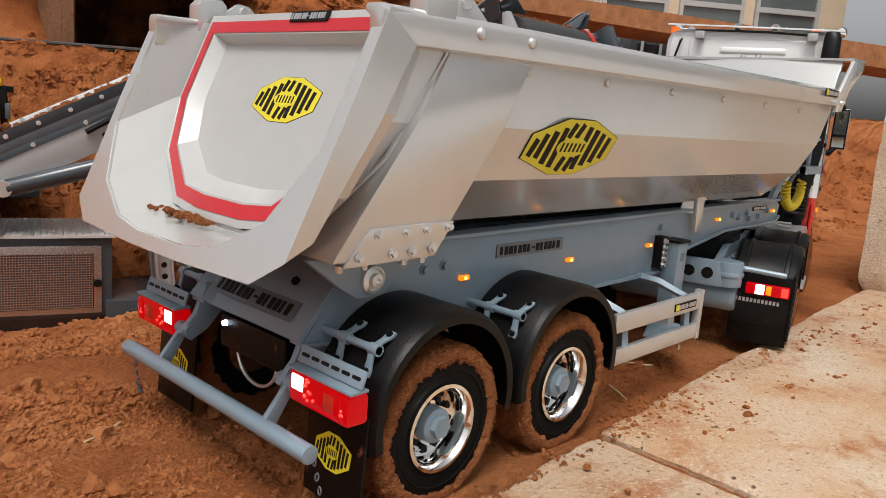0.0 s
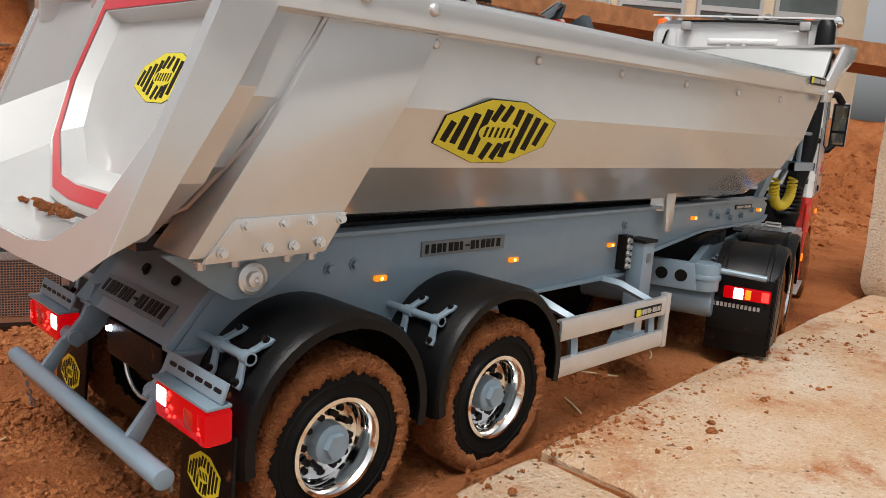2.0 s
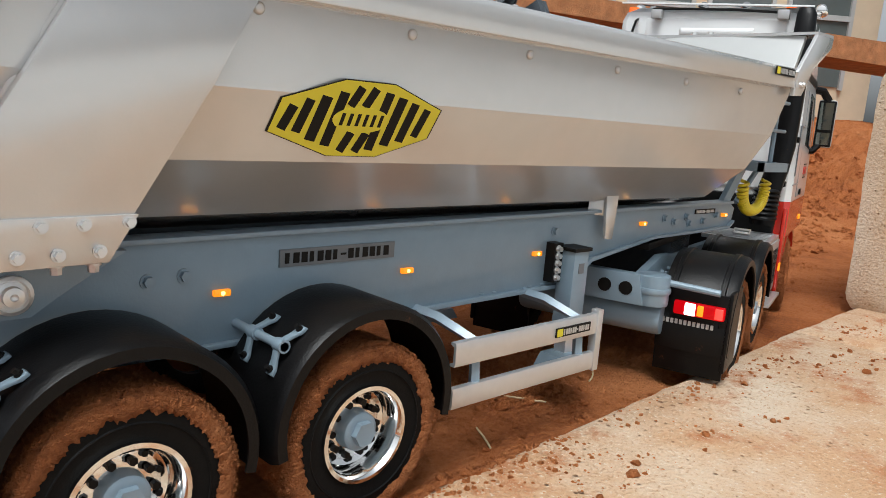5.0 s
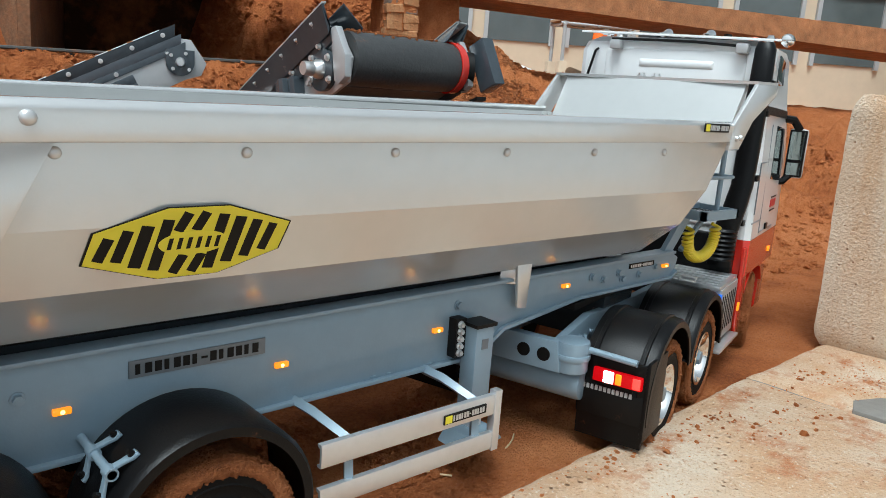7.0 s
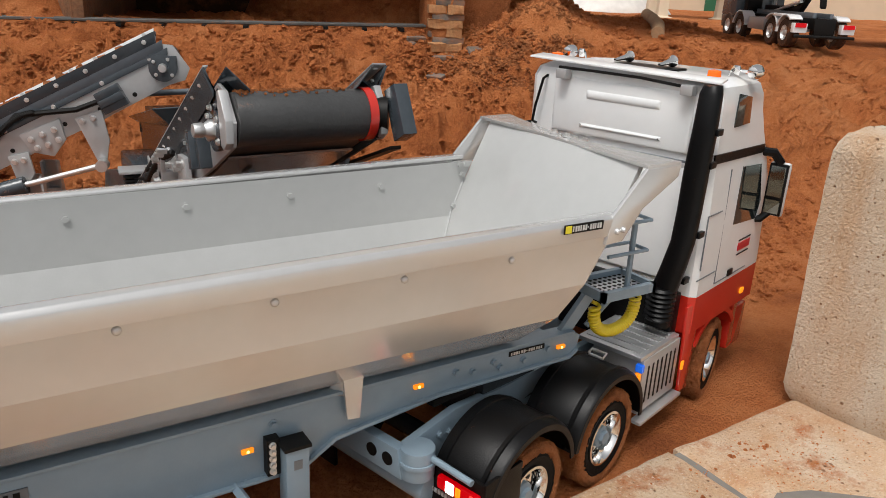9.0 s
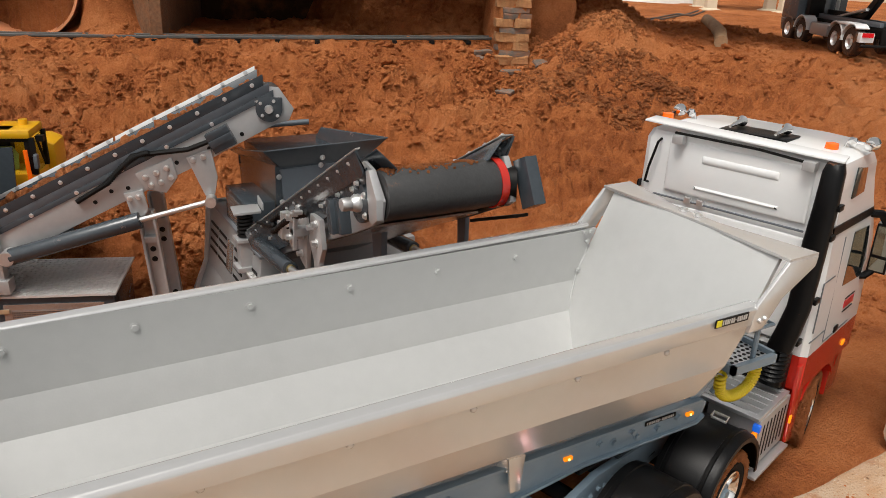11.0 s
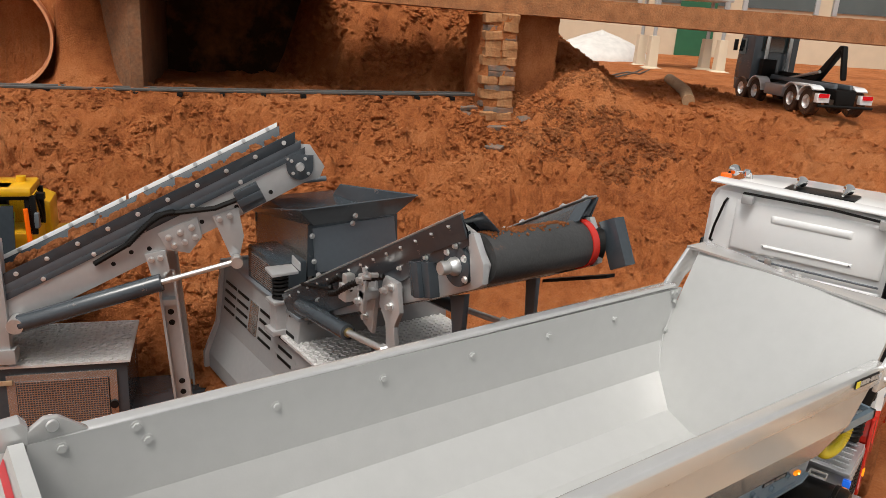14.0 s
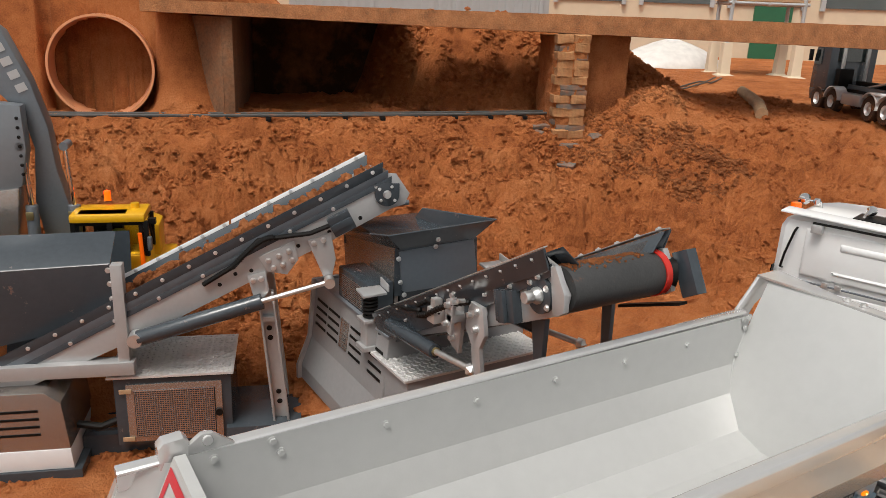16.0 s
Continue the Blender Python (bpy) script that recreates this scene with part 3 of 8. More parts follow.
tagged(part("bounce_floor", floor_beyond, BOUNCE_FLOOR), "unseen pale floor added to bounce light onto the trailer", "floor", kind="structure")

blk = Shape()
rnd = random.Random(4)
nb = 26
rings = []
for k in range(31):
    h = k / 30
    z = 0.1 + 2.42 * h
    e = 0.06 if k in (0, 30) else (0.02 if k in (1, 29) else 0.0)
    w0, w1 = 0.04 * (1 - h), 0.0
    cs = [(7.25 + e + w0, -0.62 - e), (9.45 - e, -0.34 - e), (9.65 - e, -2.65 + e), (7.47 + e + w0, -3.05 + e)]
    ring = []
    for i in range(4):
        a, b = Vector(cs[i]), Vector(cs[(i + 1) % 4])
        for j in range(nb):
            p = a.lerp(b, j / nb)
            d = noise.fractal(Vector((p.x * 1.3, p.y * 1.3, z * 1.3)), 0.8, 2.0, 4) * 0.03 - 0.05 * max(0.0, noise.noise(Vector((p.x * 3.1, p.y * 3.1, z * 3.1))) - 0.45)
            ring.append((p.x + d, p.y + d, z + (d if k == 30 else 0)))
    rings.append(ring)
blk.loft(rings)
block = tagged(part("concrete_block", blk, BLOCK, smooth=50), "tall weathered concrete block stained with red soil", "block")

# ---- wheels ----
def wheel_profile(r, w, rim):
    h = w / 2
    return [(rim, h * 0.8), (rim + 0.02, h), (r - 0.09, h), (r - 0.03, h * 0.93), (r, h * 0.72), (r, -h * 0.72), (r - 0.03, -h * 0.93), (r - 0.09, -h), (rim, -h * 0.8)]


def make_wheel(parent, centre, side, r=0.36, w=0.25, rim=0.212, muddy=1.0, seed=0, hubcol=None, turn=0.0):
    """One wheel; side is -1 for the right flank, where the outer face looks to -y."""
    wh = new("wheel")
    wh.parent = parent
    wh.matrix_basis = shift(*centre) @ Matrix.Rotation(radians(turn), 4, "Z")
    wh.empty_display_size = 0.01
    prof = [(a, b * 1.0) for a, b in wheel_profile(r, w, rim)]
    part("tyre", Shape().lathe(prof, (0, 0, 0), "y", 48, True), RUBBER, wh, "black rubber tyre caked with red mud")
    o = side
    # rings moulded in the side wall
    part("sidewall_ring", Shape().lathe([(rim + 0.075, o * w * 0.5), (rim + 0.08, o * (w * 0.5 + 0.004)), (rim + 0.085, o * w * 0.5)], (0, 0, 0), "y", 48, True), RUBBER, wh)
    # polished rim: lip, deep barrel, disc
    rp = [(rim + 0.012, o * w * 0.47), (rim + 0.012, o * w * 0.5), (rim - 0.005, o * w * 0.51), (rim - 0.022, o * w * 0.42), (rim - 0.03, o * w * 0.1), (rim - 0.05, o * w * 0.05), (0.07, o * w * 0.12), (0.0, o * w * 0.12), (0.0, -o * w * 0.3), (rim, -o * w * 0.3)]
    rim_ob = part("rim", Shape().lathe(rp, (0, 0, 0), "y", 40, True), CHROME, wh, "polished aluminium rim")
    y0 = o * w * 0.11
    nut = hole = None
    for k in range(10):
        a = 2 * math.pi * k / 10
        ca, sa = math.cos(a), math.sin(a)
        if nut is None:
            nut = part("wheel_nut", Shape().tube([(0, y0, 0), (0, y0 + o * 0.026, 0)], 0.016, 6), BLACK, rim_ob)
            nut.matrix_basis = shift(0.115 * ca, 0, 0.115 * sa)
            hole = part("vent_hole", Shape().tube([(0, y0 - o * 0.02, 0), (0, o * w * 0.085 + o * 0.006, 0)], 0.012, 8), INK, rim_ob)
            hole.matrix_basis = shift(0.142 * math.cos(a + 0.314), 0, 0.142 * math.sin(a + 0.314))
        else:
            again(nut, shift(0.115 * ca, 0, 0.115 * sa))
            again(hole, shift(0.142 * math.cos(a + 0.314), 0, 0.142 * math.sin(a + 0.314)))
    hub = Shape().lathe([(0.0, o * w * 0.1), (0.088, o * w * 0.1), (0.082, o * w * 0.34), (0.074, o * w * 0.37), (0.06, o * w * 0.38), (0.0, o * w * 0.38)], (0, 0, 0), "y", 24)
    part("hub", hub, hubcol or BLUE, wh, "blue-grey hub", 0.0)
    part("hub_cap", Shape().lathe([(0.0, o * w * 0.37), (0.056, o * w * 0.37), (0.053, o * w * 0.49), (0.0, o * w * 0.47)], (0, 0, 0), "y", 6), hubcol or BLUE, wh)
    if muddy:
        seg, h = 260, w / 2
        rag_line = [(r - 0.065, h * 0.9), (r - 0.06, h + 0.006), (r - 0.035, h + 0.014), (r - 0.008, h + 0.006), (r + 0.01, h * 0.84), (r + 0.014, h * 0.6), (r + 0.012, h * 0.3), (r + 0.016, 0.0)]
        prof = [(a, -b) for a, b in rag_line] + [(a, b) for a, b in reversed(rag_line[:-1])]
        rings = []
        for k, (a0, y0) in enumerate(prof):
            rim_edge = min(k, len(prof) - 1 - k)
            ring = []
            for i in range(seg):
                a = 2 * math.pi * i / seg
                q = Vector((math.cos(a) * 5, math.sin(a) * 5, y0 * 12 + seed * 7.3))
                grain = 0.006 * noise.noise(q * 2.2) + 0.008 * noise.noise(q * 6.5) + 0.009 * noise.noise(q * 12.0)
                rr = a0 + grain * muddy
                if rim_edge < 3:
                    rr += 0.02 * noise.noise(q * 1.3 + Vector((9, 0, 0))) + (0.012 * noise.noise(q * 6.0) if rim_edge < 2 else 0.0)
                ring.append((rr * math.cos(a), y0 + (0.006 * noise.noise(q * 7.0) if 0 < rim_edge < 4 else 0.0), rr * math.sin(a)))
            rings.append(ring)
        cake = Shape().loft(rings, True, False)
        rnd = random.Random(seed)
        for k in range(2600):
            a = rnd.uniform(0, 2 * math.pi)
            e = o * h * (rnd.uniform(0.55, 1.06) if rnd.random() < 0.6 else rnd.uniform(-1.0, 0.6))
            rr = r + (0.012 if abs(e) < h * 0.9 else -0.004 - 0.055 * rnd.random() ** 1.4)
            cake.ball((rr * math.cos(a), e, rr * math.sin(a)), rnd.uniform(0.004, 0.011), k, 0.45)
        part("mud", cake, MUD, wh, "red mud caked on the tread", smooth=60)
    return wh


# ---- signs ----
def octagon_sign(parent, name, frame_m, w, h):
    """Yellow stretched octagon with a black edge and black strokes, in the plane of frame_m (x along, y up, z out)."""
    def ring(k, d):
        a, b = w / 2 * k, h / 2 * k
        c = [(-a, -b * 0.42), (-a * 0.93, b * 0.42), (-a * 0.3, b), (a * 0.3, b), (a, b * 0.42), (a * 0.93, -b * 0.42), (a * 0.3, -b), (-a * 0.3, -b)]
        return [tuple(frame_m @ Vector((x, y, d))) for x, y in c]
    sign = part(name, Shape().loft([ring(1, -0.004), ring(1, 0.001)]), INK, parent, "black-edged yellow octagonal maker's sign with black strokes")
    part("yellow_field", Shape().loft([ring(0.98, 0.0), ring(0.98, 0.0025)]), YELLOW, sign)
    def stroke(x0, y0, x1, y1, t):
        s = Shape()
        a, b = Vector((x0, y0, 0)), Vector((x1, y1, 0))
        d = (b - a).normalized()
        q = Vector((-d.y, d.x, 0)) * t / 2
        s.slab([frame_m @ Vector((p.x, p.y, 0.0015)) for p in (a + q, b + q, b - q, a - q)], frame_m.to_3x3() @ Vector((0, 0, 0.0022)))
        part("stroke", s, INK, sign)
    for x, lo, hi, t in ((-0.41, -0.17, 0.13, 0.05), (-0.33, -0.2, 0.22, 0.05), (-0.245, -0.3, 0.27, 0.06), (-0.155, -0.36, 0.34, 0.055), (-0.065, 0.17, 0.42, 0.05), (0.02, 0.17, 0.42, 0.05), (-0.06, -0.43, -0.17, 0.05), (0.03, -0.43, -0.17, 0.05), (0.11, -0.4, 0.38, 0.055), (0.2, -0.33, 0.33, 0.06), (0.29, -0.27, 0.27, 0.055), (0.38, -0.19, 0.2, 0.05)):
        stroke((x - 0.02) * w, lo * h, (x + 0.02) * w, hi * h, t * w)
    el = Shape().loft([[tuple(frame_m @ Vector((0.17 * w * k * math.cos(a), 0.17 * h * k * math.sin(a), d))) for a in [i * math.pi / 12 for i in range(24)]] for k, d in ((1, 0.001), (1, 0.0048))])
    part("badge", el, YELLOW, sign)
    for i in range(6):
        x = (-0.115 + i * 0.046) * w
        s2 = Shape().slab([frame_m @ Vector((x + a, b, 0.0042)) for a, b in ((-0.012 * w, -0.08 * h), (0.008 * w, -0.08 * h), (0.014 * w, 0.08 * h), (-0.006 * w, 0.08 * h))], frame_m.to_3x3() @ Vector((0, 0, 0.0018)))
        part("badge_stroke", s2, INK, sign)
    return sign


def bar_plate(parent, name, frame_m, w, h, back, mark, n=13, label="name plate with a row of bars", tag=None):
    """A small plate with a row of upright bars in place of a maker's name."""
    pl = part(name, Shape().box(-w / 2, w / 2, -h / 2, h / 2, 0, 0.008, frame_m), back, parent, label)
    x0 = -w * 0.46 + (w * 0.16 if tag else 0)
    step = (w * 0.46 - x0) / n
    for i in range(n):
        wd = step * (0.72 if i % 3 else 0.5)
        s = Shape().box(x0 + i * step, x0 + i * step + wd, -h * (0.3 if i != n // 2 else 0.06), h * (0.3 if i != n // 2 else 0.06), 0.006, 0.011, frame_m)
        part("bar", s, mark, pl)
    if tag:
        part("tag", Shape().box(-w * 0.48, -w * 0.33, -h * 0.4, h * 0.4, 0.006, 0.011, frame_m), tag, pl)
    return pl


def axes(o, x, y):
    """A frame with its x and y along two directions and z out of their plane."""
    x = Vector(x).normalized()
    z = x.cross(Vector(y)).normalized()
    y = z.cross(x)
    m = Matrix((x, y, z)).transposed().to_4x4()
    m.translation = Vector(o)
    return m


def bolt_mesh(r=0.022, h=0.02):
    s = Shape().lathe([(0.0, 0), (r * 1.35, 0), (r * 1.35, h * 0.25), (0.0, h * 0.25)], (0, 0, 0), "z", 14)
    s.lathe([(0.0, h * 0.2), (r, h * 0.2), (r * 0.95, h), (0.0, h)], (0, 0, 0), "z", 6)
    return s


def rivets(parent, name, spots, out, mat, r=0.022, h=0.02, dome=False):
    """One object for each bolt head, all on one mesh."""
    if dome:
        s = Shape().lathe([(0, 0), (r, 0), (r * 0.92, h * 0.6), (r * 0.6, h), (0, h * 1.1)], (0, 0, 0), "z", 14)
    else:
        s = bolt_mesh(r, h)
    me = mesh_of(name, s, mat, smooth=40)
    rot = Vector((0, 0, 1)).rotation_difference(Vector(out)).to_matrix().to_4x4()
    for p in spots:
        o = new(name, me)
        o.parent = parent
        o.matrix_basis = shift(*p) @ rot
    return me


# ---- tipping semi-trailer ----
trailer = thing("semi_trailer", "grey two-axle tipping semi-trailer with silver half-pipe body and muddy wheels", "trailer")


def rear_x(z):
    return -0.235 + (z - 2.13) * 0.434


def front_x(z):
    return 4.58 + (z - 1.813) * 0.48


PROFILE = [(0.83, 2.16), (0.83, 2.03), (0.806, 1.74), (0.71, 1.49), (0.49, 1.265), (0.24, 1.2)]


def tub_ring(xf, inner):
    k = 0.03 if inner else 0.0
    half = [(y - k, z + (k if z < 1.6 else 0)) for y, z in PROFILE]
    ring = [(-y, z) for y, z in half] + [(y, z) for y, z in reversed(half)]
    return [(xf(z), y, z) for y, z in ring]


tub = Shape()
o_r, o_f = tub_ring(rear_x, False), tub_ring(front_x, False)
i_r, i_f = tub_ring(rear_x, True), tub_ring(front_x, True)
n = len(o_r)
tub.add(o_r + o_f + i_r + i_f,
        [(i, i + 1, n + i + 1, n + i) for i in range(n - 1)]
        + [(0, n, 3 * n, 2 * n), (n - 1, 3 * n - 1, 4 * n - 1, 2 * n - 1)]
        + [(i, 2 * n + i, 2 * n + i + 1, i + 1) for i in range(n - 1)] + [(n + i, n + i + 1, 3 * n + i + 1, 3 * n + i) for i in range(n - 1)])
body = part("tipping_body", tub, SILVER, trailer, "glossy silver half-pipe tipping body", smooth=12)

lining = Shape().add(i_r + i_f, [(i, n + i, n + i + 1, i + 1) for i in range(n - 1)])
part("body_lining", lining, SILVER_IN, body, "pale silver inside of the tipping body", smooth=12)
rnd = random.Random(12)
for k in range(9):
    x, y = rnd.uniform(0.6, 4.3), rnd.uniform(-0.6, 0.2)
    part("soil_crumb", Shape().ball((x, y, 1.25 + (0.23 * max(0.0, abs(y) - 0.24) / 0.25)), rnd.uniform(0.008, 0.016), k, 0.3), MUD, body)

# top rails: hollow beams along both sides
for sgn in (-1, 1):
    s = Shape()
    sec = [(0.83, 2.03), (0.9, 2.04), (0.905, 2.15), (0.885, 2.175), (0.815, 2.175), (0.8, 2.165), (0.8, 2.15), (0.83, 2.13)]
    rows = []
    for x, dz in ((-0.52, -0.012), (0.4, 0.0), (2.4, 0.016), (4.66, 0.034)):
        rows.append([(x, sgn * y, z + dz) for y, z in sec])
    s.loft(rows)
    rail = part("top_rail", s, SILVER, trailer, "silver box-section top rail", bevel=0.008)
    out = (0, sgn, 0)
    rivets(rail, "rivet", [(x, sgn * 0.9, 2.115) for x in (0.01, 0.35)], out, SILVER, 0.027, 0.022, True)
    rivets(body, "rivet", [(x, sgn * 0.829, 2.0) for x in (0.44, 1.11, 1.82, 2.525, 3.23, 3.93)], out, SILVER, 0.022, 0.014, True)
    rivets(body, "rivet", [(x, sgn * 0.8, 2.03 if x > 0.2 else 2.1) for x in (0.0, 0.4, 1.11, 1.82, 2.525, 3.23, 3.935)] + [(0.35, sgn * 0.8, 2.12)], (0, -sgn, 0), SILVER_IN, 0.022, 0.02)
    rivets(body, "rivet", [(4.62, sgn * 0.795, 2.14), (4.68, sgn * 0.795, 2.14), (4.65, sgn * 0.79, 2.06), (4.57, sgn * 0.775, 1.82)], (0, -sgn, 0), SILVER_IN, 0.02, 0.018)

# front wall with its raised head board and cheeks
fw = Shape()
half = [(0.80, 2.47), (0.80, 2.03), (0.778, 1.77), (0.68, 1.49), (0.47, 1.285), (0.22, 1.225)]
ring = [(-y, z) for y, z in half] + [(y, z) for y, z in reversed(half)]
fw.slab([(front_x(z), y, z) for y, z in ring], (0.035, 0, -0.016))
head = part("front_wall", fw, SILVER_IN, trailer, "sloping silver front wall", bevel=0.006)
weld = Shape().tube([(front_x(z) - 0.006, y, z) for y, z in ring[1:-1]], 0.007, 6)
part("weld_seam", weld, SILVER_IN, head)
for sgn in (-1, 1):
    s = Shape()
    pts = [(4.58, 2.02), (4.62, 2.2), (4.86, 2.47), (5.15, 2.475), (5.14, 2.4), (4.86, 2.22), (4.72, 2.03)]
    s.slab([(x, sgn * 0.905, z) for x, z in pts], (0, -sgn * 0.03, 0))
    cheek = part("head_board_cheek", s, SILVER, trailer, "silver corner gusset of the head board", bevel=0.006)
    s2 = Shape().slab([(4.86, sgn * 0.9, 2.47), (5.15, sgn * 0.9, 2.475), (5.0, sgn * 0.2, 2.475), (front_x(2.47), sgn * 0.2, 2.47)], (0, 0, 0.02))
    part("head_board_lip", s2, SILVER, cheek)
    rivets(cheek, "bolt", [(4.66, sgn * 0.905, 2.1), (4.71, sgn * 0.905, 2.105)], (0, sgn, 0), SILVER, 0.02, 0.02, True)
top_lip = Shape().slab([(front_x(2.47), -0.2, 2.47), (5.0, -0.2, 2.475), (5.0, 0.2, 2.475), (front_x(2.47), 0.2, 2.47)], (0, 0, 0.02))
part("head_board_lip", top_lip, SILVER, head)
rivets(head, "bolt", [(4.97, 0.12, 2.494), (4.97, -0.02, 2.494)], (0, 0, 1), STEEL, 0.025, 0.025)

# rear chute: a flared, double-walled mouth behind the tail gate
def chute_ring(half, off, z_top):
    ring = [(-y, z) for y, z in half] + [(y, z) for y, z in reversed(half)]
    return [(rear_x(z) - off, y, z) for y, z in ring]


in_gate = [(0.79, 2.15), (0.79, 1.77), (0.68, 1.47), (0.42, 1.26), (0.2, 1.215)]
in_lip = [(0.845, 2.16), (0.83, 1.62), (0.67, 1.345), (0.42, 1.215), (0.2, 1.185)]
out_lip = [(0.905, 2.15), (0.905, 1.73), (0.88, 1.24), (0.73, 1.14), (0.2, 1.125)]
out_gate = [(0.9, 2.14), (0.9, 1.74), (0.865, 1.3), (0.6, 1.2), (0.2, 1.17)]
skin = [(0.845, 2.14), (0.84, 1.77), (0.755, 1.44), (0.53, 1.21), (0.2, 1.165)]


def wing_ring(half):
    return [(rear_x(z) - 0.05 - 0.146 * max(0.0, 2.02 - z), y, z) for y, z in [(-y, z) for y, z in half] + [(y, z) for y, z in reversed(half)]]


chute_in = Shape().loft([chute_ring(in_gate, 0.0, 0), chute_ring(in_lip, 0.245, 0)], False, False)
chute = Shape().loft([chute_ring(in_lip, 0.245, 0), chute_ring(in_lip, 0.262, 0), chute_ring(out_lip, 0.262, 0), wing_ring(out_gate), wing_ring(skin), chute_ring(skin, -0.02, 0)], False, False)
mouth = part("rear_chute", chute, SILVER, trailer, "silver flared rear chute with scuffed lip", bevel=0.008, smooth=12)
part("chute_lining", chute_in, SILVER_IN, mouth, "pale silver inside of the chute", smooth=12)

# tail gate with red marking and recessed panel
gate_half = [(0.78, 2.19), (0.78, 1.77), (0.67, 1.475), (0.41, 1.262), (0.18, 1.235)]
def gate_ring(k, depth, half=gate_half):
    c = 1.73
    ring = []
    for y, z in [(-y, z) for y, z in half] + [(y, z) for y, z in reversed(half)]:
        yy, zz = y * (1 - k / 0.78), c + (z - c) * (1 - k / 0.46)
        ring.append((rear_x(zz) + depth, yy, zz))
    return ring


gate = part("tail_gate", Shape().loft([gate_ring(0, 0.05), gate_ring(0, -0.015), gate_ring(0.03, -0.02), gate_ring(0.1, -0.02), gate_ring(0.15, 0.05), gate_ring(0.17, 0.055)]), SILVER_IN, trailer, "silver tail gate with a recessed panel", smooth=20)
part("red_border", Shape().loft([gate_ring(0.035, -0.024), gate_ring(0.092, -0.024)], True, False), RED_STRIPE, gate, "red marking stripe")
gm = axes((rear_x(1.79) + 0.05, -0.06, 1.79), (0, -1, 0), (0.434, 0, 1))
octagon_sign(gate, "maker_sign", gm, 0.5, 0.225)
bar_plate(gate, "name_plate", axes((rear_x(2.165) - 0.024, -0.1, 2.165), (0, -1, 0), (0.434, 0, 1)), 0.28, 0.05, INK, ALU, 13)
for sgn in (-1, 1):
    post = Shape().slab([(-0.3, sgn * 0.9, 2.1), (-0.14, sgn * 0.9, 2.1), (-0.13, sgn * 0.9, 2.25), (-0.16, sgn * 0.9, 2.28), (-0.27, sgn * 0.9, 2.27), (-0.3, sgn * 0.9, 2.24)], (0, -sgn * 0.1, 0))
    corner = part("corner_post", post, SILVER, trailer, "boxed silver corner post", bevel=0.008)
    lug = Shape().slab([(-0.14, sgn * 0.84, 2.16), (0.13, sgn * 0.84, 2.17), (0.0, sgn * 0.84, 2.27), (-0.06, sgn * 0.84, 2.275), (-0.14, sgn * 0.84, 2.22)], (0, -sgn * 0.04, 0))
    part("hinge_lug", lug, SILVER, corner, "", bevel=0.006)
hp = part("hinge_pin", Shape().tube([(-0.03, -0.86, 2.235), (-0.03, -0.78, 2.235)], 0.028, 14), STEEL, trailer)
again(hp, shift(0, 1.64, 0))
spill = Shape()
rnd = random.Random(3)
for i in range(70):
    y = rnd.gauss(0.18, 0.12)
    spill.ball((rear_x(1.245) - 0.05 - abs(rnd.gauss(0, 0.03)), y, 1.235 + rnd.random() * 0.01), rnd.uniform(0.006, 0.02), i, 0.3)
part("spilled_soil", spill, MUD, gate, "crumbs of red soil lying in the chute")

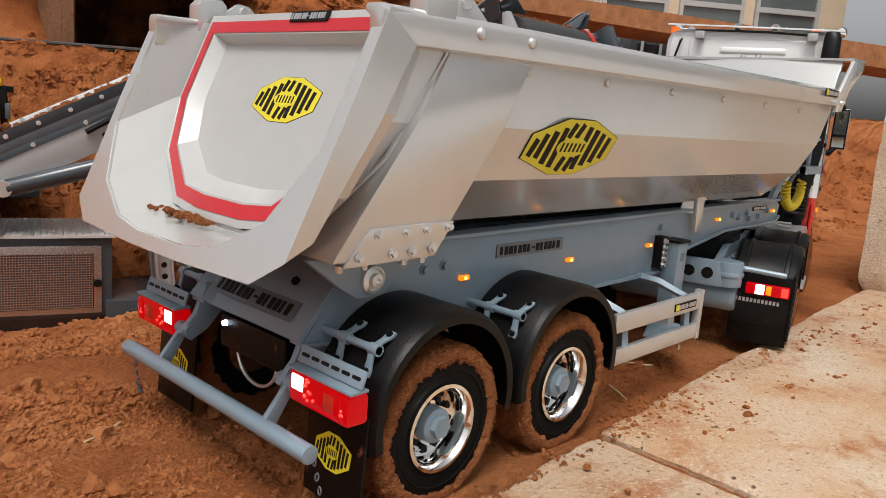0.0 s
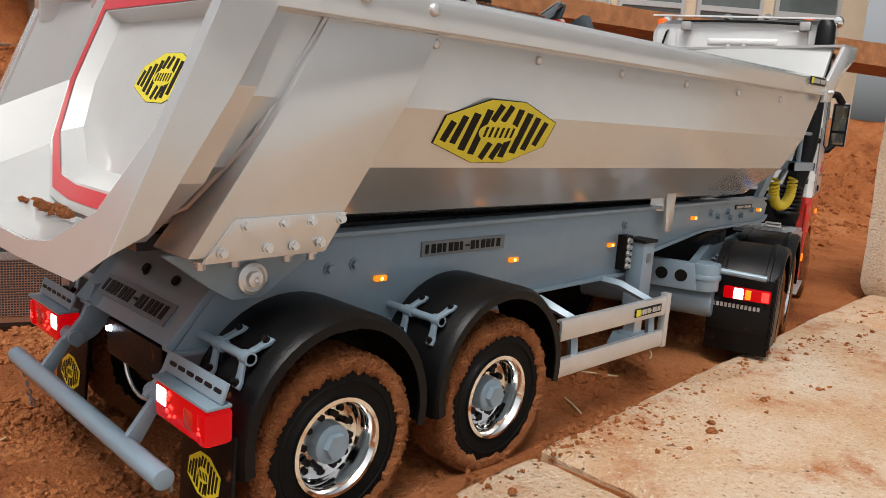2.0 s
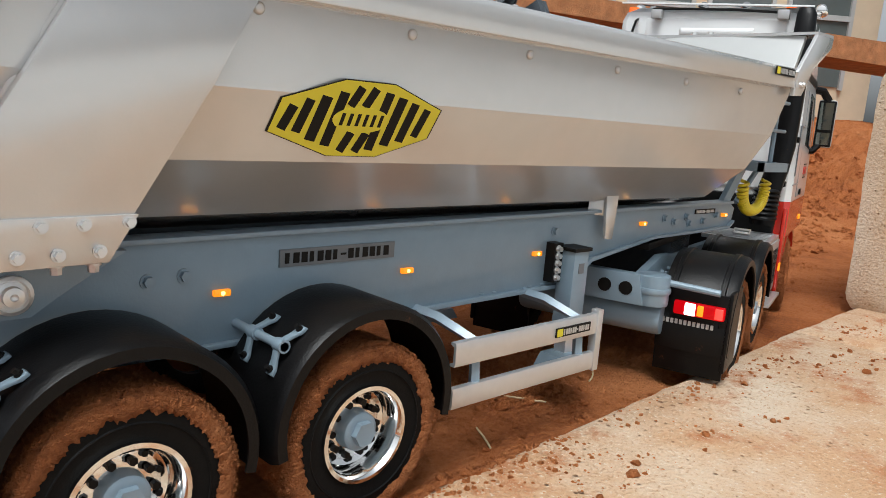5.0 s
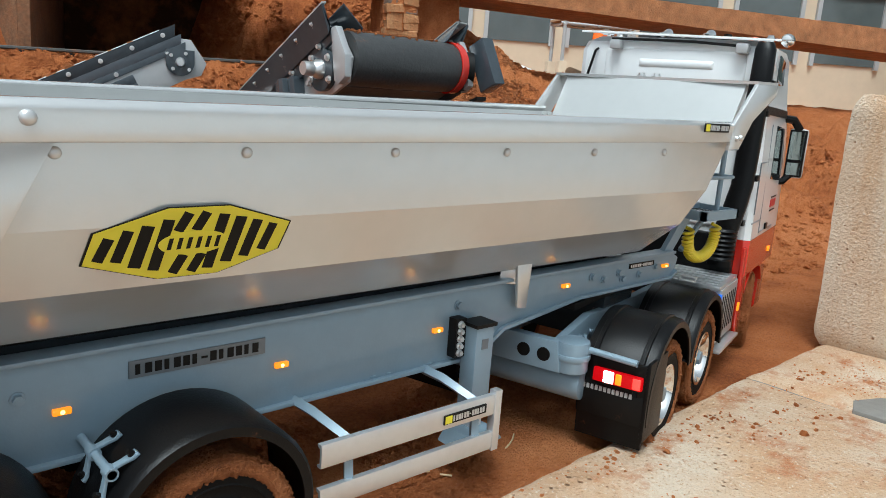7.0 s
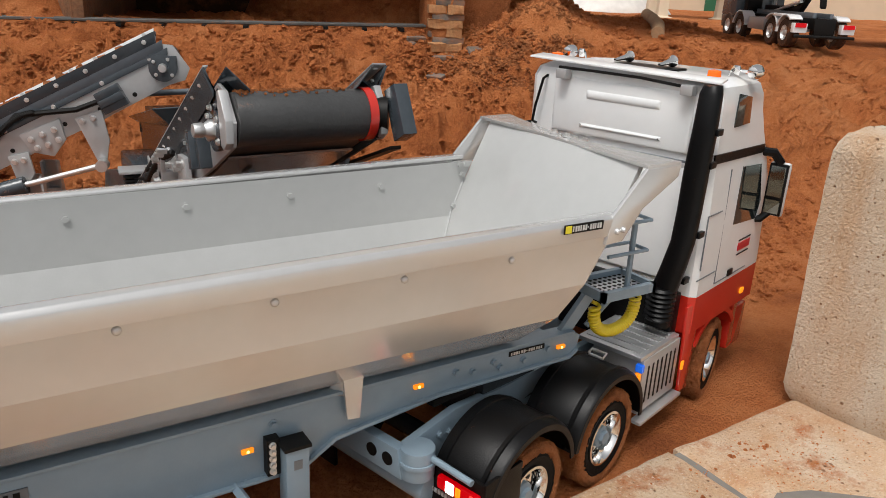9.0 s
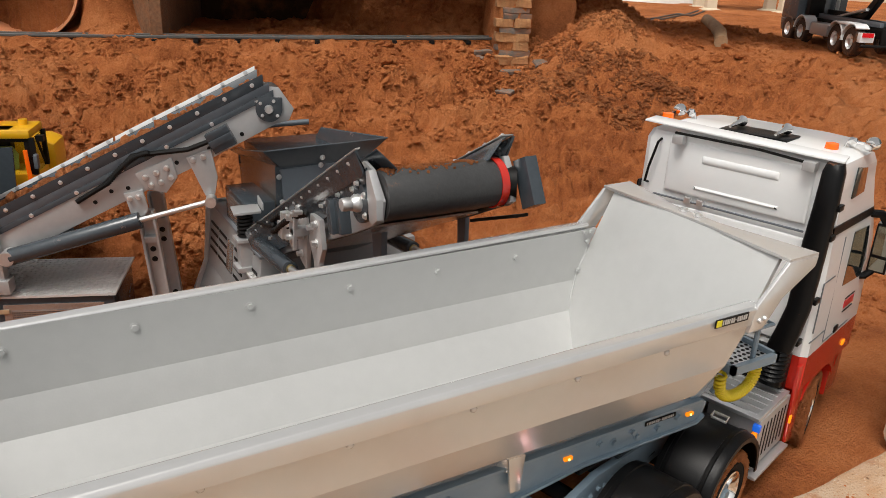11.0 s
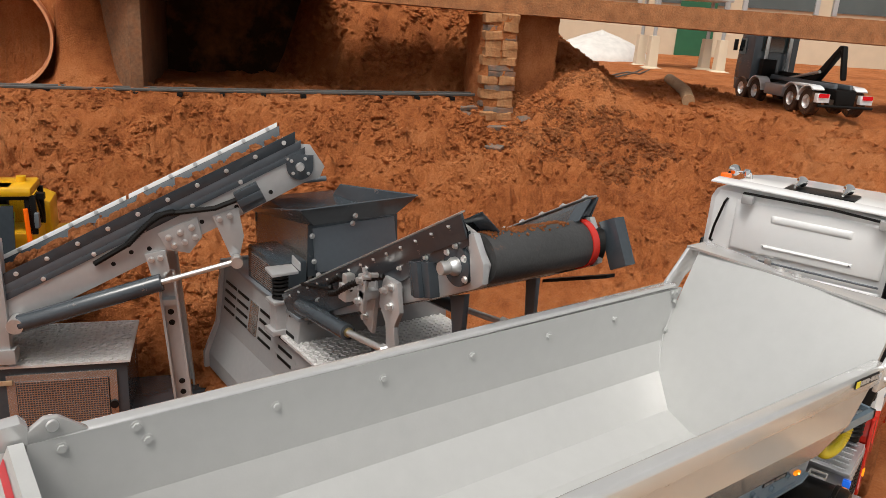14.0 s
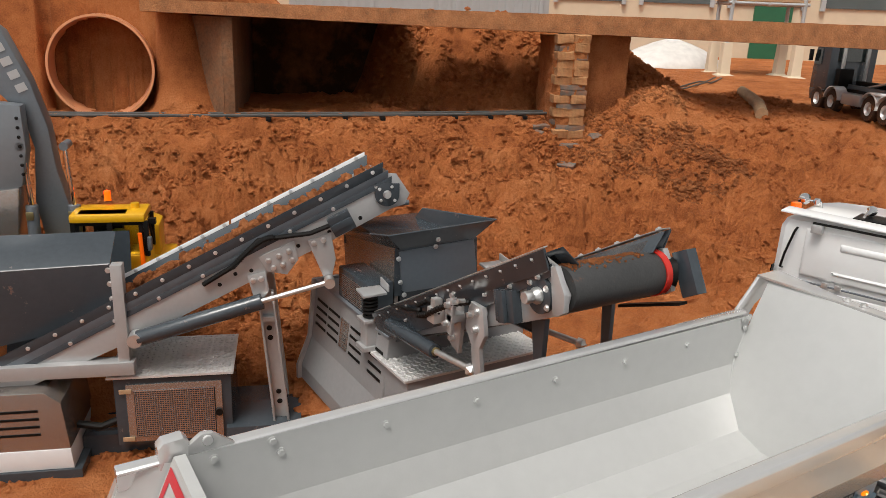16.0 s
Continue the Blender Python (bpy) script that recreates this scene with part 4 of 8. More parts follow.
for sgn in (-1, 1):
    # reinforcing hoop on the flank and its bolted foot plate
    s = Shape()
    rows = []
    for z, yi in ((2.035, 0.825), (1.74, 0.79), (1.49, 0.7), (1.3, 0.52), (1.18, 0.47)):
        t = (2.035 - z) / 0.855
        yo = 0.85 - 0.185 * max(0.0, 1.74 - z)
        rows.append([(-0.1 - 0.47 * t, sgn * yi, z), (-0.1 - 0.47 * t, sgn * yo, z), (0.44 - 0.45 * t, sgn * yo, z), (0.44 - 0.45 * t, sgn * yi, z)])
    s.loft(rows)
    hoop = part("flank_panel", s, SILVER, trailer, "silver reinforcing panel", bevel=0.02)
    part("weld_seam", Shape().tube([(-0.105, sgn * 0.832, 2.03), (-0.34, sgn * 0.77, 1.6), (-0.5, sgn * 0.6, 1.34), (-0.66, sgn * 0.52, 1.26)], 0.012, 6), SILVER, hoop)
    s = Shape().slab([(-0.405, sgn * 0.768, 1.32), (0.075, sgn * 0.768, 1.325), (-0.008, sgn * 0.742, 1.17), (-0.52, sgn * 0.741, 1.16)], (0, sgn * 0.014, 0))
    foot = part("bolted_plate", s, SILVER, hoop, "bolted silver foot plate", bevel=0.004)
    rivets(foot, "bolt", [(-0.365, sgn * 0.776, 1.292), (-0.21, sgn * 0.776, 1.295), (-0.09, sgn * 0.776, 1.297), (0.045, sgn * 0.776, 1.3), (-0.45, sgn * 0.765, 1.2), (-0.27, sgn * 0.765, 1.205), (-0.16, sgn * 0.765, 1.205), (-0.04, sgn * 0.765, 1.21)], (0, sgn, 0), SILVER, 0.016, 0.022)
    rivets(foot, "bolt", [(x, sgn * 0.71, 1.165) for x in (-0.5, -0.37, -0.15, -0.04)], (0, 0, -1), STEEL, 0.018, 0.03)
    # tipping bearing bracket
    s = Shape().slab([(-0.6, sgn * 0.63, 1.175), (0.1, sgn * 0.63, 1.18), (-0.12, sgn * 0.63, 1.04), (-0.2, sgn * 0.63, 0.985), (-0.33, sgn * 0.63, 0.985), (-0.42, sgn * 0.63, 1.04)], (0, -sgn * 0.04, 0))
    br = part("bearing_bracket", s, BLUE, trailer, "", bevel=0.006)
    part("bearing_pin", Shape().lathe([(0, 0.63), (0.062, 0.63), (0.062, 0.65), (0.05, 0.655), (0.045, 0.645), (0.032, 0.65), (0.03, 0.672), (0.012, 0.675), (0.0, 0.66)] if sgn > 0 else [(0, -0.63), (0.062, -0.63), (0.062, -0.65), (0.05, -0.655), (0.045, -0.645), (0.032, -0.65), (0.03, -0.672), (0.012, -0.675), (0.0, -0.66)], (-0.255, 0, 1.065), "y", 24), STEEL, br, "steel bearing pin")
    s = Shape().slab([(3.03, sgn * 0.5, 1.3), (3.16, sgn * 0.5, 1.3), (3.14, sgn * 0.5, 1.02), (3.06, sgn * 0.5, 1.03)], (0, sgn * 0.02, 0))
    s.slab([(3.0, sgn * 0.42, 1.27), (3.06, sgn * 0.5, 1.3), (3.06, sgn * 0.5, 1.17), (2.98, sgn * 0.42, 1.17)], (0.02, 0, 0))
    part("body_guide", s, SILVER, trailer, "silver guide bracket", bevel=0.004)

nrm = Vector((0, -1, 0.32)).normalized()
octagon_sign(body, "maker_sign", axes((0.925, -0.779, 1.66), (1, 0, 0), (0, -0.384, 1)), 0.8, 0.31)
octagon_sign(body, "maker_sign", axes((0.925, 0.779, 1.66), (-1, 0, 0), (0, 0.384, 1)), 0.8, 0.31)
bar_plate(trailer, "body_badge", axes((4.38, -0.908, 2.165), (1, 0, 0), (0, 0, 1)), 0.3, 0.055, INK, ALU, 12, "black badge with a row of pale bars", YELLOW)

# chassis: two deep beams with flanges, tapering up to the gooseneck
beam_side = [(-0.16, 1.16), (4.82, 1.2), (4.9, 1.16), (4.87, 1.05), (4.8, 1.005), (3.72, 0.985), (3.0, 0.885), (2.8, 0.755), (1.0, 0.73), (-0.1, 0.72), (-0.48, 0.75)]
for sgn in (-1, 1):
    beam = part("chassis_beam", Shape().slab([(x, sgn * 0.455, z) for x, z in beam_side], (0, -sgn * 0.04, 0)), BLUE, trailer, "blue-grey painted chassis beam", bevel=0.004)
    fl = Shape()
    for a, b in ((1, 0), (3, 4), (4, 5), (5, 6), (6, 7), (7, 8), (8, 9), (9, 10)):
        (x0, z0), (x1, z1) = beam_side[a], beam_side[b]
        fl.slab([(x0, sgn * 0.37, z0), (x1, sgn * 0.37, z1), (x1, sgn * 0.485, z1), (x0, sgn * 0.485, z0)], (0, 0, 0.02))
    part("flange", fl, BLUE, beam, bevel=0.004)
    rivets(beam, "bolt", [(0.24, sgn * 0.455, 1.02), (0.38, sgn * 0.455, 1.03), (2.63, sgn * 0.455, 1.09), (3.85, sgn * 0.455, 1.12), (3.98, sgn * 0.455, 1.09), (4.15, sgn * 0.455, 1.12), (4.2, sgn * 0.455, 1.07), (4.4, sgn * 0.455, 1.08), (4.6, sgn * 0.455, 1.12)], (0, sgn, 0), BLUE, 0.022, 0.025)
    rivets(beam, "bolt", [(x, sgn * 0.44, 0.775) for x in (2.05, 2.15, 2.45, 2.56)], (0, 0, 1), BLUE, 0.018, 0.022)
    lamp = None
    for x, z in ((0.53, 0.95), (1.495, 0.956), (2.475, 0.969), (3.567, 1.095), (4.716, 1.114)):
        lm = part("marker_lamp", Shape().box(x - 0.036, x + 0.036, min(sgn * 0.455, sgn * 0.48), max(sgn * 0.455, sgn * 0.48), z - 0.014, z + 0.014), ORANGE_GLOW, beam, "lit orange side marker lamp", bevel=0.008)
        part("bulb", Shape().ball((x, sgn * 0.478, z), 0.011, 1, 0), BULB, lm)
    bar_plate(beam, "name_plate", axes((1.1, sgn * 0.455, 1.065), (-sgn, 0, 0), (0, 0, 1)), 0.62, 0.075, PLATE, INK, 14, "grey name plate with a row of dark bars")
    bar_plate(beam, "name_plate", axes((4.42, sgn * 0.455, 1.15), (-sgn, 0, 0), (0, 0, 1)), 0.3, 0.035, INK, ALU, 13, "dark name plate with a row of pale bars")
for x in (0.3, 1.4, 2.4, 3.3, 4.2):
    part("cross_member", Shape().box(x - 0.06, x + 0.06, -0.44, 0.44, 0.86 if x < 3 else 1.03, 1.12), BLUE, trailer)
part("top_plate", Shape().box(3.2, 4.85, -0.42, 0.42, 1.03, 1.06), BLUE, trailer, bevel=0.004)
part("subframe", Shape().box(-0.55, 4.4, -0.3, 0.3, 1.13, 1.19), ANTHRACITE, trailer, "dark tipping subframe")

# rear panel between the beams, with plate, lamp and bolts
rp = Shape().slab([(-0.17, -0.46, 1.13), (-0.17, 0.46, 1.13), (-0.48, 0.46, 0.765), (-0.44, 0.4, 0.74), (-0.44, -0.4, 0.74), (-0.48, -0.46, 0.765)], (-0.03, 0, 0.02))
rear_panel = part("rear_panel", rp, BLUE, trailer, "blue-grey rear panel", bevel=0.006)
rm = axes((-0.433, -0.02, 0.87), (0, -1, 0), (0.31, 0, 0.365))
bar_plate(rear_panel, "name_plate", rm, 0.66, 0.1, PLATE, INK, 14, "grey name plate with a row of dark bars")
rivets(rear_panel, "bolt", [(-0.34, y, 0.97) for y in (-0.22, 0.06)] + [(-0.255, -0.26, 1.07), (-0.255, 0.1, 1.07)], (-0.76, 0, 0.65), INK, 0.022, 0.025)
part("winch_box", Shape().box(-0.45, -0.25, -0.3, 0.26, 0.56, 0.73), BLACK, rear_panel, "black box under the rear panel", bevel=0.02)
part("work_lamp", Shape().lathe([(0, -0.47), (0.012, -0.47), (0.016, -0.45), (0, -0.44)], (0, 0.2, 0.69), "x", 16), COLD_GLOW, rear_panel, "lit white work lamp")
part("coupling_hook", Shape().tube([(-0.4, 0.17 * math.cos(a), 0.56 - 0.14 * math.sin(a)) for a in np.linspace(0, math.pi, 14)], 0.009, 10), STEEL, rear_panel)
for sgn in (-1, 1):
    arm = Shape().slab([(-0.44, sgn * 0.41, 0.84), (-0.3, sgn * 0.41, 0.86), (-0.34, sgn * 0.41, 0.7), (-0.43, sgn * 0.41, 0.6), (-0.52, sgn * 0.41, 0.55), (-0.58, sgn * 0.41, 0.6), (-0.5, sgn * 0.41, 0.69)], (0, sgn * 0.035, 0))
    arm.slab([(-0.49, sgn * 0.45, 0.63), (-0.55, sgn * 0.45, 0.62), (-0.69, sgn * 0.45, 0.44), (-0.62, sgn * 0.45, 0.42)], (0, sgn * 0.03, 0))
    ar = part("bumper_arm", arm, BLUE, trailer, bevel=0.006)
    part("pivot", Shape().tube([(-0.53, sgn * 0.39, 0.605), (-0.53, sgn * 0.51, 0.605)], 0.034, 14), BLUE, ar)
part("bumper_bar", Shape().tube([(-0.668, -0.8, 0.44), (-0.668, 0.8, 0.44)], 0.039, 20), BLUE, trailer, "blue-grey round under-run bar", bevel=0.006)
for sgn in (-1, 1):
    for k in range(7):
        t = k / 6
        c = Vector((-0.64 + 0.06 * t, sgn * (0.79 + 0.05 * t), 0.4 - 0.24 * math.sin(t * 1.6)))
        lk = Shape().tube([(c.x + (0.009 * math.cos(a) if k % 2 else 0.0), c.y + (0.0 if k % 2 else 0.009 * math.cos(a)), c.z + 0.017 * math.sin(a)) for a in [i * math.pi / 5 for i in range(11)]], 0.0035, 5)
        part("chain_link", lk, PLATE, trailer, "small steel chain link")

for sgn in (-1, 1):
    y0, y1 = sgn * 0.505, sgn * 0.9

    def across(a, b):
        return min(y0 + sgn * a, y0 + sgn * b), max(y0 + sgn * a, y0 + sgn * b)

    tl = part("tail_lamp", Shape().box(-0.57, -0.47, *across(0, 0.39), 0.555, 0.69), RED_LENS, trailer, "lit red tail lamp with clear lens", bevel=0.018)
    part("brake_segment", Shape().box(-0.574, -0.5, *across(0.015, 0.1), 0.61, 0.68), WHITE_GLOW, tl, "brightly lit segment", bevel=0.012)
    part("clear_segment", Shape().box(-0.574, -0.5, *across(0.23, 0.3), 0.585, 0.66), RED_PAINT, tl, "paler reflector segment", bevel=0.012)
    part("end_segment", Shape().box(-0.576, -0.468, *across(0.335, 0.393), 0.56, 0.68), RED_LENS, tl, "", bevel=0.014)
    rnd = random.Random(8)
    dot = mesh_of("diode", Shape().ball((0, 0, 0), 0.008, 1, 0), RED_GLOW)
    for k in range(16):
        a, b = (rnd.uniform(0.11, 0.17), rnd.uniform(0.58, 0.68)) if k < 11 else (rnd.uniform(0.345, 0.375), rnd.uniform(0.57, 0.62))
        d = new("diode", dot)
        d.parent = tl
        d.matrix_basis = shift(-0.573, y0 + sgn * a, b)
    sh = Shape().slab([(-0.575, min(y0, y1) - 0.01, 0.694), (-0.575, max(y0, y1) + 0.01, 0.694), (-0.48, max(y0, y1) + 0.01, 0.694), (-0.48, min(y0, y1) - 0.01, 0.694)], (0, 0, 0.012))
    shelf = part("lamp_shelf", sh, BLUE, tl, "blue-grey lamp bracket", bevel=0.003)
    pm = axes((-0.5, y0 + sgn * 0.195, 0.742), (0, -1, 0), (0.35, 0, 1))
    part("perforated_strip", Shape().box(-0.21, 0.21, -0.038, 0.038, 0, 0.012, pm), BLUE, shelf, "slotted blue-grey strip", bevel=0.004)
    slot = mesh_of("slot", Shape().loft([[pm @ Vector((0.018 * sx + 0.008 * math.cos(a), 0.008 * math.sin(a), d)) for sx, a in [(1, radians(k * 22.5 - 90)) for k in range(9)] + [(-1, radians(k * 22.5 + 90)) for k in range(9)]] for d in (0.006, 0.0135)]), INK)
    for k in range(6):
        o = new("slot", slot)
        o.parent = shelf
        o.matrix_basis = shift(0, -0.165 + k * 0.066, 0)
    mf = Shape().loft([[(-0.445 - 0.025 * t, sgn * (0.49 + 0.01 * t), 0.56 - 0.44 * t), (-0.445 - 0.025 * t, sgn * 0.875, 0.56 - 0.44 * t), (-0.43 - 0.025 * t, sgn * 0.875, 0.56 - 0.44 * t), (-0.43 - 0.025 * t, sgn * (0.49 + 0.01 * t), 0.56 - 0.44 * t)] for t in (0, 0.3, 0.6, 0.9, 1.0)])
    flap = part("mudflap", mf, BLACK, trailer, "black rubber mudflap with a yellow sign", bevel=0.003)
    octagon_sign(flap, "maker_sign", axes((-0.4585, sgn * 0.68, 0.345), (0, -1, 0), (0.057, 0, 1)), 0.25, 0.17)

# mudguards, brackets and wheels
def mudguard(parent, cx, cz, sgn, r=0.462, y_in=0.49, y_out=0.9, a0=-12, a1=192, mat=None):
    s = Shape()
    rings = []
    for k in range(29):
        a = radians(a0 + (a1 - a0) * k / 28)
        ca, sa = math.cos(a), math.sin(a)
        sec = [(y_in, 0.0), (y_out - 0.03, 0.0), (y_out, -0.02), (y_out, -0.06), (y_out - 0.012, -0.06), (y_out - 0.014, -0.03), (y_out - 0.035, -0.014), (y_in, -0.014)]
        rings.append([(cx + (r + d) * ca, sgn * y, cz + (r + d) * sa) for y, d in sec])
    s.loft(rings)
    return part("mudguard", s, mat or BLACK, parent, "black plastic mudguard", smooth=50)


def guard_bracket(parent, cx, cz, sgn, ang, r=0.462):
    """A round arm out of the chassis with two forked lugs bolted to the guard."""
    a = radians(ang)
    ca, sa = math.cos(a), math.sin(a)
    out, along = Vector((ca, 0, sa)), Vector((-sa, 0, ca))
    p = Vector((cx, 0, cz)) + out * (r + 0.04)
    s = Shape().tube([(p.x, sgn * 0.45, p.z), (p.x, sgn * 0.82, p.z)], 0.018, 14)
    b = part("guard_bracket", s, BLUE, parent, "blue-grey mudguard bracket", smooth=50)
    for y in (0.6, 0.79):
        part("boss", Shape().tube([(p.x, sgn * (y - 0.022), p.z), (p.x, sgn * (y + 0.03), p.z)], 0.026, 14), BLUE, b)
        lug = Shape()
        rows = []
        for k in range(9):
            u = -0.11 + 0.0275 * k
            wd = 0.017 if abs(u) < 0.075 else 0.022
            base = Vector((cx, 0, cz)) + out * math.sqrt(max(0.0, (r + 0.004) ** 2 - u * u)) + along * u
            lift = 0.03 * max(0.0, 1 - (u / 0.07) ** 2)
            c0 = base + out * lift
            c1 = base + out * (lift + 0.016)
            rows.append([(q.x, sgn * (y + e), q.z) for q, e in ((c0, -wd), (c0, wd), (c1, wd), (c1, -wd))])
        lug.loft(rows)
        part("lug", lug, BLUE, b, bevel=0.004)
        for k in (-1, 1):
            u = 0.092 * k
            e = Vector((cx, 0, cz)) + out * (math.sqrt((r + 0.004) ** 2 - u * u) + 0.016) + along * u
            rivets(b, "bolt", [(e.x, sgn * y, e.z)], (ca, 0, sa), INK, 0.011, 0.024)


for sgn in (-1, 1):
    for i, cx in enumerate((0.02, 0.98)):
        g = mudguard(trailer, cx, 0.486, sgn)
        guard_bracket(trailer, cx, 0.486, sgn, 139)
        make_wheel(trailer, (cx + 0.005, sgn * 0.735, 0.388), sgn, r=0.372, rim=0.196, seed=i + 3 * (sgn > 0))
for cx in (0.02, 0.98):
    part("axle", Shape().tube([(cx, -0.6, 0.39), (cx, 0.6, 0.39)], 0.06, 14), ANTHRACITE, trailer)
    for sgn in (-1, 1):
        sp = Shape().box(cx - 0.3, cx + 0.3, sgn * 0.36 - 0.05, sgn * 0.36 + 0.05, 0.5, 0.56)
        sp.box(cx - 0.06, cx + 0.06, sgn * 0.36 - 0.06, sgn * 0.36 + 0.06, 0.4, 0.74)
        part("leaf_spring", sp, ANTHRACITE, trailer, bevel=0.01)

# side guards and landing legs
for sgn in (-1, 1):
    for z0, z1 in ((0.575, 0.69), (0.37, 0.47)):
        s = Shape()
        sec = [(0.8, z0), (0.83, z0), (0.835, z0 + 0.02), (0.835, z1 - 0.02), (0.83, z1), (0.8, z1), (0.8, z1 - 0.012), (0.82, z1 - 0.02), (0.82, z0 + 0.02), (0.8, z0 + 0.012)]
        s.loft([[(x, sgn * y, z) for y, z in sec] for x in (1.5, 2.62)])
        rl = part("side_rail", s, ALU, trailer, "satin aluminium side guard rail")
        if z0 > 0.5:
            bar_plate(rl, "rail_badge", axes((2.38, sgn * 0.835, 0.632), (-sgn, 0, 0), (0, 0, 1)), 0.3, 0.05, INK, ALU, 12, "black badge with pale bars", YELLOW)
    part("rail_end", Shape().box(2.6, 2.65, min(sgn * 0.79, sgn * 0.84), max(sgn * 0.79, sgn * 0.84), 0.36, 0.71), ALU, trailer, "aluminium end post", bevel=0.004)
    for x in (1.68, 2.5):
        s = Shape().tube([(x - 0.1, sgn * 0.45, 0.75), (x - 0.08, sgn * 0.6, 0.74), (x, sgn * 0.78, 0.66), (x, sgn * 0.8, 0.4)], 0.03, 4)
        part("rail_arm", s, BLUE, trailer)
    s = Shape().box(2.645, 2.785, min(sgn * 0.49, sgn * 0.61), max(sgn * 0.49, sgn * 0.61), 0.5, 1.0)
    leg = part("landing_leg", s, BLUE, trailer, "blue-grey square landing leg", bevel=0.012)
    part("leg_cap", Shape().box(2.635, 2.795, min(sgn * 0.48, sgn * 0.62), max(sgn * 0.48, sgn * 0.62), 0.99, 1.01), INK, leg)
    part("inner_leg", Shape().box(2.67, 2.76, min(sgn * 0.51, sgn * 0.59), max(sgn * 0.51, sgn * 0.59), 0.36, 0.5), ALU, leg)
    ft = Shape().slab([(2.52, sgn * 0.48, 0.3), (2.86, sgn * 0.48, 0.3), (2.8, sgn * 0.48, 0.38), (2.58, sgn * 0.48, 0.38)], (0, sgn * 0.2, 0))
    part("leg_foot", ft, BLUE, leg, bevel=0.01)
    part("leg_mount", Shape().box(2.57, 2.645, min(sgn * 0.45, sgn * 0.52), max(sgn * 0.45, sgn * 0.52), 0.8, 1.03), INK, leg)
    rivets(leg, "bolt", [(2.6, sgn * 0.52, 0.83 + 0.042 * k) for k in range(5)], (0, sgn, 0), STEEL, 0.016, 0.025)
    part("label", Shape().box(2.69, 2.74, min(sgn * 0.61, sgn * 0.613), max(sgn * 0.61, sgn * 0.613), 0.86, 0.92), PLATE, leg)

# front step platform, ladder and struts
s = Shape()
s.box(4.92, 5.42, -0.62, -0.58, 1.46, 1.53)
s.box(4.92, 5.42, -0.3, -0.26, 1.46, 1.53)
s.box(4.92, 4.95, -0.62, -0.26, 1.46, 1.53)
s.box(5.39, 5.42, -0.62, -0.26, 1.46, 1.53)
plat = part("step_platform", s, BLUE, trailer, "blue-grey step platform with perforated deck")
deck = Shape().box(4.93, 5.41, -0.6, -0.28, 1.475, 1.49)
part("deck", deck, ALU, plat)
dots = Shape()
for i in range(9):
    for j in range(6):
        dots.tube([(4.98 + i * 0.048, -0.56 + j * 0.05, 1.489), (4.98 + i * 0.048, -0.56 + j * 0.05, 1.493)], 0.015, 8)
part("perforations", dots, INK, deck and plat)
st = Shape().slab([(4.7, -0.44, 1.19), (4.82, -0.44, 1.19), (5.05, -0.44, 1.47), (4.93, -0.44, 1.47)], (0, 0.04, 0))
st.tube([(5.3, -0.42, 1.47), (4.98, -0.42, 1.2)], 0.022, 8)
part("platform_strut", st, BLUE, trailer)
ld = Shape()
ld.tube([(5.2, -0.55, 1.5), (5.2, -0.55, 2.0)], 0.02, 8)
for z in (1.78, 2.0):
    ld.tube([(4.95, -0.58, z), (5.32, -0.58, z), (5.32, -0.4, z), (4.95, -0.4, z)], 0.014, 8)
part("ladder", ld, BLUE, trailer, "thin blue-grey ladder rungs")

# ---- tractor unit, turned against the trailer ----
tractor = thing("tractor_truck", "white and red three-axle toy-scale tractor truck with black mudguards", "truck", (3.95, -0.075, 0.0), 16.0)


def cab_ring(z):
    """Outline of the cab at a height: rear x, front x, half width."""
    t = (z - 0.5) / 2.36
    front = 3.56 - 0.05 * ease(z, 1.2, 1.6) - 0.34 * ease(z, 1.75, 2.86)
    rear = 2.08 - 0.02 * ease(z, 2.3, 2.8)
    hw = 0.9 - 0.04 * ease(z, 1.5, 2.9)
    c = 0.07 + 0.06 * ease(z, 1.8, 2.8)
    return [(rear, -hw + 0.05), (rear + 0.04, -hw), (front - c * 2.2, -hw), (front - c * 0.6, -hw + c), (front, -hw + c * 3.2), (front, hw - c * 3.2), (front - c * 0.6, hw - c), (front - c * 2.2, hw), (rear + 0.04, hw), (rear, hw - 0.05)]


levels = [1.162, 1.3, 1.5, 1.75, 2.0, 2.2, 2.4, 2.6, 2.75]
rings = [[(x, y, z) for x, y in cab_ring(z)] for z in levels]
top = [(x * 0.97 + 0.078, y * 0.96, 2.83) for x, y in cab_ring(2.8)]
top2 = [(x * 0.86 + 0.37, y * 0.85, 2.88) for x, y in cab_ring(2.8)]
cab = part("cab", Shape().loft(rings + [top, top2]), WHITE, tractor, "glossy white cab shell", smooth=30)
rings = [[(max(x, 2.07), y, z) for x, y in cab_ring(z)] for z in (0.84, 1.0, 1.16)]
part("red_skirt", Shape().loft(rings), RED_PAINT, tractor, "glossy red lower cab", smooth=30)
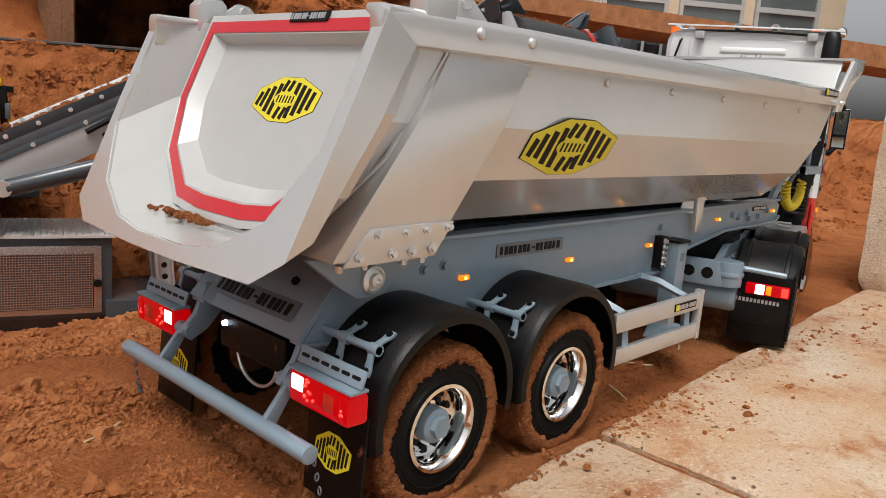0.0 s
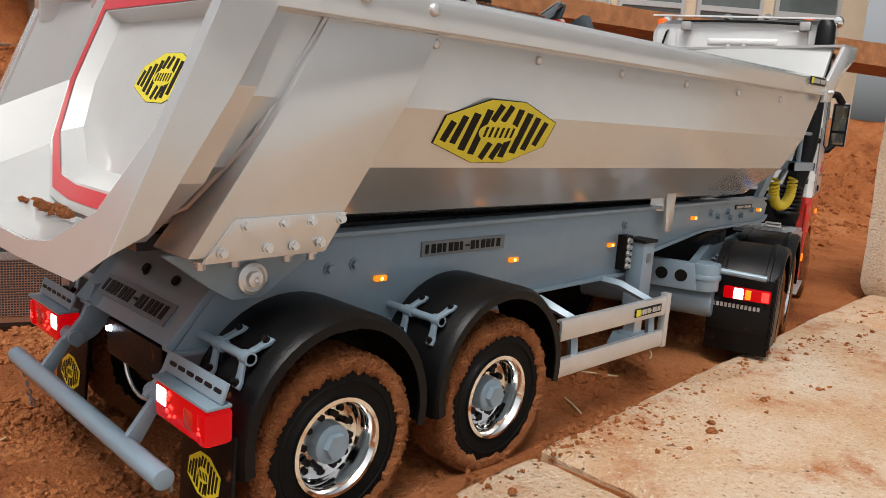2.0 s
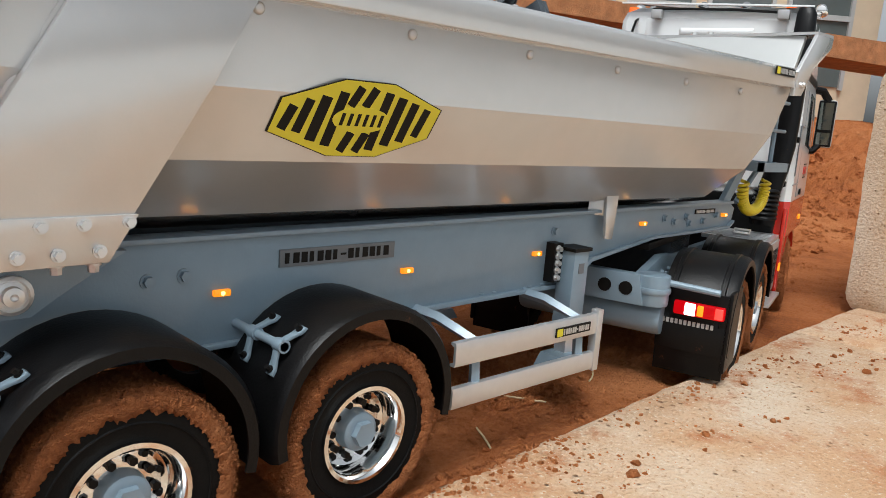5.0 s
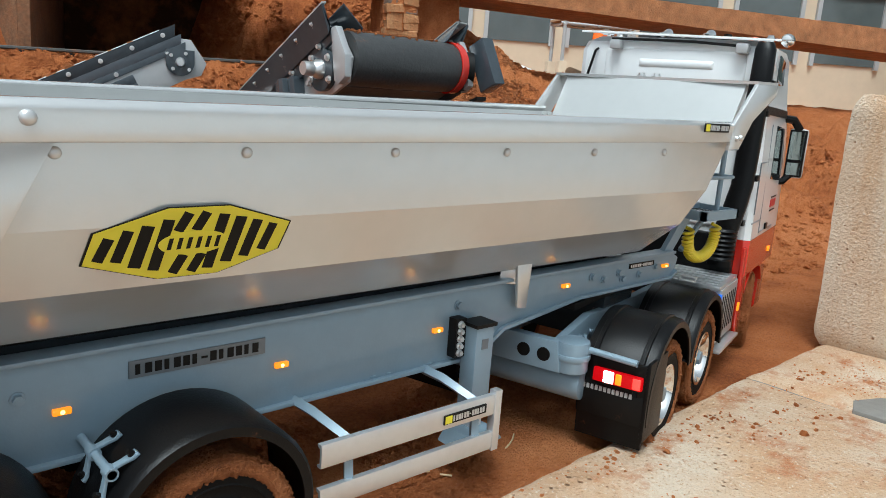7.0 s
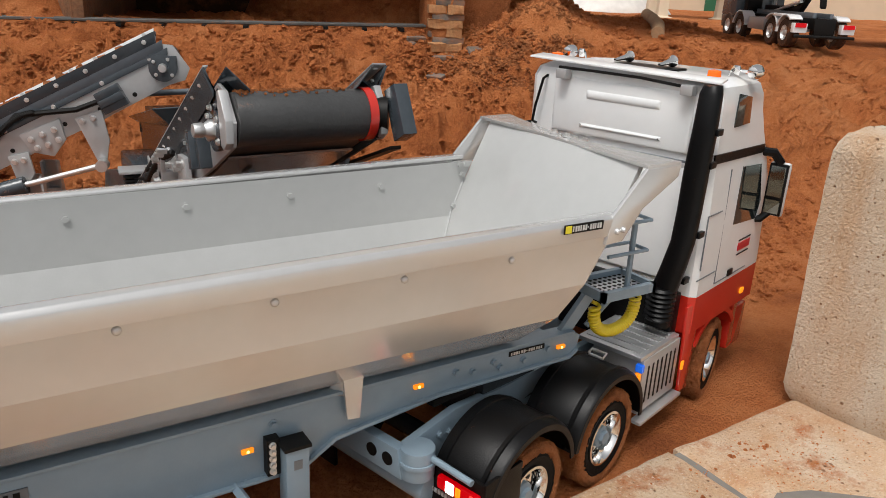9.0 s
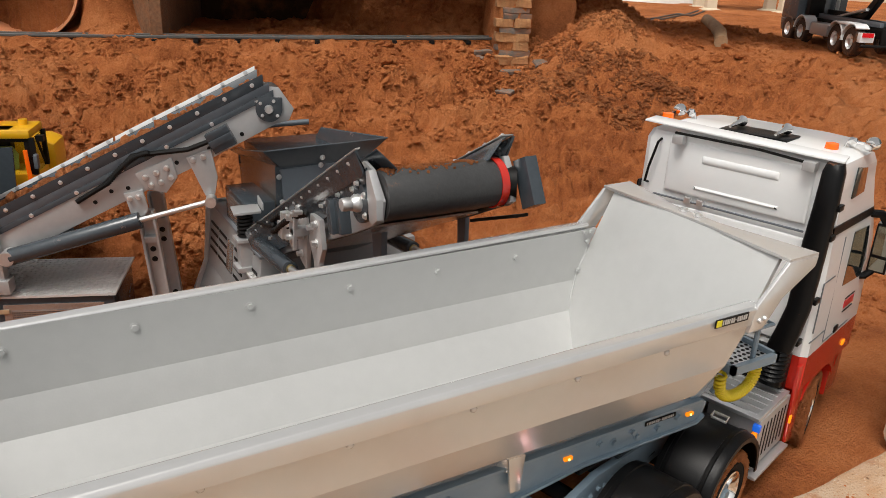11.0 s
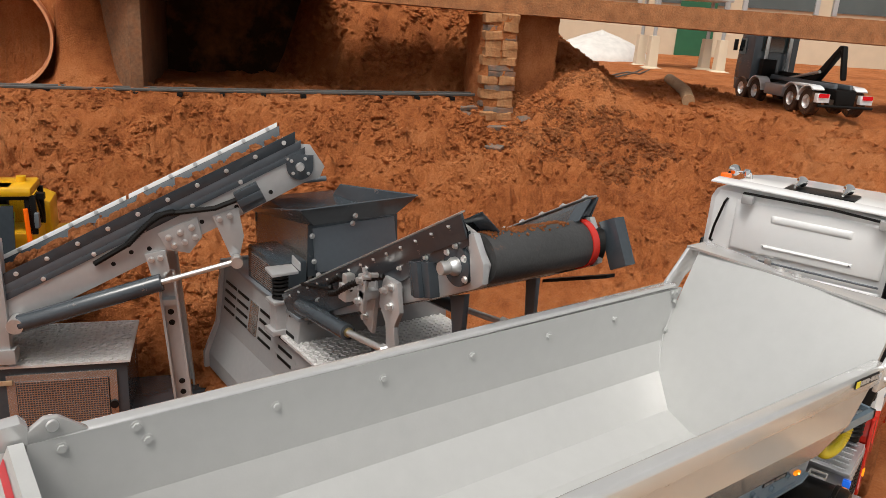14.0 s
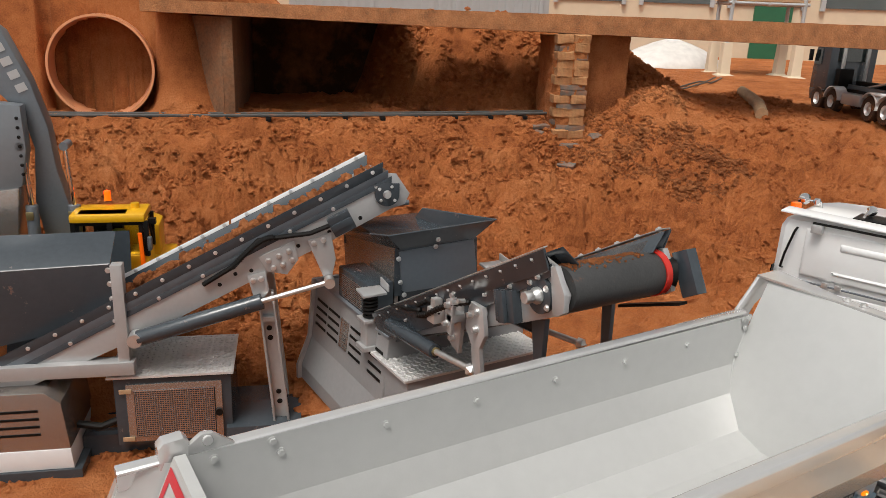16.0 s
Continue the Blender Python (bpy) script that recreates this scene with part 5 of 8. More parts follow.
for sgn in (-1, 1):
    # pressed rear wall ribs and door lines
    y = sgn * 0.862
    arch = Shape()
    rr = []
    for k in range(17):
        a = radians(32 + 116 * k / 16)
        rr.append([(2.7 + r * math.cos(a), sgn * yy, 0.4 + r * math.sin(a)) for yy, r in ((0.6, 0.45), (0.89, 0.45), (0.89, 0.5), (0.6, 0.5))])
    arch.loft(rr)
    part("wheel_arch", arch, RED_PAINT, tractor, "red front wheel arch", smooth=50)
    part("door_step", Shape().slab([(2.1, sgn * 0.86, 0.3), (2.24, sgn * 0.86, 0.28), (2.28, sgn * 0.86, 1.1), (2.02, sgn * 0.86, 1.1)], (0, sgn * 0.03, 0)), RED_PAINT, tractor, "red rear cab post", bevel=0.01)
    part("front_step", Shape().slab([(3.14, sgn * 0.86, 0.34), (3.4, sgn * 0.83, 0.34), (3.46, sgn * 0.8, 1.1), (3.12, sgn * 0.86, 1.1)], (0, -sgn * 0.2, 0)), RED_PAINT, tractor, "", bevel=0.02)
    win = Shape().slab([(2.64, sgn * 0.892, 1.68), (3.14, sgn * 0.892, 1.64), (3.2, sgn * 0.89, 1.8), (3.08, sgn * 0.88, 2.14), (2.68, sgn * 0.88, 2.17)], (0, sgn * 0.01, 0))
    part("side_window", win, GLASS, cab, "dark tinted side window")
    part("roof_window", Shape().slab([(2.36, sgn * 0.866, 2.52), (2.66, sgn * 0.868, 2.53), (2.64, sgn * 0.86, 2.74), (2.38, sgn * 0.86, 2.78)], (0, sgn * 0.012, 0)), GLASS, cab, "small dark roof window", bevel=0.004)
    part("waist_strip", Shape().slab([(2.06, sgn * 0.878, 2.27), (3.1, sgn * 0.876, 2.24), (3.1, sgn * 0.872, 2.31), (2.06, sgn * 0.872, 2.34)], (0, sgn * 0.012, 0)), BLACK, cab)
    dl = Shape()
    for a, b in (((2.44, 1.2), (2.44, 2.18)), ((2.44, 1.2), (3.1, 1.2)), ((2.06, 1.32), (2.42, 1.32)), ((2.1, 1.4), (2.1, 1.85)), ((2.1, 1.85), (2.36, 1.85))):
        dl.tube([(a[0], sgn * (0.902 - 0.04 * ease(a[1], 1.5, 2.9)), a[1]), (b[0], sgn * (0.902 - 0.04 * ease(b[1], 1.5, 2.9)), b[1])], 0.006, 6)
    part("door_seam", dl, PLATE, cab)
    part("door_handle", Shape().box(2.7, 2.8, min(sgn * 0.898, sgn * 0.915), max(sgn * 0.898, sgn * 0.915), 1.2, 1.26), BLACK, cab, bevel=0.008)
    em = Shape()
    em.box(2.84, 3.1, min(sgn * 0.898, sgn * 0.906), max(sgn * 0.898, sgn * 0.906), 1.4, 1.47)
    em2 = Shape()
    em2.box(2.84, 3.1, min(sgn * 0.898, sgn * 0.906), max(sgn * 0.898, sgn * 0.906), 1.49, 1.5)
    em2.box(2.84, 3.1, min(sgn * 0.898, sgn * 0.906), max(sgn * 0.898, sgn * 0.906), 1.36, 1.37)
    part("door_emblem", em, RED_STRIPE, cab, "red emblem bar between dark lines")
    part("emblem_lines", em2, INK, cab)
    mir = Shape().box(3.22, 3.3, sgn * 1.0 - 0.085, sgn * 1.0 + 0.085, 1.67, 2.15)
    mi = part("mirror", mir, WHITE, tractor, "white-backed wing mirror with dark arms", bevel=0.03)
    mg = Shape().box(3.2, 3.208, sgn * 1.0 - 0.062, sgn * 1.0 + 0.062, 1.85, 2.12)
    part("mirror_glass", mg, MIRROR, mi, "dark mirror glass")
    part("mirror_glass", Shape().box(3.2, 3.208, sgn * 1.0 - 0.062, sgn * 1.0 + 0.062, 1.7, 1.82), MIRROR, mi, "small lower mirror glass")
    part("mirror_frame", Shape().box(3.204, 3.235, sgn * 1.0 - 0.08, sgn * 1.0 + 0.08, 1.68, 2.14), BLACK, mi, "black mirror frame", bevel=0.012)
    part("mirror_arm", Shape().tube([(3.1, sgn * 0.84, 2.24), (3.2, sgn * 0.94, 2.23), (3.24, sgn * 1.0, 2.14)], 0.04, 8), BLACK, mi)
    part("mirror_arm", Shape().tube([(3.15, sgn * 0.84, 1.62), (3.2, sgn * 0.92, 1.63), (3.24, sgn * 0.97, 1.7)], 0.036, 8), BLACK, mi)
    hn = Shape().tube([(2.3, sgn * 0.2, 2.93), (2.5, sgn * 0.2, 2.95), (2.54, sgn * 0.2, 2.95)], [0.012, 0.025, 0.05], 14)
    part("air_horn", hn, CHROME, tractor, "chrome roof horn")
    hl = Shape().lathe([(0.0, 2.56), (0.04, 2.57), (0.058, 2.61), (0.06, 2.66), (0.052, 2.668), (0.0, 2.662)], (0, sgn * 0.86, 2.93), "x", 18)
    hl.ball((2.6, sgn * 0.72, 2.93), 0.045, 1, 0)
    hl.tube([(2.6, sgn * 0.66, 2.86), (2.6, sgn * 0.68, 2.93), (2.62, sgn * 0.86, 2.93)], 0.012, 8)
    part("roof_spot_lamp", hl, CHROME, tractor, "chrome roof spot lamp")
    part("beacon", Shape().lathe([(0, 2.86), (0.055, 2.86), (0.05, 2.925), (0, 2.935)], (2.42, 0.12 + sgn * 0.74, 0), "z", 16), BEACON, tractor, "orange flashing beacon")
    part("door_lamp", Shape().box(2.07, 2.1, min(sgn * 0.88, sgn * 0.9), max(sgn * 0.88, sgn * 0.9), 0.52, 0.6), ORANGE_GLOW, tractor, "lit orange side marker lamp", bevel=0.006)
    part("indicator", Shape().box(3.1, 3.17, min(sgn * 0.86, sgn * 0.915), max(sgn * 0.86, sgn * 0.915), 0.93, 0.98), ORANGE_GLOW, tractor, "lit orange indicator", bevel=0.006)
part("rear_underside", Shape().box(1.94, 2.06, -0.8, 0.8, 0.62, 1.2), BLACK, tractor, "black panel under the cab's rear wall", bevel=0.02)
part("wind_screen", Shape().slab([(3.48, -0.62, 1.62), (3.48, 0.62, 1.62), (3.35, 0.6, 2.22), (3.35, -0.6, 2.22)], (0.02, 0, 0.005)), GLASS, cab, "dark tinted windscreen")
part("sun_visor", Shape().box(3.3, 3.48, -0.74, 0.74, 2.26, 2.33), BLACK, cab, "dark sun visor", bevel=0.02)
part("bumper", Shape().box(3.2, 3.54, -0.84, 0.84, 0.3, 0.72), RED_PAINT, tractor, "red front bumper", bevel=0.03)
part("roof_hatch", Shape().box(2.3, 2.62, -0.3, 0.3, 2.875, 2.9), BLACK, tractor, "black roof hatch", bevel=0.012)
# rear wall of the cab: pressed panel, roof edge rail, work lamps
for y0, y1, z0, z1, dp in ((-0.68, 0.72, 1.25, 2.2, 0.012), (-0.66, 0.62, 2.3, 2.78, 0.02), (-0.4, 0.3, 2.6, 2.7, 0.034), (-0.44, 0.34, 2.36, 2.42, 0.034)):
    s = Shape().loft([[(2.066 - d, y, z) for y, z in ((y0 + k, z0 + k), (y1 - k, z0 + k), (y1 - k, z1 - k), (y0 + k, z1 - k))] for d, k in ((0, 0), (dp * 0.6, 0.012), (dp, 0.035))])
    part("pressed_rear_panel", s, WHITE, cab, "white pressed rear panel", bevel=0.012, smooth=60)
part("roof_spoiler", Shape().slab([(2.0, -0.86, 2.865), (2.0, 0.86, 2.9), (2.16, 0.84, 2.92), (2.16, -0.84, 2.885)], (0, 0, 0.018)), WHITE, cab, "thin white roof edge", bevel=0.006)
part("panel_seam", Shape().tube([(2.05, -0.66, 2.25), (2.05, 0.7, 2.25)], 0.01, 6), PLATE, cab)
for y in (0.36, 0.24):
    part("hinge", Shape().box(2.03, 2.06, y - 0.03, y + 0.03, 2.24, 2.29), STEEL, cab, "", bevel=0.004)
part("grip_bar", Shape().tube([(2.06, 0.7, 2.76), (2.0, 0.7, 2.74), (2.0, 0.76, 2.5), (2.0, 0.78, 2.36), (2.06, 0.78, 2.34)], 0.012, 8), BLACK, cab, "thin black grip bar")
part("rear_lamp_cable", Shape().tube([(2.0, -0.6, 2.82), (2.01, -0.2, 2.845), (2.0, 0.2, 2.85), (2.0, 0.55, 2.85)], 0.012, 6), INK, cab, "black cable under the roof edge")
for y in (-0.62, 0.5):
    part("work_lamp", Shape().box(1.95, 2.04, y - 0.05, y + 0.05, 2.76, 2.84), GREY_PART, cab, "small grey work lamp", bevel=0.01)
# air intake snorkel: a flat duct down the back of the cab
path = [(2.01, -0.8, 2.86), (1.97, -0.81, 2.8), (1.96, -0.81, 2.5), (1.95, -0.8, 2.2), (1.94, -0.8, 1.9), (1.91, -0.8, 1.66), (1.88, -0.77, 1.45), (1.86, -0.73, 1.25), (1.85, -0.72, 0.95)]
s = Shape()
rr = []
for i, (x, y, z) in enumerate(path):
    w = (0.06, 0.08, 0.088, 0.092, 0.09, 0.088, 0.094, 0.1, 0.1)[i]
    dp = 0.075
    rr.append([(x + dp * math.cos(a) * 0.9, y + w * max(-1, min(1, 1.25 * math.sin(a))), z) for a in [2 * math.pi * k / 16 for k in range(16)]])
s.loft(rr)
duct = part("air_intake", s, BLACK, tractor, "black plastic air intake duct", smooth=50)
bel = Shape()
for k in range(7):
    bel.lathe([(0.1, 1.0 + k * 0.04), (0.118, 1.02 + k * 0.04), (0.1, 1.04 + k * 0.04)], (1.85, -0.72, 0), "z", 20)
part("bellows", bel, BLACK, duct, "ribbed rubber bellows")
for z, y in ((2.25, -0.8), (1.7, -0.8), (1.3, -0.74), (2.5, -0.81)):
    part("duct_clip", Shape().box(1.95, 2.05, y - 0.11, y - 0.075, z, z + 0.05), BLACK, duct, bevel=0.008)
# chassis, deck, tanks, fifth wheel
for sgn in (-1, 1):
    part("frame_rail", Shape().slab([(-0.72, sgn * 0.36, 0.62), (-0.55, sgn * 0.36, 0.55), (3.0, sgn * 0.3, 0.5), (3.0, sgn * 0.3, 0.7), (0.3, sgn * 0.36, 0.82), (-0.2, sgn * 0.36, 0.86), (-0.72, sgn * 0.36, 0.78)], (0, -sgn * 0.06, 0)), BLUE, tractor, "blue-grey chassis rail", bevel=0.008)
    rivets(tractor, "bolt", [(-0.45 + 0.09 * k, sgn * 0.36, 0.72 + 0.02 * (k % 2)) for k in range(8)], (0, sgn, 0), BLUE, 0.018, 0.022)
    cat = part("catwalk", Shape().box(1.36, 2.0, min(sgn * 0.3, sgn * 0.86), max(sgn * 0.3, sgn * 0.88), 0.83, 0.865), ALU, tractor, "ribbed aluminium catwalk plate", bevel=0.006)
    rb = Shape()
    for k in range(6):
        rb.box(1.42 + k * 0.1, 1.46 + k * 0.1, min(sgn * 0.34, sgn * 0.82), max(sgn * 0.34, sgn * 0.82), 0.863, 0.872)
    part("rib", rb, ALU, cat)
    tk = part("tank_box", Shape().box(1.4, 2.02, min(sgn * 0.42, sgn * 0.87), max(sgn * 0.42, sgn * 0.87), 0.36, 0.83), GREY_PART, tractor, "grey louvred side box", bevel=0.012)
    for k in range(7):
        lv = Shape().box(1.48 + k * 0.075, 1.5 + k * 0.075, min(sgn * 0.868, sgn * 0.874), max(sgn * 0.868, sgn * 0.874), 0.44, 0.76)
        part("louvre", lv, INK, tk)
    part("step_edge", Shape().box(1.36, 2.06, min(sgn * 0.84, sgn * 0.93), max(sgn * 0.84, sgn * 0.93), 0.3, 0.33), ALU, tk, bevel=0.006)
    part("corner_lamp", Shape().box(1.36, 1.4, min(sgn * 0.8, sgn * 0.86), max(sgn * 0.82, sgn * 0.88), 0.64, 0.72), ORANGE_GLOW, tk, "lit orange lamp", bevel=0.006)
    part("blue_lamp", Shape().box(1.36, 1.4, min(sgn * 0.82, sgn * 0.88), max(sgn * 0.82, sgn * 0.88), 0.74, 0.8), BLUE_LENS, tk, "small blue lamp", bevel=0.006)
    # rear lamps and flap
    fl = part("mudflap", Shape().slab([(-0.555, sgn * 0.46, 0.72), (-0.555, sgn * 0.9, 0.72), (-0.53, sgn * 0.9, 0.16), (-0.53, sgn * 0.46, 0.16)], (0.03, 0, 0)), BLACK, tractor, "black mudflap with a row of pale bars", bevel=0.006)
    part("flap_edge", Shape().box(-0.56, -0.2, min(sgn * 0.89, sgn * 0.915), max(sgn * 0.89, sgn * 0.915), 0.22, 0.74), BLACK, fl, "black side edge of the guard", bevel=0.008)
    lp = part("tail_lamp", Shape().box(-0.59, -0.55, min(sgn * 0.56, sgn * 0.88), max(sgn * 0.56, sgn * 0.88), 0.56, 0.65), RED_LENS, fl, "lit red tail lamp", bevel=0.014)
    part("bright_segment", Shape().box(-0.596, -0.55, min(sgn * 0.63, sgn * 0.7), max(sgn * 0.63, sgn * 0.7), 0.565, 0.645), WHITE_GLOW, lp, "brightly lit segment", bevel=0.01)
    part("orange_segment", Shape().box(-0.595, -0.55, min(sgn * 0.71, sgn * 0.75), max(sgn * 0.71, sgn * 0.75), 0.57, 0.64), ORANGE_GLOW, lp, "lit orange segment", bevel=0.006)
    part("red_segment", Shape().box(-0.595, -0.55, min(sgn * 0.82, sgn * 0.87), max(sgn * 0.82, sgn * 0.87), 0.57, 0.64), RED_GLOW, lp, "lit red segment", bevel=0.006)
    for k in range(12):
        wr = Shape().box(-0.56, -0.551, sgn * (0.5 + k * 0.028) - 0.009, sgn * (0.5 + k * 0.028) + 0.009, 0.49, 0.52)
        part("bar", wr, GREY_PART, fl)
    part("rear_bar", Shape().tube([(-0.6, sgn * 0.36, 0.76), (-0.6, sgn * 0.84, 0.74)], 0.022, 10), BLUE, tractor)
    for i, cx in enumerate((-0.06, 0.9)):
        g = mudguard(tractor, cx, 0.42, sgn, 0.495, 0.46, 0.92, 8 if i == 0 else -2, 192 if i == 0 else 172)
        rbs = Shape()
        for yy in (0.52, 0.83):
            rr = []
            for k in range(17):
                a = radians(20 + 150 * k / 16)
                rr.append([(cx + r * math.cos(a), sgn * (yy + e), 0.42 + r * math.sin(a)) for e, r in ((-0.022, 0.49), (-0.014, 0.506), (0.014, 0.506), (0.022, 0.49))])
            rbs.loft(rr)
        part("rib", rbs, BLACK, g, smooth=50)
        make_wheel(tractor, (cx, sgn * 0.76, 0.385), sgn, 0.36, 0.26, 0.2, 0.7, 10 + i + 3 * (sgn > 0))
    make_wheel(tractor, (2.7, sgn * 0.76, 0.39), sgn, 0.36, 0.24, 0.2, 0.7, 20 + sgn, turn=10)
for cx in (-0.06, 0.9, 2.7):
    part("axle", Shape().tube([(cx, -0.62, 0.42), (cx, 0.62, 0.42)], 0.07, 14), ANTHRACITE, tractor)
hd = Shape().tube([(0.98, -0.62, 0.95), (0.98, -0.74, 0.95), (1.02, -0.74, 0.975), (1.02, -0.62, 0.975), (0.98, -0.62, 0.955)], 0.012, 8)
part("grab_handle", hd, STEEL, tractor)
fifth = Shape().slab([(-0.35, -0.3, 0.9), (-0.35, 0.3, 0.9), (0.5, 0.42, 0.96), (0.8, 0.3, 0.96), (0.8, -0.3, 0.96), (0.5, -0.42, 0.96)], (0, 0, 0.05))
part("fifth_wheel", fifth, INK, tractor, "greasy black fifth-wheel plate", bevel=0.01)
part("fifth_wheel_base", Shape().box(0.1, 0.7, -0.34, 0.34, 0.6, 0.92), ANTHRACITE, tractor)
part("rear_cross_member", Shape().slab([(-0.74, -0.4, 0.6), (-0.74, 0.4, 0.6), (-0.74, 0.36, 0.8), (-0.74, -0.36, 0.8)], (0.08, 0, 0)), BLUE, tractor, "blue-grey rear cross member", bevel=0.01)
holes = Shape()
for y in (-0.28, -0.14, 0.14, 0.28):
    holes.tube([(-0.745, y, 0.7), (-0.738, y, 0.7)], 0.045, 14)
part("holes", holes, INK, tractor)
cyl = Shape().tube([(-0.62, -0.42, 0.6), (-0.62, -0.42, 0.8)], 0.11, 20)
cyl.tube([(-0.62, -0.42, 0.68), (-0.62, -0.42, 0.72)], 0.12, 20)
part("air_pot", cyl, BLUE, tractor, "blue-grey brake cylinder", bevel=0.012)
part("air_tank", Shape().tube([(-0.55, -0.5, 0.5), (-0.55, 0.5, 0.5)], 0.11, 20), BLUE, tractor, "blue-grey air tank", bevel=0.03)
# coiled yellow air line
s = Shape()
pts = []
for k in range(361):
    t = k / 360
    w = math.pi * t
    b = Vector((5.215 - 0.2 * math.cos(w) * (1 + 0.1 * math.sin(w)), -0.45, 1.38 - 0.25 * math.sin(w) ** 0.7))
    d = Vector((math.sin(w), 0, -math.cos(w) * (1 if t < 0.5 else 1))).normalized()
    e = d.cross(Vector((0, 1, 0)))
    a = t * 2 * math.pi * 30
    pts.append(b + Vector((0, 0.034 * math.cos(a), 0)) + e * 0.034 * math.sin(a))
s.tube(pts, 0.014, 6)
coil = part("air_hose", s, HOSE, trailer, "coiled yellow air hose", smooth=80)

# ---- loading machines behind the trailer ----
EA, EN = Vector((0.942, -0.335, 0)), Vector((0.335, 0.942, 0))
# a frame along the feed conveyor: x along it, y away from the track
ORIGIN = EN * 6.31
DEG = math.degrees(math.atan2(-0.335, 0.942))
feeder = thing("feed_conveyor", "grey and anthracite tracked feed conveyor with soil on the belt", "conveyor", (ORIGIN.x, ORIGIN.y, 0.0), DEG)


def line(x):
    """Top edge of the near side plate."""
    return 1.1 + (x + 1.79) * 0.518


s = Shape().slab([(-3.6, 0, line(-3.6) - 0.3), (1.4, 0, line(1.4) - 0.12), (1.56, 0, 2.62), (1.74, 0, 2.36), (1.68, 0, 2.22), (1.5, 0, 2.16), (0.75, 0, 1.75), (-1.7, 0, 0.5), (-3.6, 0, -0.35)], (0, 0.03, 0))
side = part("side_plate", s, GREY_PART, feeder, "light grey side plate with holes and bolts", bevel=0.006)
s2 = Shape().slab([(-3.6, 0.78, line(-3.6) - 0.3), (1.3, 0.78, line(1.3) - 0.12), (1.5, 0.78, 2.5), (1.5, 0.78, 2.3), (0.75, 0.78, 1.75), (-1.7, 0.78, 0.5), (-3.6, 0.78, -0.35)], (0, 0.03, 0))
part("side_plate", s2, GREY_PART, feeder, bevel=0.006)


def strip(d0, y0, d1, y1, x1, thick=0.02):
    """A long plate along the conveyor between two lines above and below its edge."""
    return Shape().slab([(-3.6, y0, line(-3.6) + d0), (x1, y0, line(x1) + d0), (x1, y1, line(x1) + d1), (-3.6, y1, line(-3.6) + d1)], (0, thick, 0))


board = part("near_side_board", strip(-0.1, -0.03, 0.04, -0.045, 1.38), ANTHRACITE, side, "anthracite top board", bevel=0.004)
part("sloping_board", strip(-0.21, -0.012, -0.1, -0.03, 1.45), BOARD_GREY, board, "blue-grey sloping board", bevel=0.003)
part("lower_board", strip(-0.29, -0.02, -0.21, -0.012, 1.5), ANTHRACITE, board, "", bevel=0.003)
part("top_fold", Shape().slab([(-3.6, -0.045, line(-3.6) + 0.04), (1.38, -0.045, line(1.38) + 0.04), (1.38, 0.06, line(1.38) - 0.02), (-3.6, 0.06, line(-3.6) - 0.02)], (0, 0, -0.012)), ANTHRACITE, board)
far = part("far_side_board", strip(-0.22, 0.79, 0.02, 0.9, 1.27), ANTHRACITE, feeder, "dark blue-grey far side board", bevel=0.004)
for a, b in ((-3.6, -0.62), (-0.59, 1.24)):
    part("white_edge", Shape().slab([(a, 0.9, line(a)), (b, 0.9, line(b)), (b, 0.91, line(b) + 0.075), (a, 0.91, line(a) + 0.075)], (0, 0.02, 0)), WHITE, far, "white top edge strip", bevel=0.004)
rivets(far, "bolt", [(1.12 - 0.3 * k, 0.905, line(1.12 - 0.3 * k) + 0.045) for k in range(15)], (0, -1, 0.2), GREY_PART, 0.02, 0.025)
rivets(side, "bolt", [(1.25 - 0.33 * k, -0.037, line(1.25 - 0.33 * k) - 0.03) for k in range(14)] + [(1.3 - 0.55 * k, -0.016, line(1.3 - 0.55 * k) - 0.25) for k in range(8)], (0, -1, 0), STEEL, 0.02, 0.026)
belt = part("belt", Shape().slab([(-3.6, 0.03, line(-3.6) - 0.16), (1.35, 0.03, line(1.35) - 0.16), (1.35, 0.78, line(1.35) - 0.16), (-3.6, 0.78, line(-3.6) - 0.16)], (0.01, 0, -0.03)), BELT, feeder, "black conveyor belt")
part("head_drum", Shape().tube([(1.42, 0.03, 2.42), (1.42, 0.78, 2.42)], 0.14, 24), BELT, belt)
pul = Shape().lathe([(0, -0.045), (0.16, -0.045), (0.16, 0.0), (0, 0.0)], (1.44, 0, 2.36), "y", 24)
pul.box(1.28, 1.6, -0.035, 0.0, 2.36, 2.5)
bear = part("bearing", pul, ANTHRACITE, side, "round anthracite bearing", bevel=0.008)
part("shaft_end", Shape().lathe([(0, -0.1), (0.045, -0.1), (0.055, -0.045), (0, -0.045)], (1.44, 0, 2.36), "y", 16), STEEL, bear)
rivets(bear, "bolt", [(1.34, -0.045, 2.43), (1.54, -0.045, 2.28), (1.5, -0.045, 2.46), (1.36, -0.045, 2.28)], (0, -1, 0), STEEL, 0.016, 0.02)
gmx = Matrix.Translation((0.86, 0, 2.0)) @ Matrix.Rotation(-0.478, 4, "Y")
for z0, z1, dp in ((-0.13, -0.05, 0.12), (-0.05, 0.04, 0.15), (0.04, 0.13, 0.12)):
    part("gear_motor", Shape().box(-0.16, 0.14, -dp, 0.0, z0, z1, gmx), ANTHRACITE, side, "anthracite drive motor", bevel=0.01)
br = Shape().slab([(0.42, -0.03, 1.75), (0.72, -0.03, 1.86), (0.78, -0.03, 1.5), (0.72, -0.03, 1.2), (0.64, -0.03, 1.2)], (0, 0.03, 0))
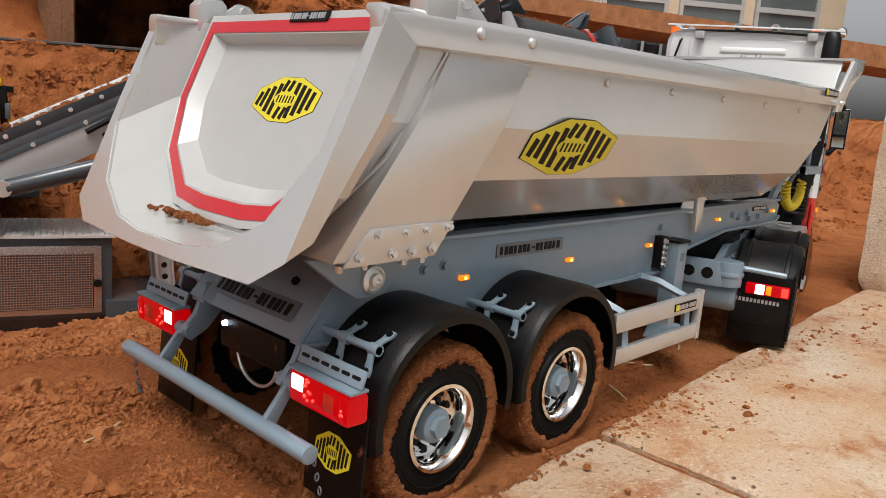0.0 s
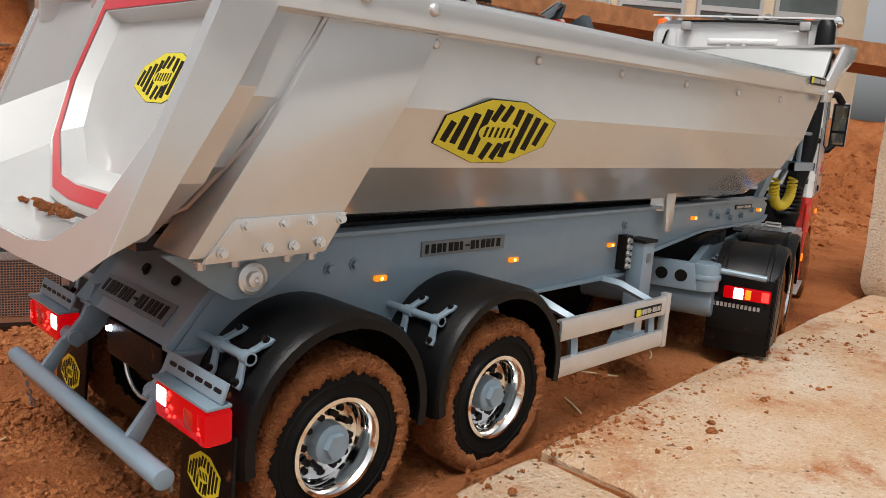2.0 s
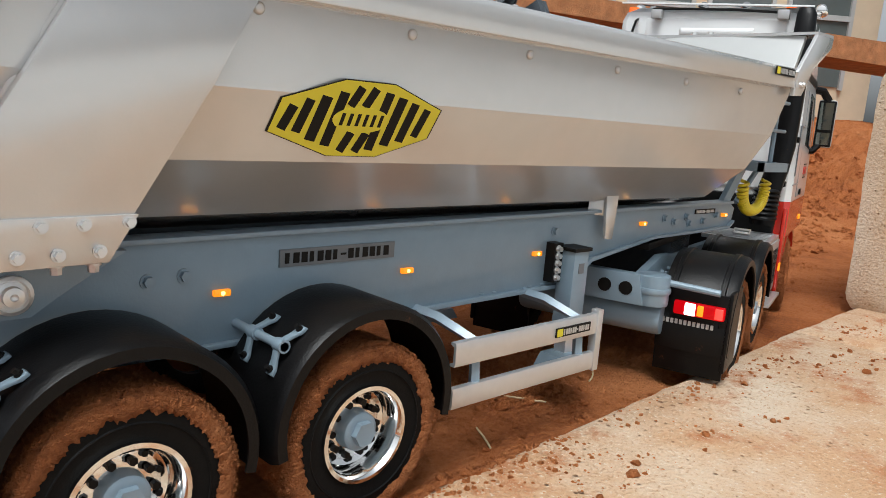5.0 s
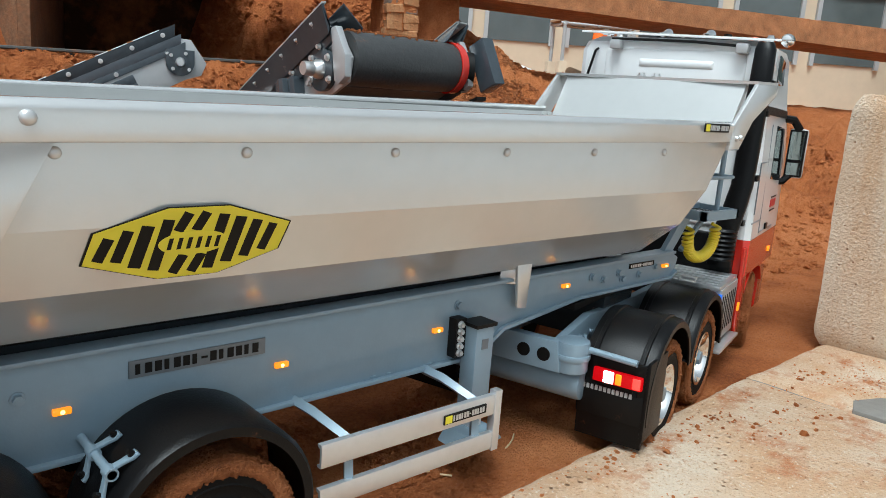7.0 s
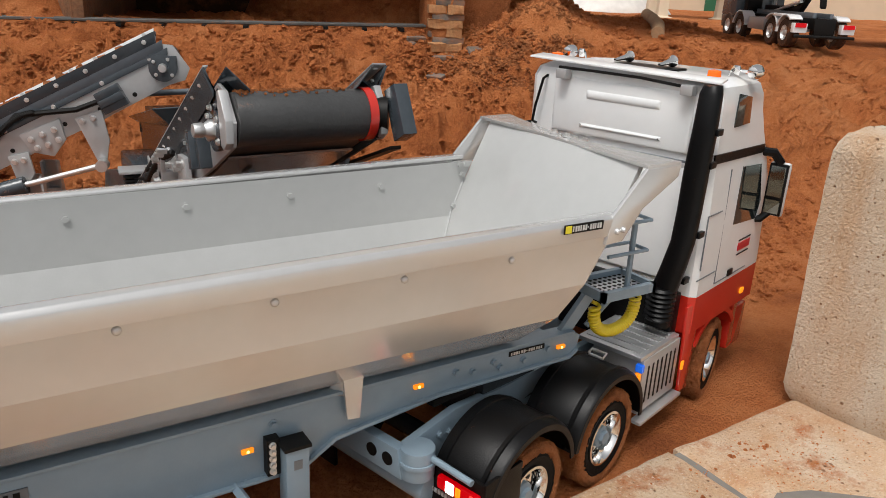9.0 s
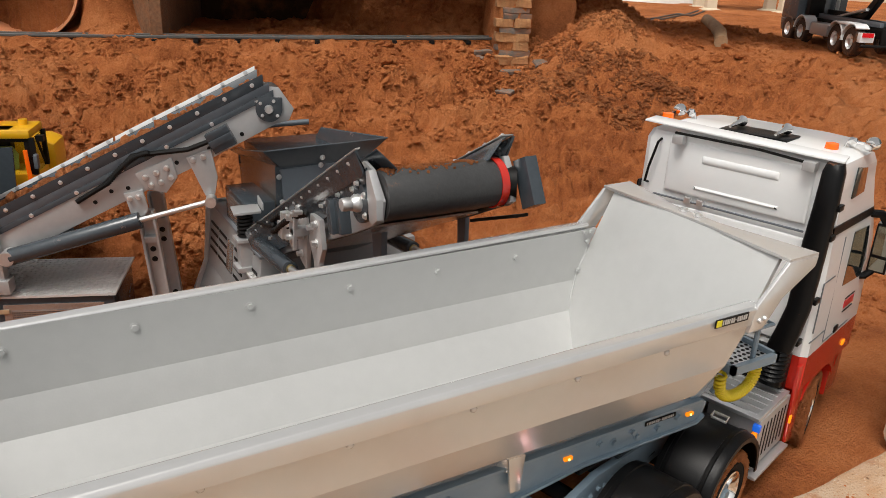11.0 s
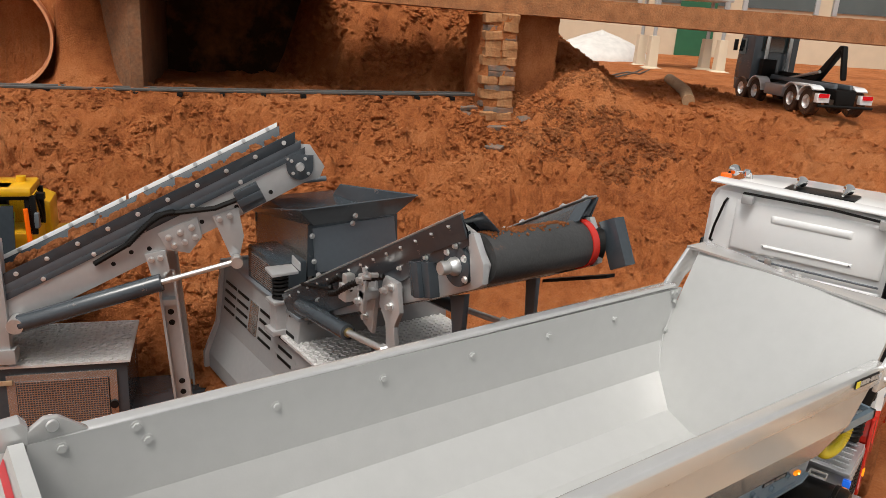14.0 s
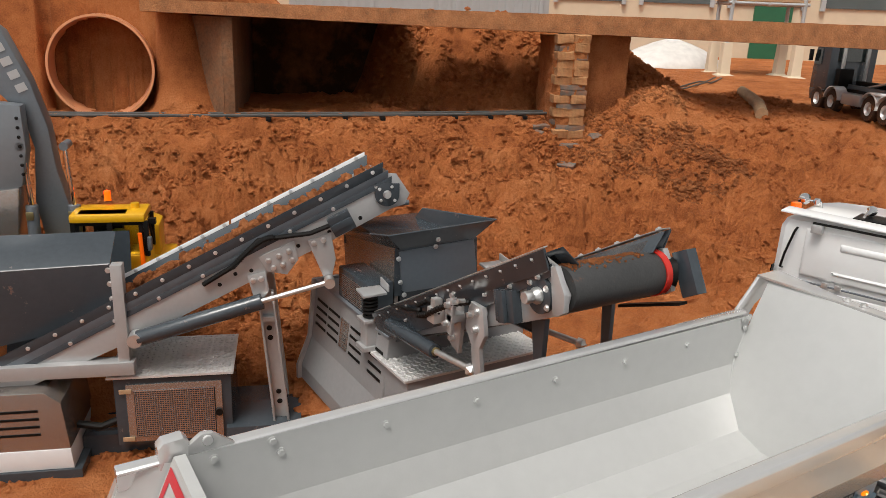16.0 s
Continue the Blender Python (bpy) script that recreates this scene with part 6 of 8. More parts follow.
br.slab([(-0.2, -0.03, 1.55), (0.25, -0.03, 1.75), (0.3, -0.03, 1.5), (0.15, -0.03, 1.3), (-0.1, -0.03, 1.35)], (0, 0.03, 0))
br.slab([(-0.35, -0.05, 1.3), (-0.12, -0.05, 1.35), (-0.08, -0.05, 1.1), (-0.16, -0.05, 0.96), (-0.28, -0.05, 1.0)], (0, 0.04, 0))
brk = part("hinge_bracket", br, GREY_PART, feeder, "bolted light grey bracket", bevel=0.008)
rivets(brk, "bolt", [(0.5, -0.03, 1.72), (0.62, -0.03, 1.76), (-0.08, -0.03, 1.5), (0.05, -0.03, 1.56), (0.18, -0.03, 1.62), (-0.02, -0.03, 1.4), (0.1, -0.03, 1.44), (0.22, -0.03, 1.5), (-0.28, -0.05, 1.24), (-0.18, -0.05, 1.26), (-0.22, -0.05, 1.02)], (0, -1, 0), STEEL, 0.028, 0.04)
rivets(side, "hole", [(-0.7 + 0.2 * k, 0.0, 1.18 + 0.09 * k + 0.05 * (k % 2)) for k in range(10)], (0, -1, 0), INK, 0.02, 0.008)
cyl = part("ram", Shape().tube([(-1.72, -0.12, 0.53), (-0.17, -0.12, 0.98)], 0.105, 20), ANTHRACITE, feeder, "anthracite hydraulic ram", bevel=0.01)
part("piston_rod", Shape().tube([(-0.2, -0.12, 0.972), (0.69, -0.12, 1.215)], 0.035, 14), STEEL, cyl, "bright piston rod")
part("rod_eye", Shape().lathe([(0, -0.2), (0.07, -0.2), (0.07, -0.04), (0, -0.04)], (0.69, 0, 1.215), "y", 16), STEEL, cyl)
part("base_eye", Shape().lathe([(0, -0.22), (0.09, -0.22), (0.09, -0.02), (0, -0.02)], (-1.75, 0, 0.53), "y", 16), STEEL, cyl)
hs = Shape()
hs.tube([(-0.9, -0.04, 1.2), (-0.55, -0.06, 1.42), (-0.35, -0.08, 1.62), (-0.2, -0.06, 1.78), (0.1, -0.06, 1.82), (0.45, -0.06, 1.86), (0.7, -0.06, 1.96)], 0.032, 8)
for k in range(26):
    t = k / 25
    hs.ball((-0.52 + 0.5 * t, -0.07, 1.44 + 0.38 * math.sin(t * 1.5)), 0.04, k, 0.02)
part("cable_conduit", hs, INK, side, "black ribbed cable conduit")
# supporting frame, hopper and engine housing
for yy in (0.0, 0.75):
    leg = Shape()
    leg.slab([(-0.24, yy + 0.12, 1.05), (-0.06, yy + 0.12, 1.05), (0.13, yy + 0.12, -0.85), (-0.08, yy + 0.12, -0.85)], (0, 0.03, 0))
    for d in (0.0, 0.18):
        leg.slab([(-0.24 + d, yy, 1.05), (-0.21 + d, yy, 1.05), (-0.05 + d * 1.05, yy, -0.85), (-0.08 + d * 1.05, yy, -0.85)], (0, 0.12, 0))
    leg.box(-0.2, 0.0, yy + 0.02, yy + 0.12, 0.62, 0.7)
    lg = part("support_post", leg, GREY_PART, feeder, "light grey steel post", bevel=0.006)
    rivets(lg, "hole", [(-0.1, yy + 0.12, 0.5), (-0.09, yy + 0.12, 0.36), (0.0, yy + 0.12, -0.45), (0.01, yy + 0.12, -0.6)], (0, -1, 0), INK, 0.028, 0.012)
part("base_plate", Shape().box(-0.7, 0.3, -0.1, 1.1, -1.5, -0.84), ANTHRACITE, feeder, "anthracite foot plate", bevel=0.01)
hop = Shape().slab([(-5.2, 0.1, 1.3), (-2.02, 0.1, 1.46), (-1.92, 0.1, 1.12), (-2.1, 0.1, 0.7), (-5.2, 0.1, 0.0)], (0, 0.04, 0))
hop.slab([(-5.2, 0.1, 1.3), (-2.02, 0.1, 1.46), (-2.05, 0.7, 1.7), (-5.2, 0.75, 1.6)], (0, 0.02, 0.02))
hopper = part("hopper", hop, ANTHRACITE, feeder, "anthracite feed hopper", bevel=0.008)
part("hopper_back", Shape().slab([(-5.2, 1.2, 0.6), (-2.0, 1.2, 0.9), (-2.0, 1.3, 1.55), (-5.2, 1.3, 1.45)], (0, 0.03, 0)), ANTHRACITE, hopper)
post = Shape().box(-1.99, -1.85, -0.08, 0.08, 0.18, 1.5)
post.box(-5.2, -1.8, -0.12, 0.1, 0.02, 0.2)
pf = part("hopper_frame", post, GREY_PART, feeder, "light grey angle frame", bevel=0.01)
rivets(pf, "bolt", [(-2.05, 0.1, 1.38), (-2.04, 0.1, 1.2), (-2.03, 0.1, 1.0), (-2.06, 0.1, 0.85)], (0, -1, 0), STEEL, 0.028, 0.03)
hs2 = Shape().slab([(-5.2, -0.25, -0.1), (-2.86, -0.25, -0.1), (-2.68, -0.25, -0.25), (-2.62, -0.25, -0.9), (-5.2, -0.25, -0.9)], (0, 1.2, 0))
low = Shape().slab([(-5.2, -0.26, -0.9), (-2.62, -0.26, -0.9), (-2.6, -0.26, -1.18), (-5.2, -0.26, -1.18)], (0, 1.2, 0))
part("white_band", low, WHITE, feeder, "white lower band of the housing", bevel=0.008)
part("skid_frame", Shape().box(-5.2, -2.5, -0.3, 0.95, -1.5, -1.18).box(-2.6, 0.3, 0.2, 0.4, -1.5, -1.0).box(-2.6, 0.3, 0.8, 1.0, -1.5, -1.0), ANTHRACITE, feeder, "black skid frame", bevel=0.01)
part("drive_hose", Shape().tube([(-2.6, 0.1, -0.75), (-2.3, 0.05, -0.78), (-2.05, 0.1, -0.7)], 0.05, 10), INK, feeder, "black hose")
eng = part("engine_housing", hs2, BRONZE, feeder, "brushed bronze-grey housing with louvres", bevel=0.01)
for k in range(4):
    part("louvre", Shape().box(-3.6, -2.95, -0.256, -0.248, -0.36 - 0.11 * k, -0.325 - 0.11 * k), INK, eng, bevel=0.003)
gen = Shape().box(-2.1, -0.62, 0.0, 1.15, -1.05, -0.06)
gb = part("generator_box", gen, ANTHRACITE, feeder, "dark cabinet under the conveyor", bevel=0.01)
part("cabinet_door", Shape().box(-1.95, -0.74, -0.03, 0.0, -1.0, -0.16), BRONZE, gb, "bronze-grey door with mesh", bevel=0.008)
ms = Shape()
for i in range(34):
    ms.box(-1.84 + i * 0.03, -1.832 + i * 0.03, -0.042, -0.034, -0.92, -0.26)
for j in range(23):
    ms.box(-1.84, -0.842, -0.044, -0.036, -0.92 + j * 0.03, -0.908 + j * 0.03)
part("vent_backing", Shape().box(-1.85, -0.83, -0.036, -0.03, -0.93, -0.25), INK, gb)
part("vent_mesh", ms, BRONZE, gb)
for z in (-0.25, -0.95):
    part("hinge", Shape().box(-2.03, -1.88, -0.05, -0.03, z - 0.03, z + 0.03), WOOD, gb, "coppery hinge", bevel=0.006)
part("lock", Shape().lathe([(0, -0.06), (0.05, -0.06), (0.05, -0.03), (0, -0.03)], (-0.785, 0, -0.62), "y", 16), INK, gb)
lid = part("tread_lid", Shape().box(-2.17, -0.58, -0.06, 1.2, -0.06, -0.03), TREAD, gb, "tread-plate lid")
stud = Shape()
for i in range(20):
    for j in range(16):
        x, y = -2.13 + i * 0.078, -0.03 + j * 0.078
        d = 1 if (i + j) % 2 else -1
        m = Matrix.Translation((x, y, -0.029)) @ Matrix.Rotation(d * 0.8, 4, "Z")
        stud.box(-0.03, 0.03, -0.011, 0.011, 0, 0.012, m)
part("tread_studs", stud, TREAD, lid)
so = Shape()
rnd = random.Random(8)
rows = []
for k in range(90):
    x = -2.6 + 3.9 * k / 89
    hgt = 0.24 + 0.07 * noise.noise(Vector((x * 2.5, 0, 0))) - 0.06 * ease(x, 0.2, 1.2)
    rows.append([(x, 0.36 + 0.3 * e, line(x) - 0.25 + hgt * (1 - e * e) + 0.03 * noise.noise(Vector((x * 9, e * 4, 0)))) for e in (-1, -0.7, -0.4, -0.1, 0.2, 0.5, 0.8, 1)])
so.loft(rows, False, False)
for i in range(420):
    x = rnd.uniform(-2.6, 1.3)
    so.ball((x, 0.32 + rnd.gauss(0, 0.1), line(x) - 0.04 + abs(rnd.gauss(0, 0.03)) - 0.06 * ease(x, 0.2, 1.2)), 0.02 + 0.06 * rnd.random() ** 2.5, i, 0.3)
tagged(part("belt_soil", so, MUD, belt, "lumps of red soil riding on the belt", smooth=60), kind="stuff")

# ---- crusher with discharge conveyor, its length across the track ----
crusher = thing("mobile_crusher", "anthracite mobile crusher with a discharge conveyor over the trailer", "crusher", (0, 0, 0))
# louvred flank with a flared skirt
base = Shape().slab([(2.95, 6.62, 0.86), (4.95, 6.62, 0.86), (5.05, 6.62, -0.62), (2.7, 6.62, -0.62), (2.7, 6.62, -0.4), (2.86, 6.62, 0.02)], (0, -2.3, 0))
cb = part("base_housing", base, BASE_GREY, crusher, "grey steel base housing with louvres", bevel=0.01, smooth=12)
part("top_rim", Shape().box(2.93, 3.02, 4.32, 6.62, 0.86, 0.9), GREY_BOARD, cb, "", bevel=0.006)
part("end_plate", Shape().slab([(2.9, 6.62, 0.9), (3.5, 6.62, 0.9), (3.5, 6.62, -0.62), (2.64, 6.62, -0.62), (2.64, 6.62, -0.4), (2.82, 6.62, 0.04)], (0, 0.06, 0)), GREY_PART, cb, "light grey end plate", bevel=0.006)
for y0 in (4.42, 5.0, 5.72, 6.14):
    for k in range(4):
        z = 0.26 + 0.12 * k
        x = 2.86 + (z - 0.02) * 0.107
        lv = Shape().slab([(x - 0.004, y0, z), (x - 0.004, y0 + 0.36, z), (x, y0 + 0.36, z + 0.035), (x, y0, z + 0.035)], (-0.006, 0, 0))
        part("louvre", lv, INK, cb)
part("name_badge", Shape().slab([(2.885, 5.42, 0.26), (2.885, 5.66, 0.26), (2.935, 5.66, 0.66), (2.935, 5.42, 0.66)], (-0.02, 0, 0)), BRONZE, cb, "dark bronze badge", bevel=0.02)
tp = part("tread_step", Shape().box(2.85, 4.9, 3.72, 4.62, 0.57, 0.6), TREAD, crusher, "bright tread-plate step")
part("step_support", Shape().box(2.9, 4.85, 3.75, 4.55, -1.2, 0.57), BASE_GREY, crusher, bevel=0.01)
stud = Shape()
for i in range(30):
    for j in range(13):
        x, y = 2.89 + i * 0.068, 3.76 + j * 0.068
        m = Matrix.Translation((x, y, 0.601)) @ Matrix.Rotation((1 if (i + j) % 2 else -1) * 0.8, 4, "Z")
        stud.box(-0.026, 0.026, -0.011, 0.011, 0, 0.013, m)
part("tread_studs", stud, TREAD, tp)
# crusher box: dark front cover, bronze flank, flared funnel with one high flap
part("crusher_housing", Shape().slab([(3.5, 5.06, 0.8), (4.62, 5.06, 0.8), (4.58, 5.06, 1.74), (3.44, 5.06, 1.74)], (0, 1.5, 0)), ANTHRACITE, crusher, "anthracite crusher housing", bevel=0.01)
part("brown_flank", Shape().slab([(3.4, 5.06, 0.95), (3.4, 6.6, 0.95), (3.36, 6.6, 1.62), (3.4, 5.06, 1.74)], (0.05, 0, 0)), BRONZE, crusher, "bronze-brown flank plate")
cov = Shape().slab([(3.53, 5.04, 1.14), (4.6, 5.04, 1.14), (4.64, 5.04, 1.2), (4.56, 5.04, 1.74), (3.43, 5.04, 1.7), (3.48, 5.04, 1.18)], (0, -0.04, 0))
cover = part("front_cover", cov, BOARD_GREY, crusher, "blue-grey cover plate", bevel=0.01)
part("cover_frame", Shape().slab([(3.38, 5.05, 1.1), (4.66, 5.05, 1.08), (4.62, 5.05, 1.76), (3.38, 5.05, 1.74)], (0, -0.025, 0)), ANTHRACITE, cover, "", bevel=0.006)
hp = Shape()
hp.slab([(3.42, 5.0, 1.74), (4.58, 5.0, 1.77), (4.8, 4.86, 2.02), (3.2, 4.86, 1.98)], (0, 0.02, 0.008))
hp.slab([(3.42, 5.0, 1.74), (3.2, 4.86, 1.98), (3.22, 6.5, 1.62), (3.36, 6.6, 1.52)], (0.02, 0, 0.012))
hp.slab([(4.58, 5.0, 1.77), (4.8, 4.86, 2.02), (4.42, 6.2, 1.9), (4.4, 6.5, 1.6)], (0.02, 0, 0.012))
hp.slab([(3.36, 6.55, 1.4), (3.36, 6.55, 1.54), (4.4, 6.55, 1.62), (4.4, 6.55, 1.4)], (0, 0.03, 0))
part("feed_funnel", hp, ANTHRACITE, crusher, "flared anthracite feed funnel", bevel=0.005, smooth=12)
rivets(crusher, "bolt", [(3.95, 4.93, 1.83), (3.95, 4.985, 1.72), (3.41, 4.985, 1.62), (3.44, 4.985, 1.3), (3.5, 4.985, 1.12)], (0, -1, 0), STEEL, 0.025, 0.03)
part("crusher_bar", Shape().tube([(2.9, 6.62, 1.88), (4.36, 6.5, 1.93)], 0.04, 12), PLATE, crusher, "grey round bar")
part("motor_box", Shape().box(2.98, 3.36, 5.0, 5.9, 0.88, 1.32), ANTHRACITE, crusher, "dark motor box", bevel=0.03)
gr = Shape()
for k in range(12):
    gr.box(2.968, 2.98, 5.14, 5.76, 0.94 + 0.027 * k, 0.953 + 0.027 * k)
part("motor_grille", gr, BRONZE, crusher, "bronze grille of fine slats")
for x, y in ((2.9, 4.74), (4.85, 4.95)):
    sp = Shape().box(x - 0.09, x + 0.09, y - 0.09, y + 0.09, 0.62, 1.0)
    pl = Shape().slab([(x - 0.16, y - 0.14, 1.32), (x + 0.16, y - 0.14, 1.32), (x + 0.2, y + 0.14, 1.32), (x - 0.12, y + 0.16, 1.32)], (0, 0, 0.035))
    pl.slab([(x + 0.17, y - 0.14, 1.35), (x + 0.2, y + 0.14, 1.35), (x + 0.2, y + 0.14, 1.46), (x + 0.17, y - 0.14, 1.44)], (0.02, 0, 0))
    part("spring_plate", pl, GREY_PART, crusher, "light grey spring plate", bevel=0.01)
    sp.box(x - 0.14, x + 0.14, y - 0.12, y + 0.12, 0.6, 0.66)
    sp.box(x - 0.13, x + 0.13, y - 0.12, y + 0.12, 0.97, 1.01)
    part("spring_post", sp, GREY_PART, crusher, "grey spring post", bevel=0.01)
    cs = Shape().tube([(x + 0.08 * math.cos(k * 0.5), y + 0.08 * math.sin(k * 0.5), 1.01 + k * 0.0037) for k in range(84)], 0.018, 6)
    part("coil_spring", cs, INK, crusher, "black coil spring")


def slope(y):
    """Top edge of the discharge conveyor's boards: rises towards the trailer."""
    return 2.76 - 0.545 * (y - 1.59)


DX0, DX1 = 3.0, 4.17
for x, sg in ((DX0, -1), (DX1, 1)):
    s = Shape().slab([(x, 4.55, slope(4.55) - 0.08), (x, 4.4, slope(4.4) - 0.4), (x, 2.3, 1.8), (x, 1.86, 2.0), (x, 1.3, 2.28), (x, 1.27, 2.46), (x, 1.46, 2.66), (x, 1.62, slope(1.62) - 0.05)], (0.03, 0, 0))
    pl = part("side_plate", s, GREY_PART if sg < 0 else ANTHRACITE, crusher, "light grey conveyor side plate", bevel=0.006)
    # studded board, folded along its length, leaning outwards at the top
    s = Shape()
    rows = []
    for y, low in ((4.6, 0.36), (3.9, 0.4), (3.0, 0.42), (2.4, 0.36), (1.46, 0.26)):
        t = slope(y)
        rows.append([(x + sg * a, y, t - d) for a, d in ((0.02, low), (0.045, low * 0.55), (0.05, 0.2), (0.13, 0.0), (0.15, 0.01), (0.075, 0.21), (0.07, low * 0.57), (0.045, low))])
    s.loft(rows)
    bd = part("side_board", s, ANTHRACITE, pl, "studded anthracite side board", bevel=0.003, smooth=12)
    fl = Shape().slab([(x + sg * 0.14, 1.47, slope(1.47) + 0.004), (x + sg * 0.14, 2.8 if sg > 0 else 4.55, slope(2.8 if sg > 0 else 4.55) + 0.004), (x + sg * (0.02 if sg > 0 else 0.1), 2.8 if sg > 0 else 4.55, slope(2.8 if sg > 0 else 4.55) + 0.008), (x + sg * (0.02 if sg > 0 else 0.1), 1.47, slope(1.47) + 0.008)], (0, 0, 0.012))
    part("board_flange", fl, GREY_PART if sg > 0 else STEEL, pl, "bright folded edge", bevel=0.003)
    inner = Shape().slab([(x - sg * 0.005, 1.4, slope(1.4) - 0.02), (x - sg * 0.005, 2.6, slope(2.6) - 0.02), (x - sg * 0.3, 2.6, slope(2.6) - 0.26), (x - sg * 0.16, 1.36, slope(1.36) - 0.2)], (0, 0, -0.012))
    part("inner_guide", inner, ANTHRACITE, pl, "sloping black guide plate", bevel=0.003)
    out = (sg, 0, 0.5)
    rivets(bd, "bolt", [(x + sg * 0.1, 1.62 + 0.215 * k, slope(1.62 + 0.215 * k) - 0.07) for k in range(14)], out, STEEL, 0.02, 0.04)
    rivets(bd, "bolt", [(x + sg * 0.06, 1.6 + 0.38 * k, slope(1.6 + 0.38 * k) - 0.23) for k in range(8)], (sg, 0, 0), STEEL, 0.018, 0.03)
    if sg > 0:
        rivets(bd, "bolt", [(x + sg * 0.08, 1.55 + 0.25 * k, slope(1.55 + 0.25 * k) + 0.014) for k in range(5)], (0, -0.4, 1), STEEL, 0.024, 0.03)
    bp = Shape().slab([(x, 1.46, 2.66), (x, 1.4, 2.68), (x, 1.26, 2.48), (x, 1.25, 2.32), (x, 1.33, 2.26), (x, 1.39, 2.28)], (sg * 0.06, 0, 0))
    part("end_plate", bp, GREY_PART, pl, "light grey bearing end plate", bevel=0.008)
dx0, dx1 = DX0 + 0.04, DX1 - 0.05
drum = part("head_drum", Shape().lathe([(0.0, dx0), (0.195, dx0), (0.2, dx0 + 0.02), (0.205, (dx0 + dx1) / 2), (0.2, dx1 - 0.12), (0.195, dx1), (0.0, dx1)], (0, 1.42, 2.455), "x", 44), BELT, crusher, "black drum dusted with soil", smooth=60)
part("red_band", Shape().lathe([(0.2, dx1 - 0.06), (0.212, dx1 - 0.06), (0.212, dx1 + 0.01), (0.2, dx1 + 0.01)], (0, 1.42, 2.455), "x", 44, True), RED_PAINT, drum, "red edge band")
part("discharge_belt", Shape().slab([(3.04, 4.6, slope(4.6) - 0.14), (4.12, 4.6, slope(4.6) - 0.14), (4.12, 1.45, 2.65), (3.04, 1.45, 2.65)], (0, 0, -0.025)).slab([(3.04, 4.6, slope(4.6) - 0.42), (4.12, 4.6, slope(4.6) - 0.42), (4.12, 1.45, 2.27), (3.04, 1.45, 2.27)], (0, 0, -0.025)), BELT, crusher, "black discharge belt")
part("under_tray", Shape().slab([(3.06, 3.4, slope(3.4) - 0.5), (4.1, 3.4, slope(3.4) - 0.5), (4.1, 1.62, 2.14), (3.06, 1.62, 2.14)], (0, 0, -0.02)), BRONZE, crusher, "brushed tray under the belt")
part("under_guard", Shape().slab([(4.2, 1.16, 2.24), (4.2, 1.9, 1.96), (4.3, 1.9, 1.96), (4.3, 1.16, 2.24)], (0, 0, -0.03)), INK, crusher, "black guard strip")
mo = Shape().lathe([(0, 2.95), (0.165, 2.95), (0.165, 3.0), (0, 3.0)], (0, 1.6, 2.36), "x", 28)
mb = part("bearing", mo, ANTHRACITE, crusher, "round anthracite bearing", bevel=0.008)
part("shaft_end", Shape().lathe([(0, 2.8), (0.05, 2.8), (0.055, 2.82), (0.055, 2.87), (0.05, 2.88), (0.055, 2.89), (0.075, 2.92), (0.075, 2.95), (0, 2.95)], (0, 1.6, 2.36), "x", 18), STEEL, mb)
rivets(mb, "bolt", [(2.95, 1.72, 2.44), (2.95, 1.72, 2.28), (2.95, 1.5, 2.45), (2.95, 1.47, 2.29)], (-1, 0, 0), STEEL, 0.022, 0.022)
gx_ = Matrix.Translation((3.0, 2.02, 2.12)) @ Matrix.Rotation(-0.25, 4, "X")
for y0, y1, dp in ((-0.15, -0.05, 0.1), (-0.05, 0.05, 0.14), (0.05, 0.14, 0.1)):
    part("gear_motor", Shape().box(-dp, 0.0, y0, y1, -0.15, 0.15, gx_), ANTHRACITE, crusher, "anthracite drive motor", bevel=0.012)
rivets(crusher, "bolt", [(2.99, 1.8, 2.25), (2.99, 1.78, 2.4), (2.99, 2.35, 2.02), (2.99, 2.4, 1.9), (2.99, 2.6, 1.98), (2.99, 1.9, 2.1)], (-1, 0, 0), STEEL, 0.022, 0.03)
# hinge plates, ram and hoses on the near flank
jk = Shape().slab([(2.9, 2.34, 1.98), (2.9, 2.56, 1.98), (2.9, 2.62, 1.7), (2.9, 2.5, 1.55), (2.9, 2.46, 1.25), (2.9, 2.3, 1.25), (2.9, 2.36, 1.56), (2.9, 2.28, 1.72)], (0.05, 0, 0))
jk.slab([(2.92, 2.7, 2.08), (2.92, 2.96, 1.98), (2.92, 3.0, 1.7), (2.92, 2.92, 1.4), (2.92, 2.76, 1.34), (2.92, 2.72, 1.7)], (0.05, 0, 0))
jk.slab([(2.78, 2.66, 2.0), (2.78, 2.8, 1.94), (2.78, 2.82, 1.62), (2.78, 2.7, 1.58)], (0.04, 0, 0))
jk.box(2.78, 2.94, 2.68, 2.78, 1.72, 1.8)
jb = part("jack_bracket", jk, GREY_PART, crusher, "bolted light grey bracket", bevel=0.008)
rivets(jb, "bolt", [(2.9, 2.42, 1.92), (2.9, 2.52, 1.86), (2.9, 2.42, 1.74), (2.92, 2.86, 1.94), (2.92, 2.92, 1.8), (2.92, 2.84, 1.66), (2.92, 2.86, 1.48), (2.78, 2.73, 1.9), (2.78, 2.76, 1.7)], (-1, 0, 0), STEEL, 0.03, 0.05)
vb = part("valve_block", Shape().box(2.78, 2.92, 3.02, 3.16, 1.58, 1.74).box(2.8, 2.9, 3.05, 3.13, 1.74, 1.84), STEEL, crusher, "steel hydraulic valve block", bevel=0.01)
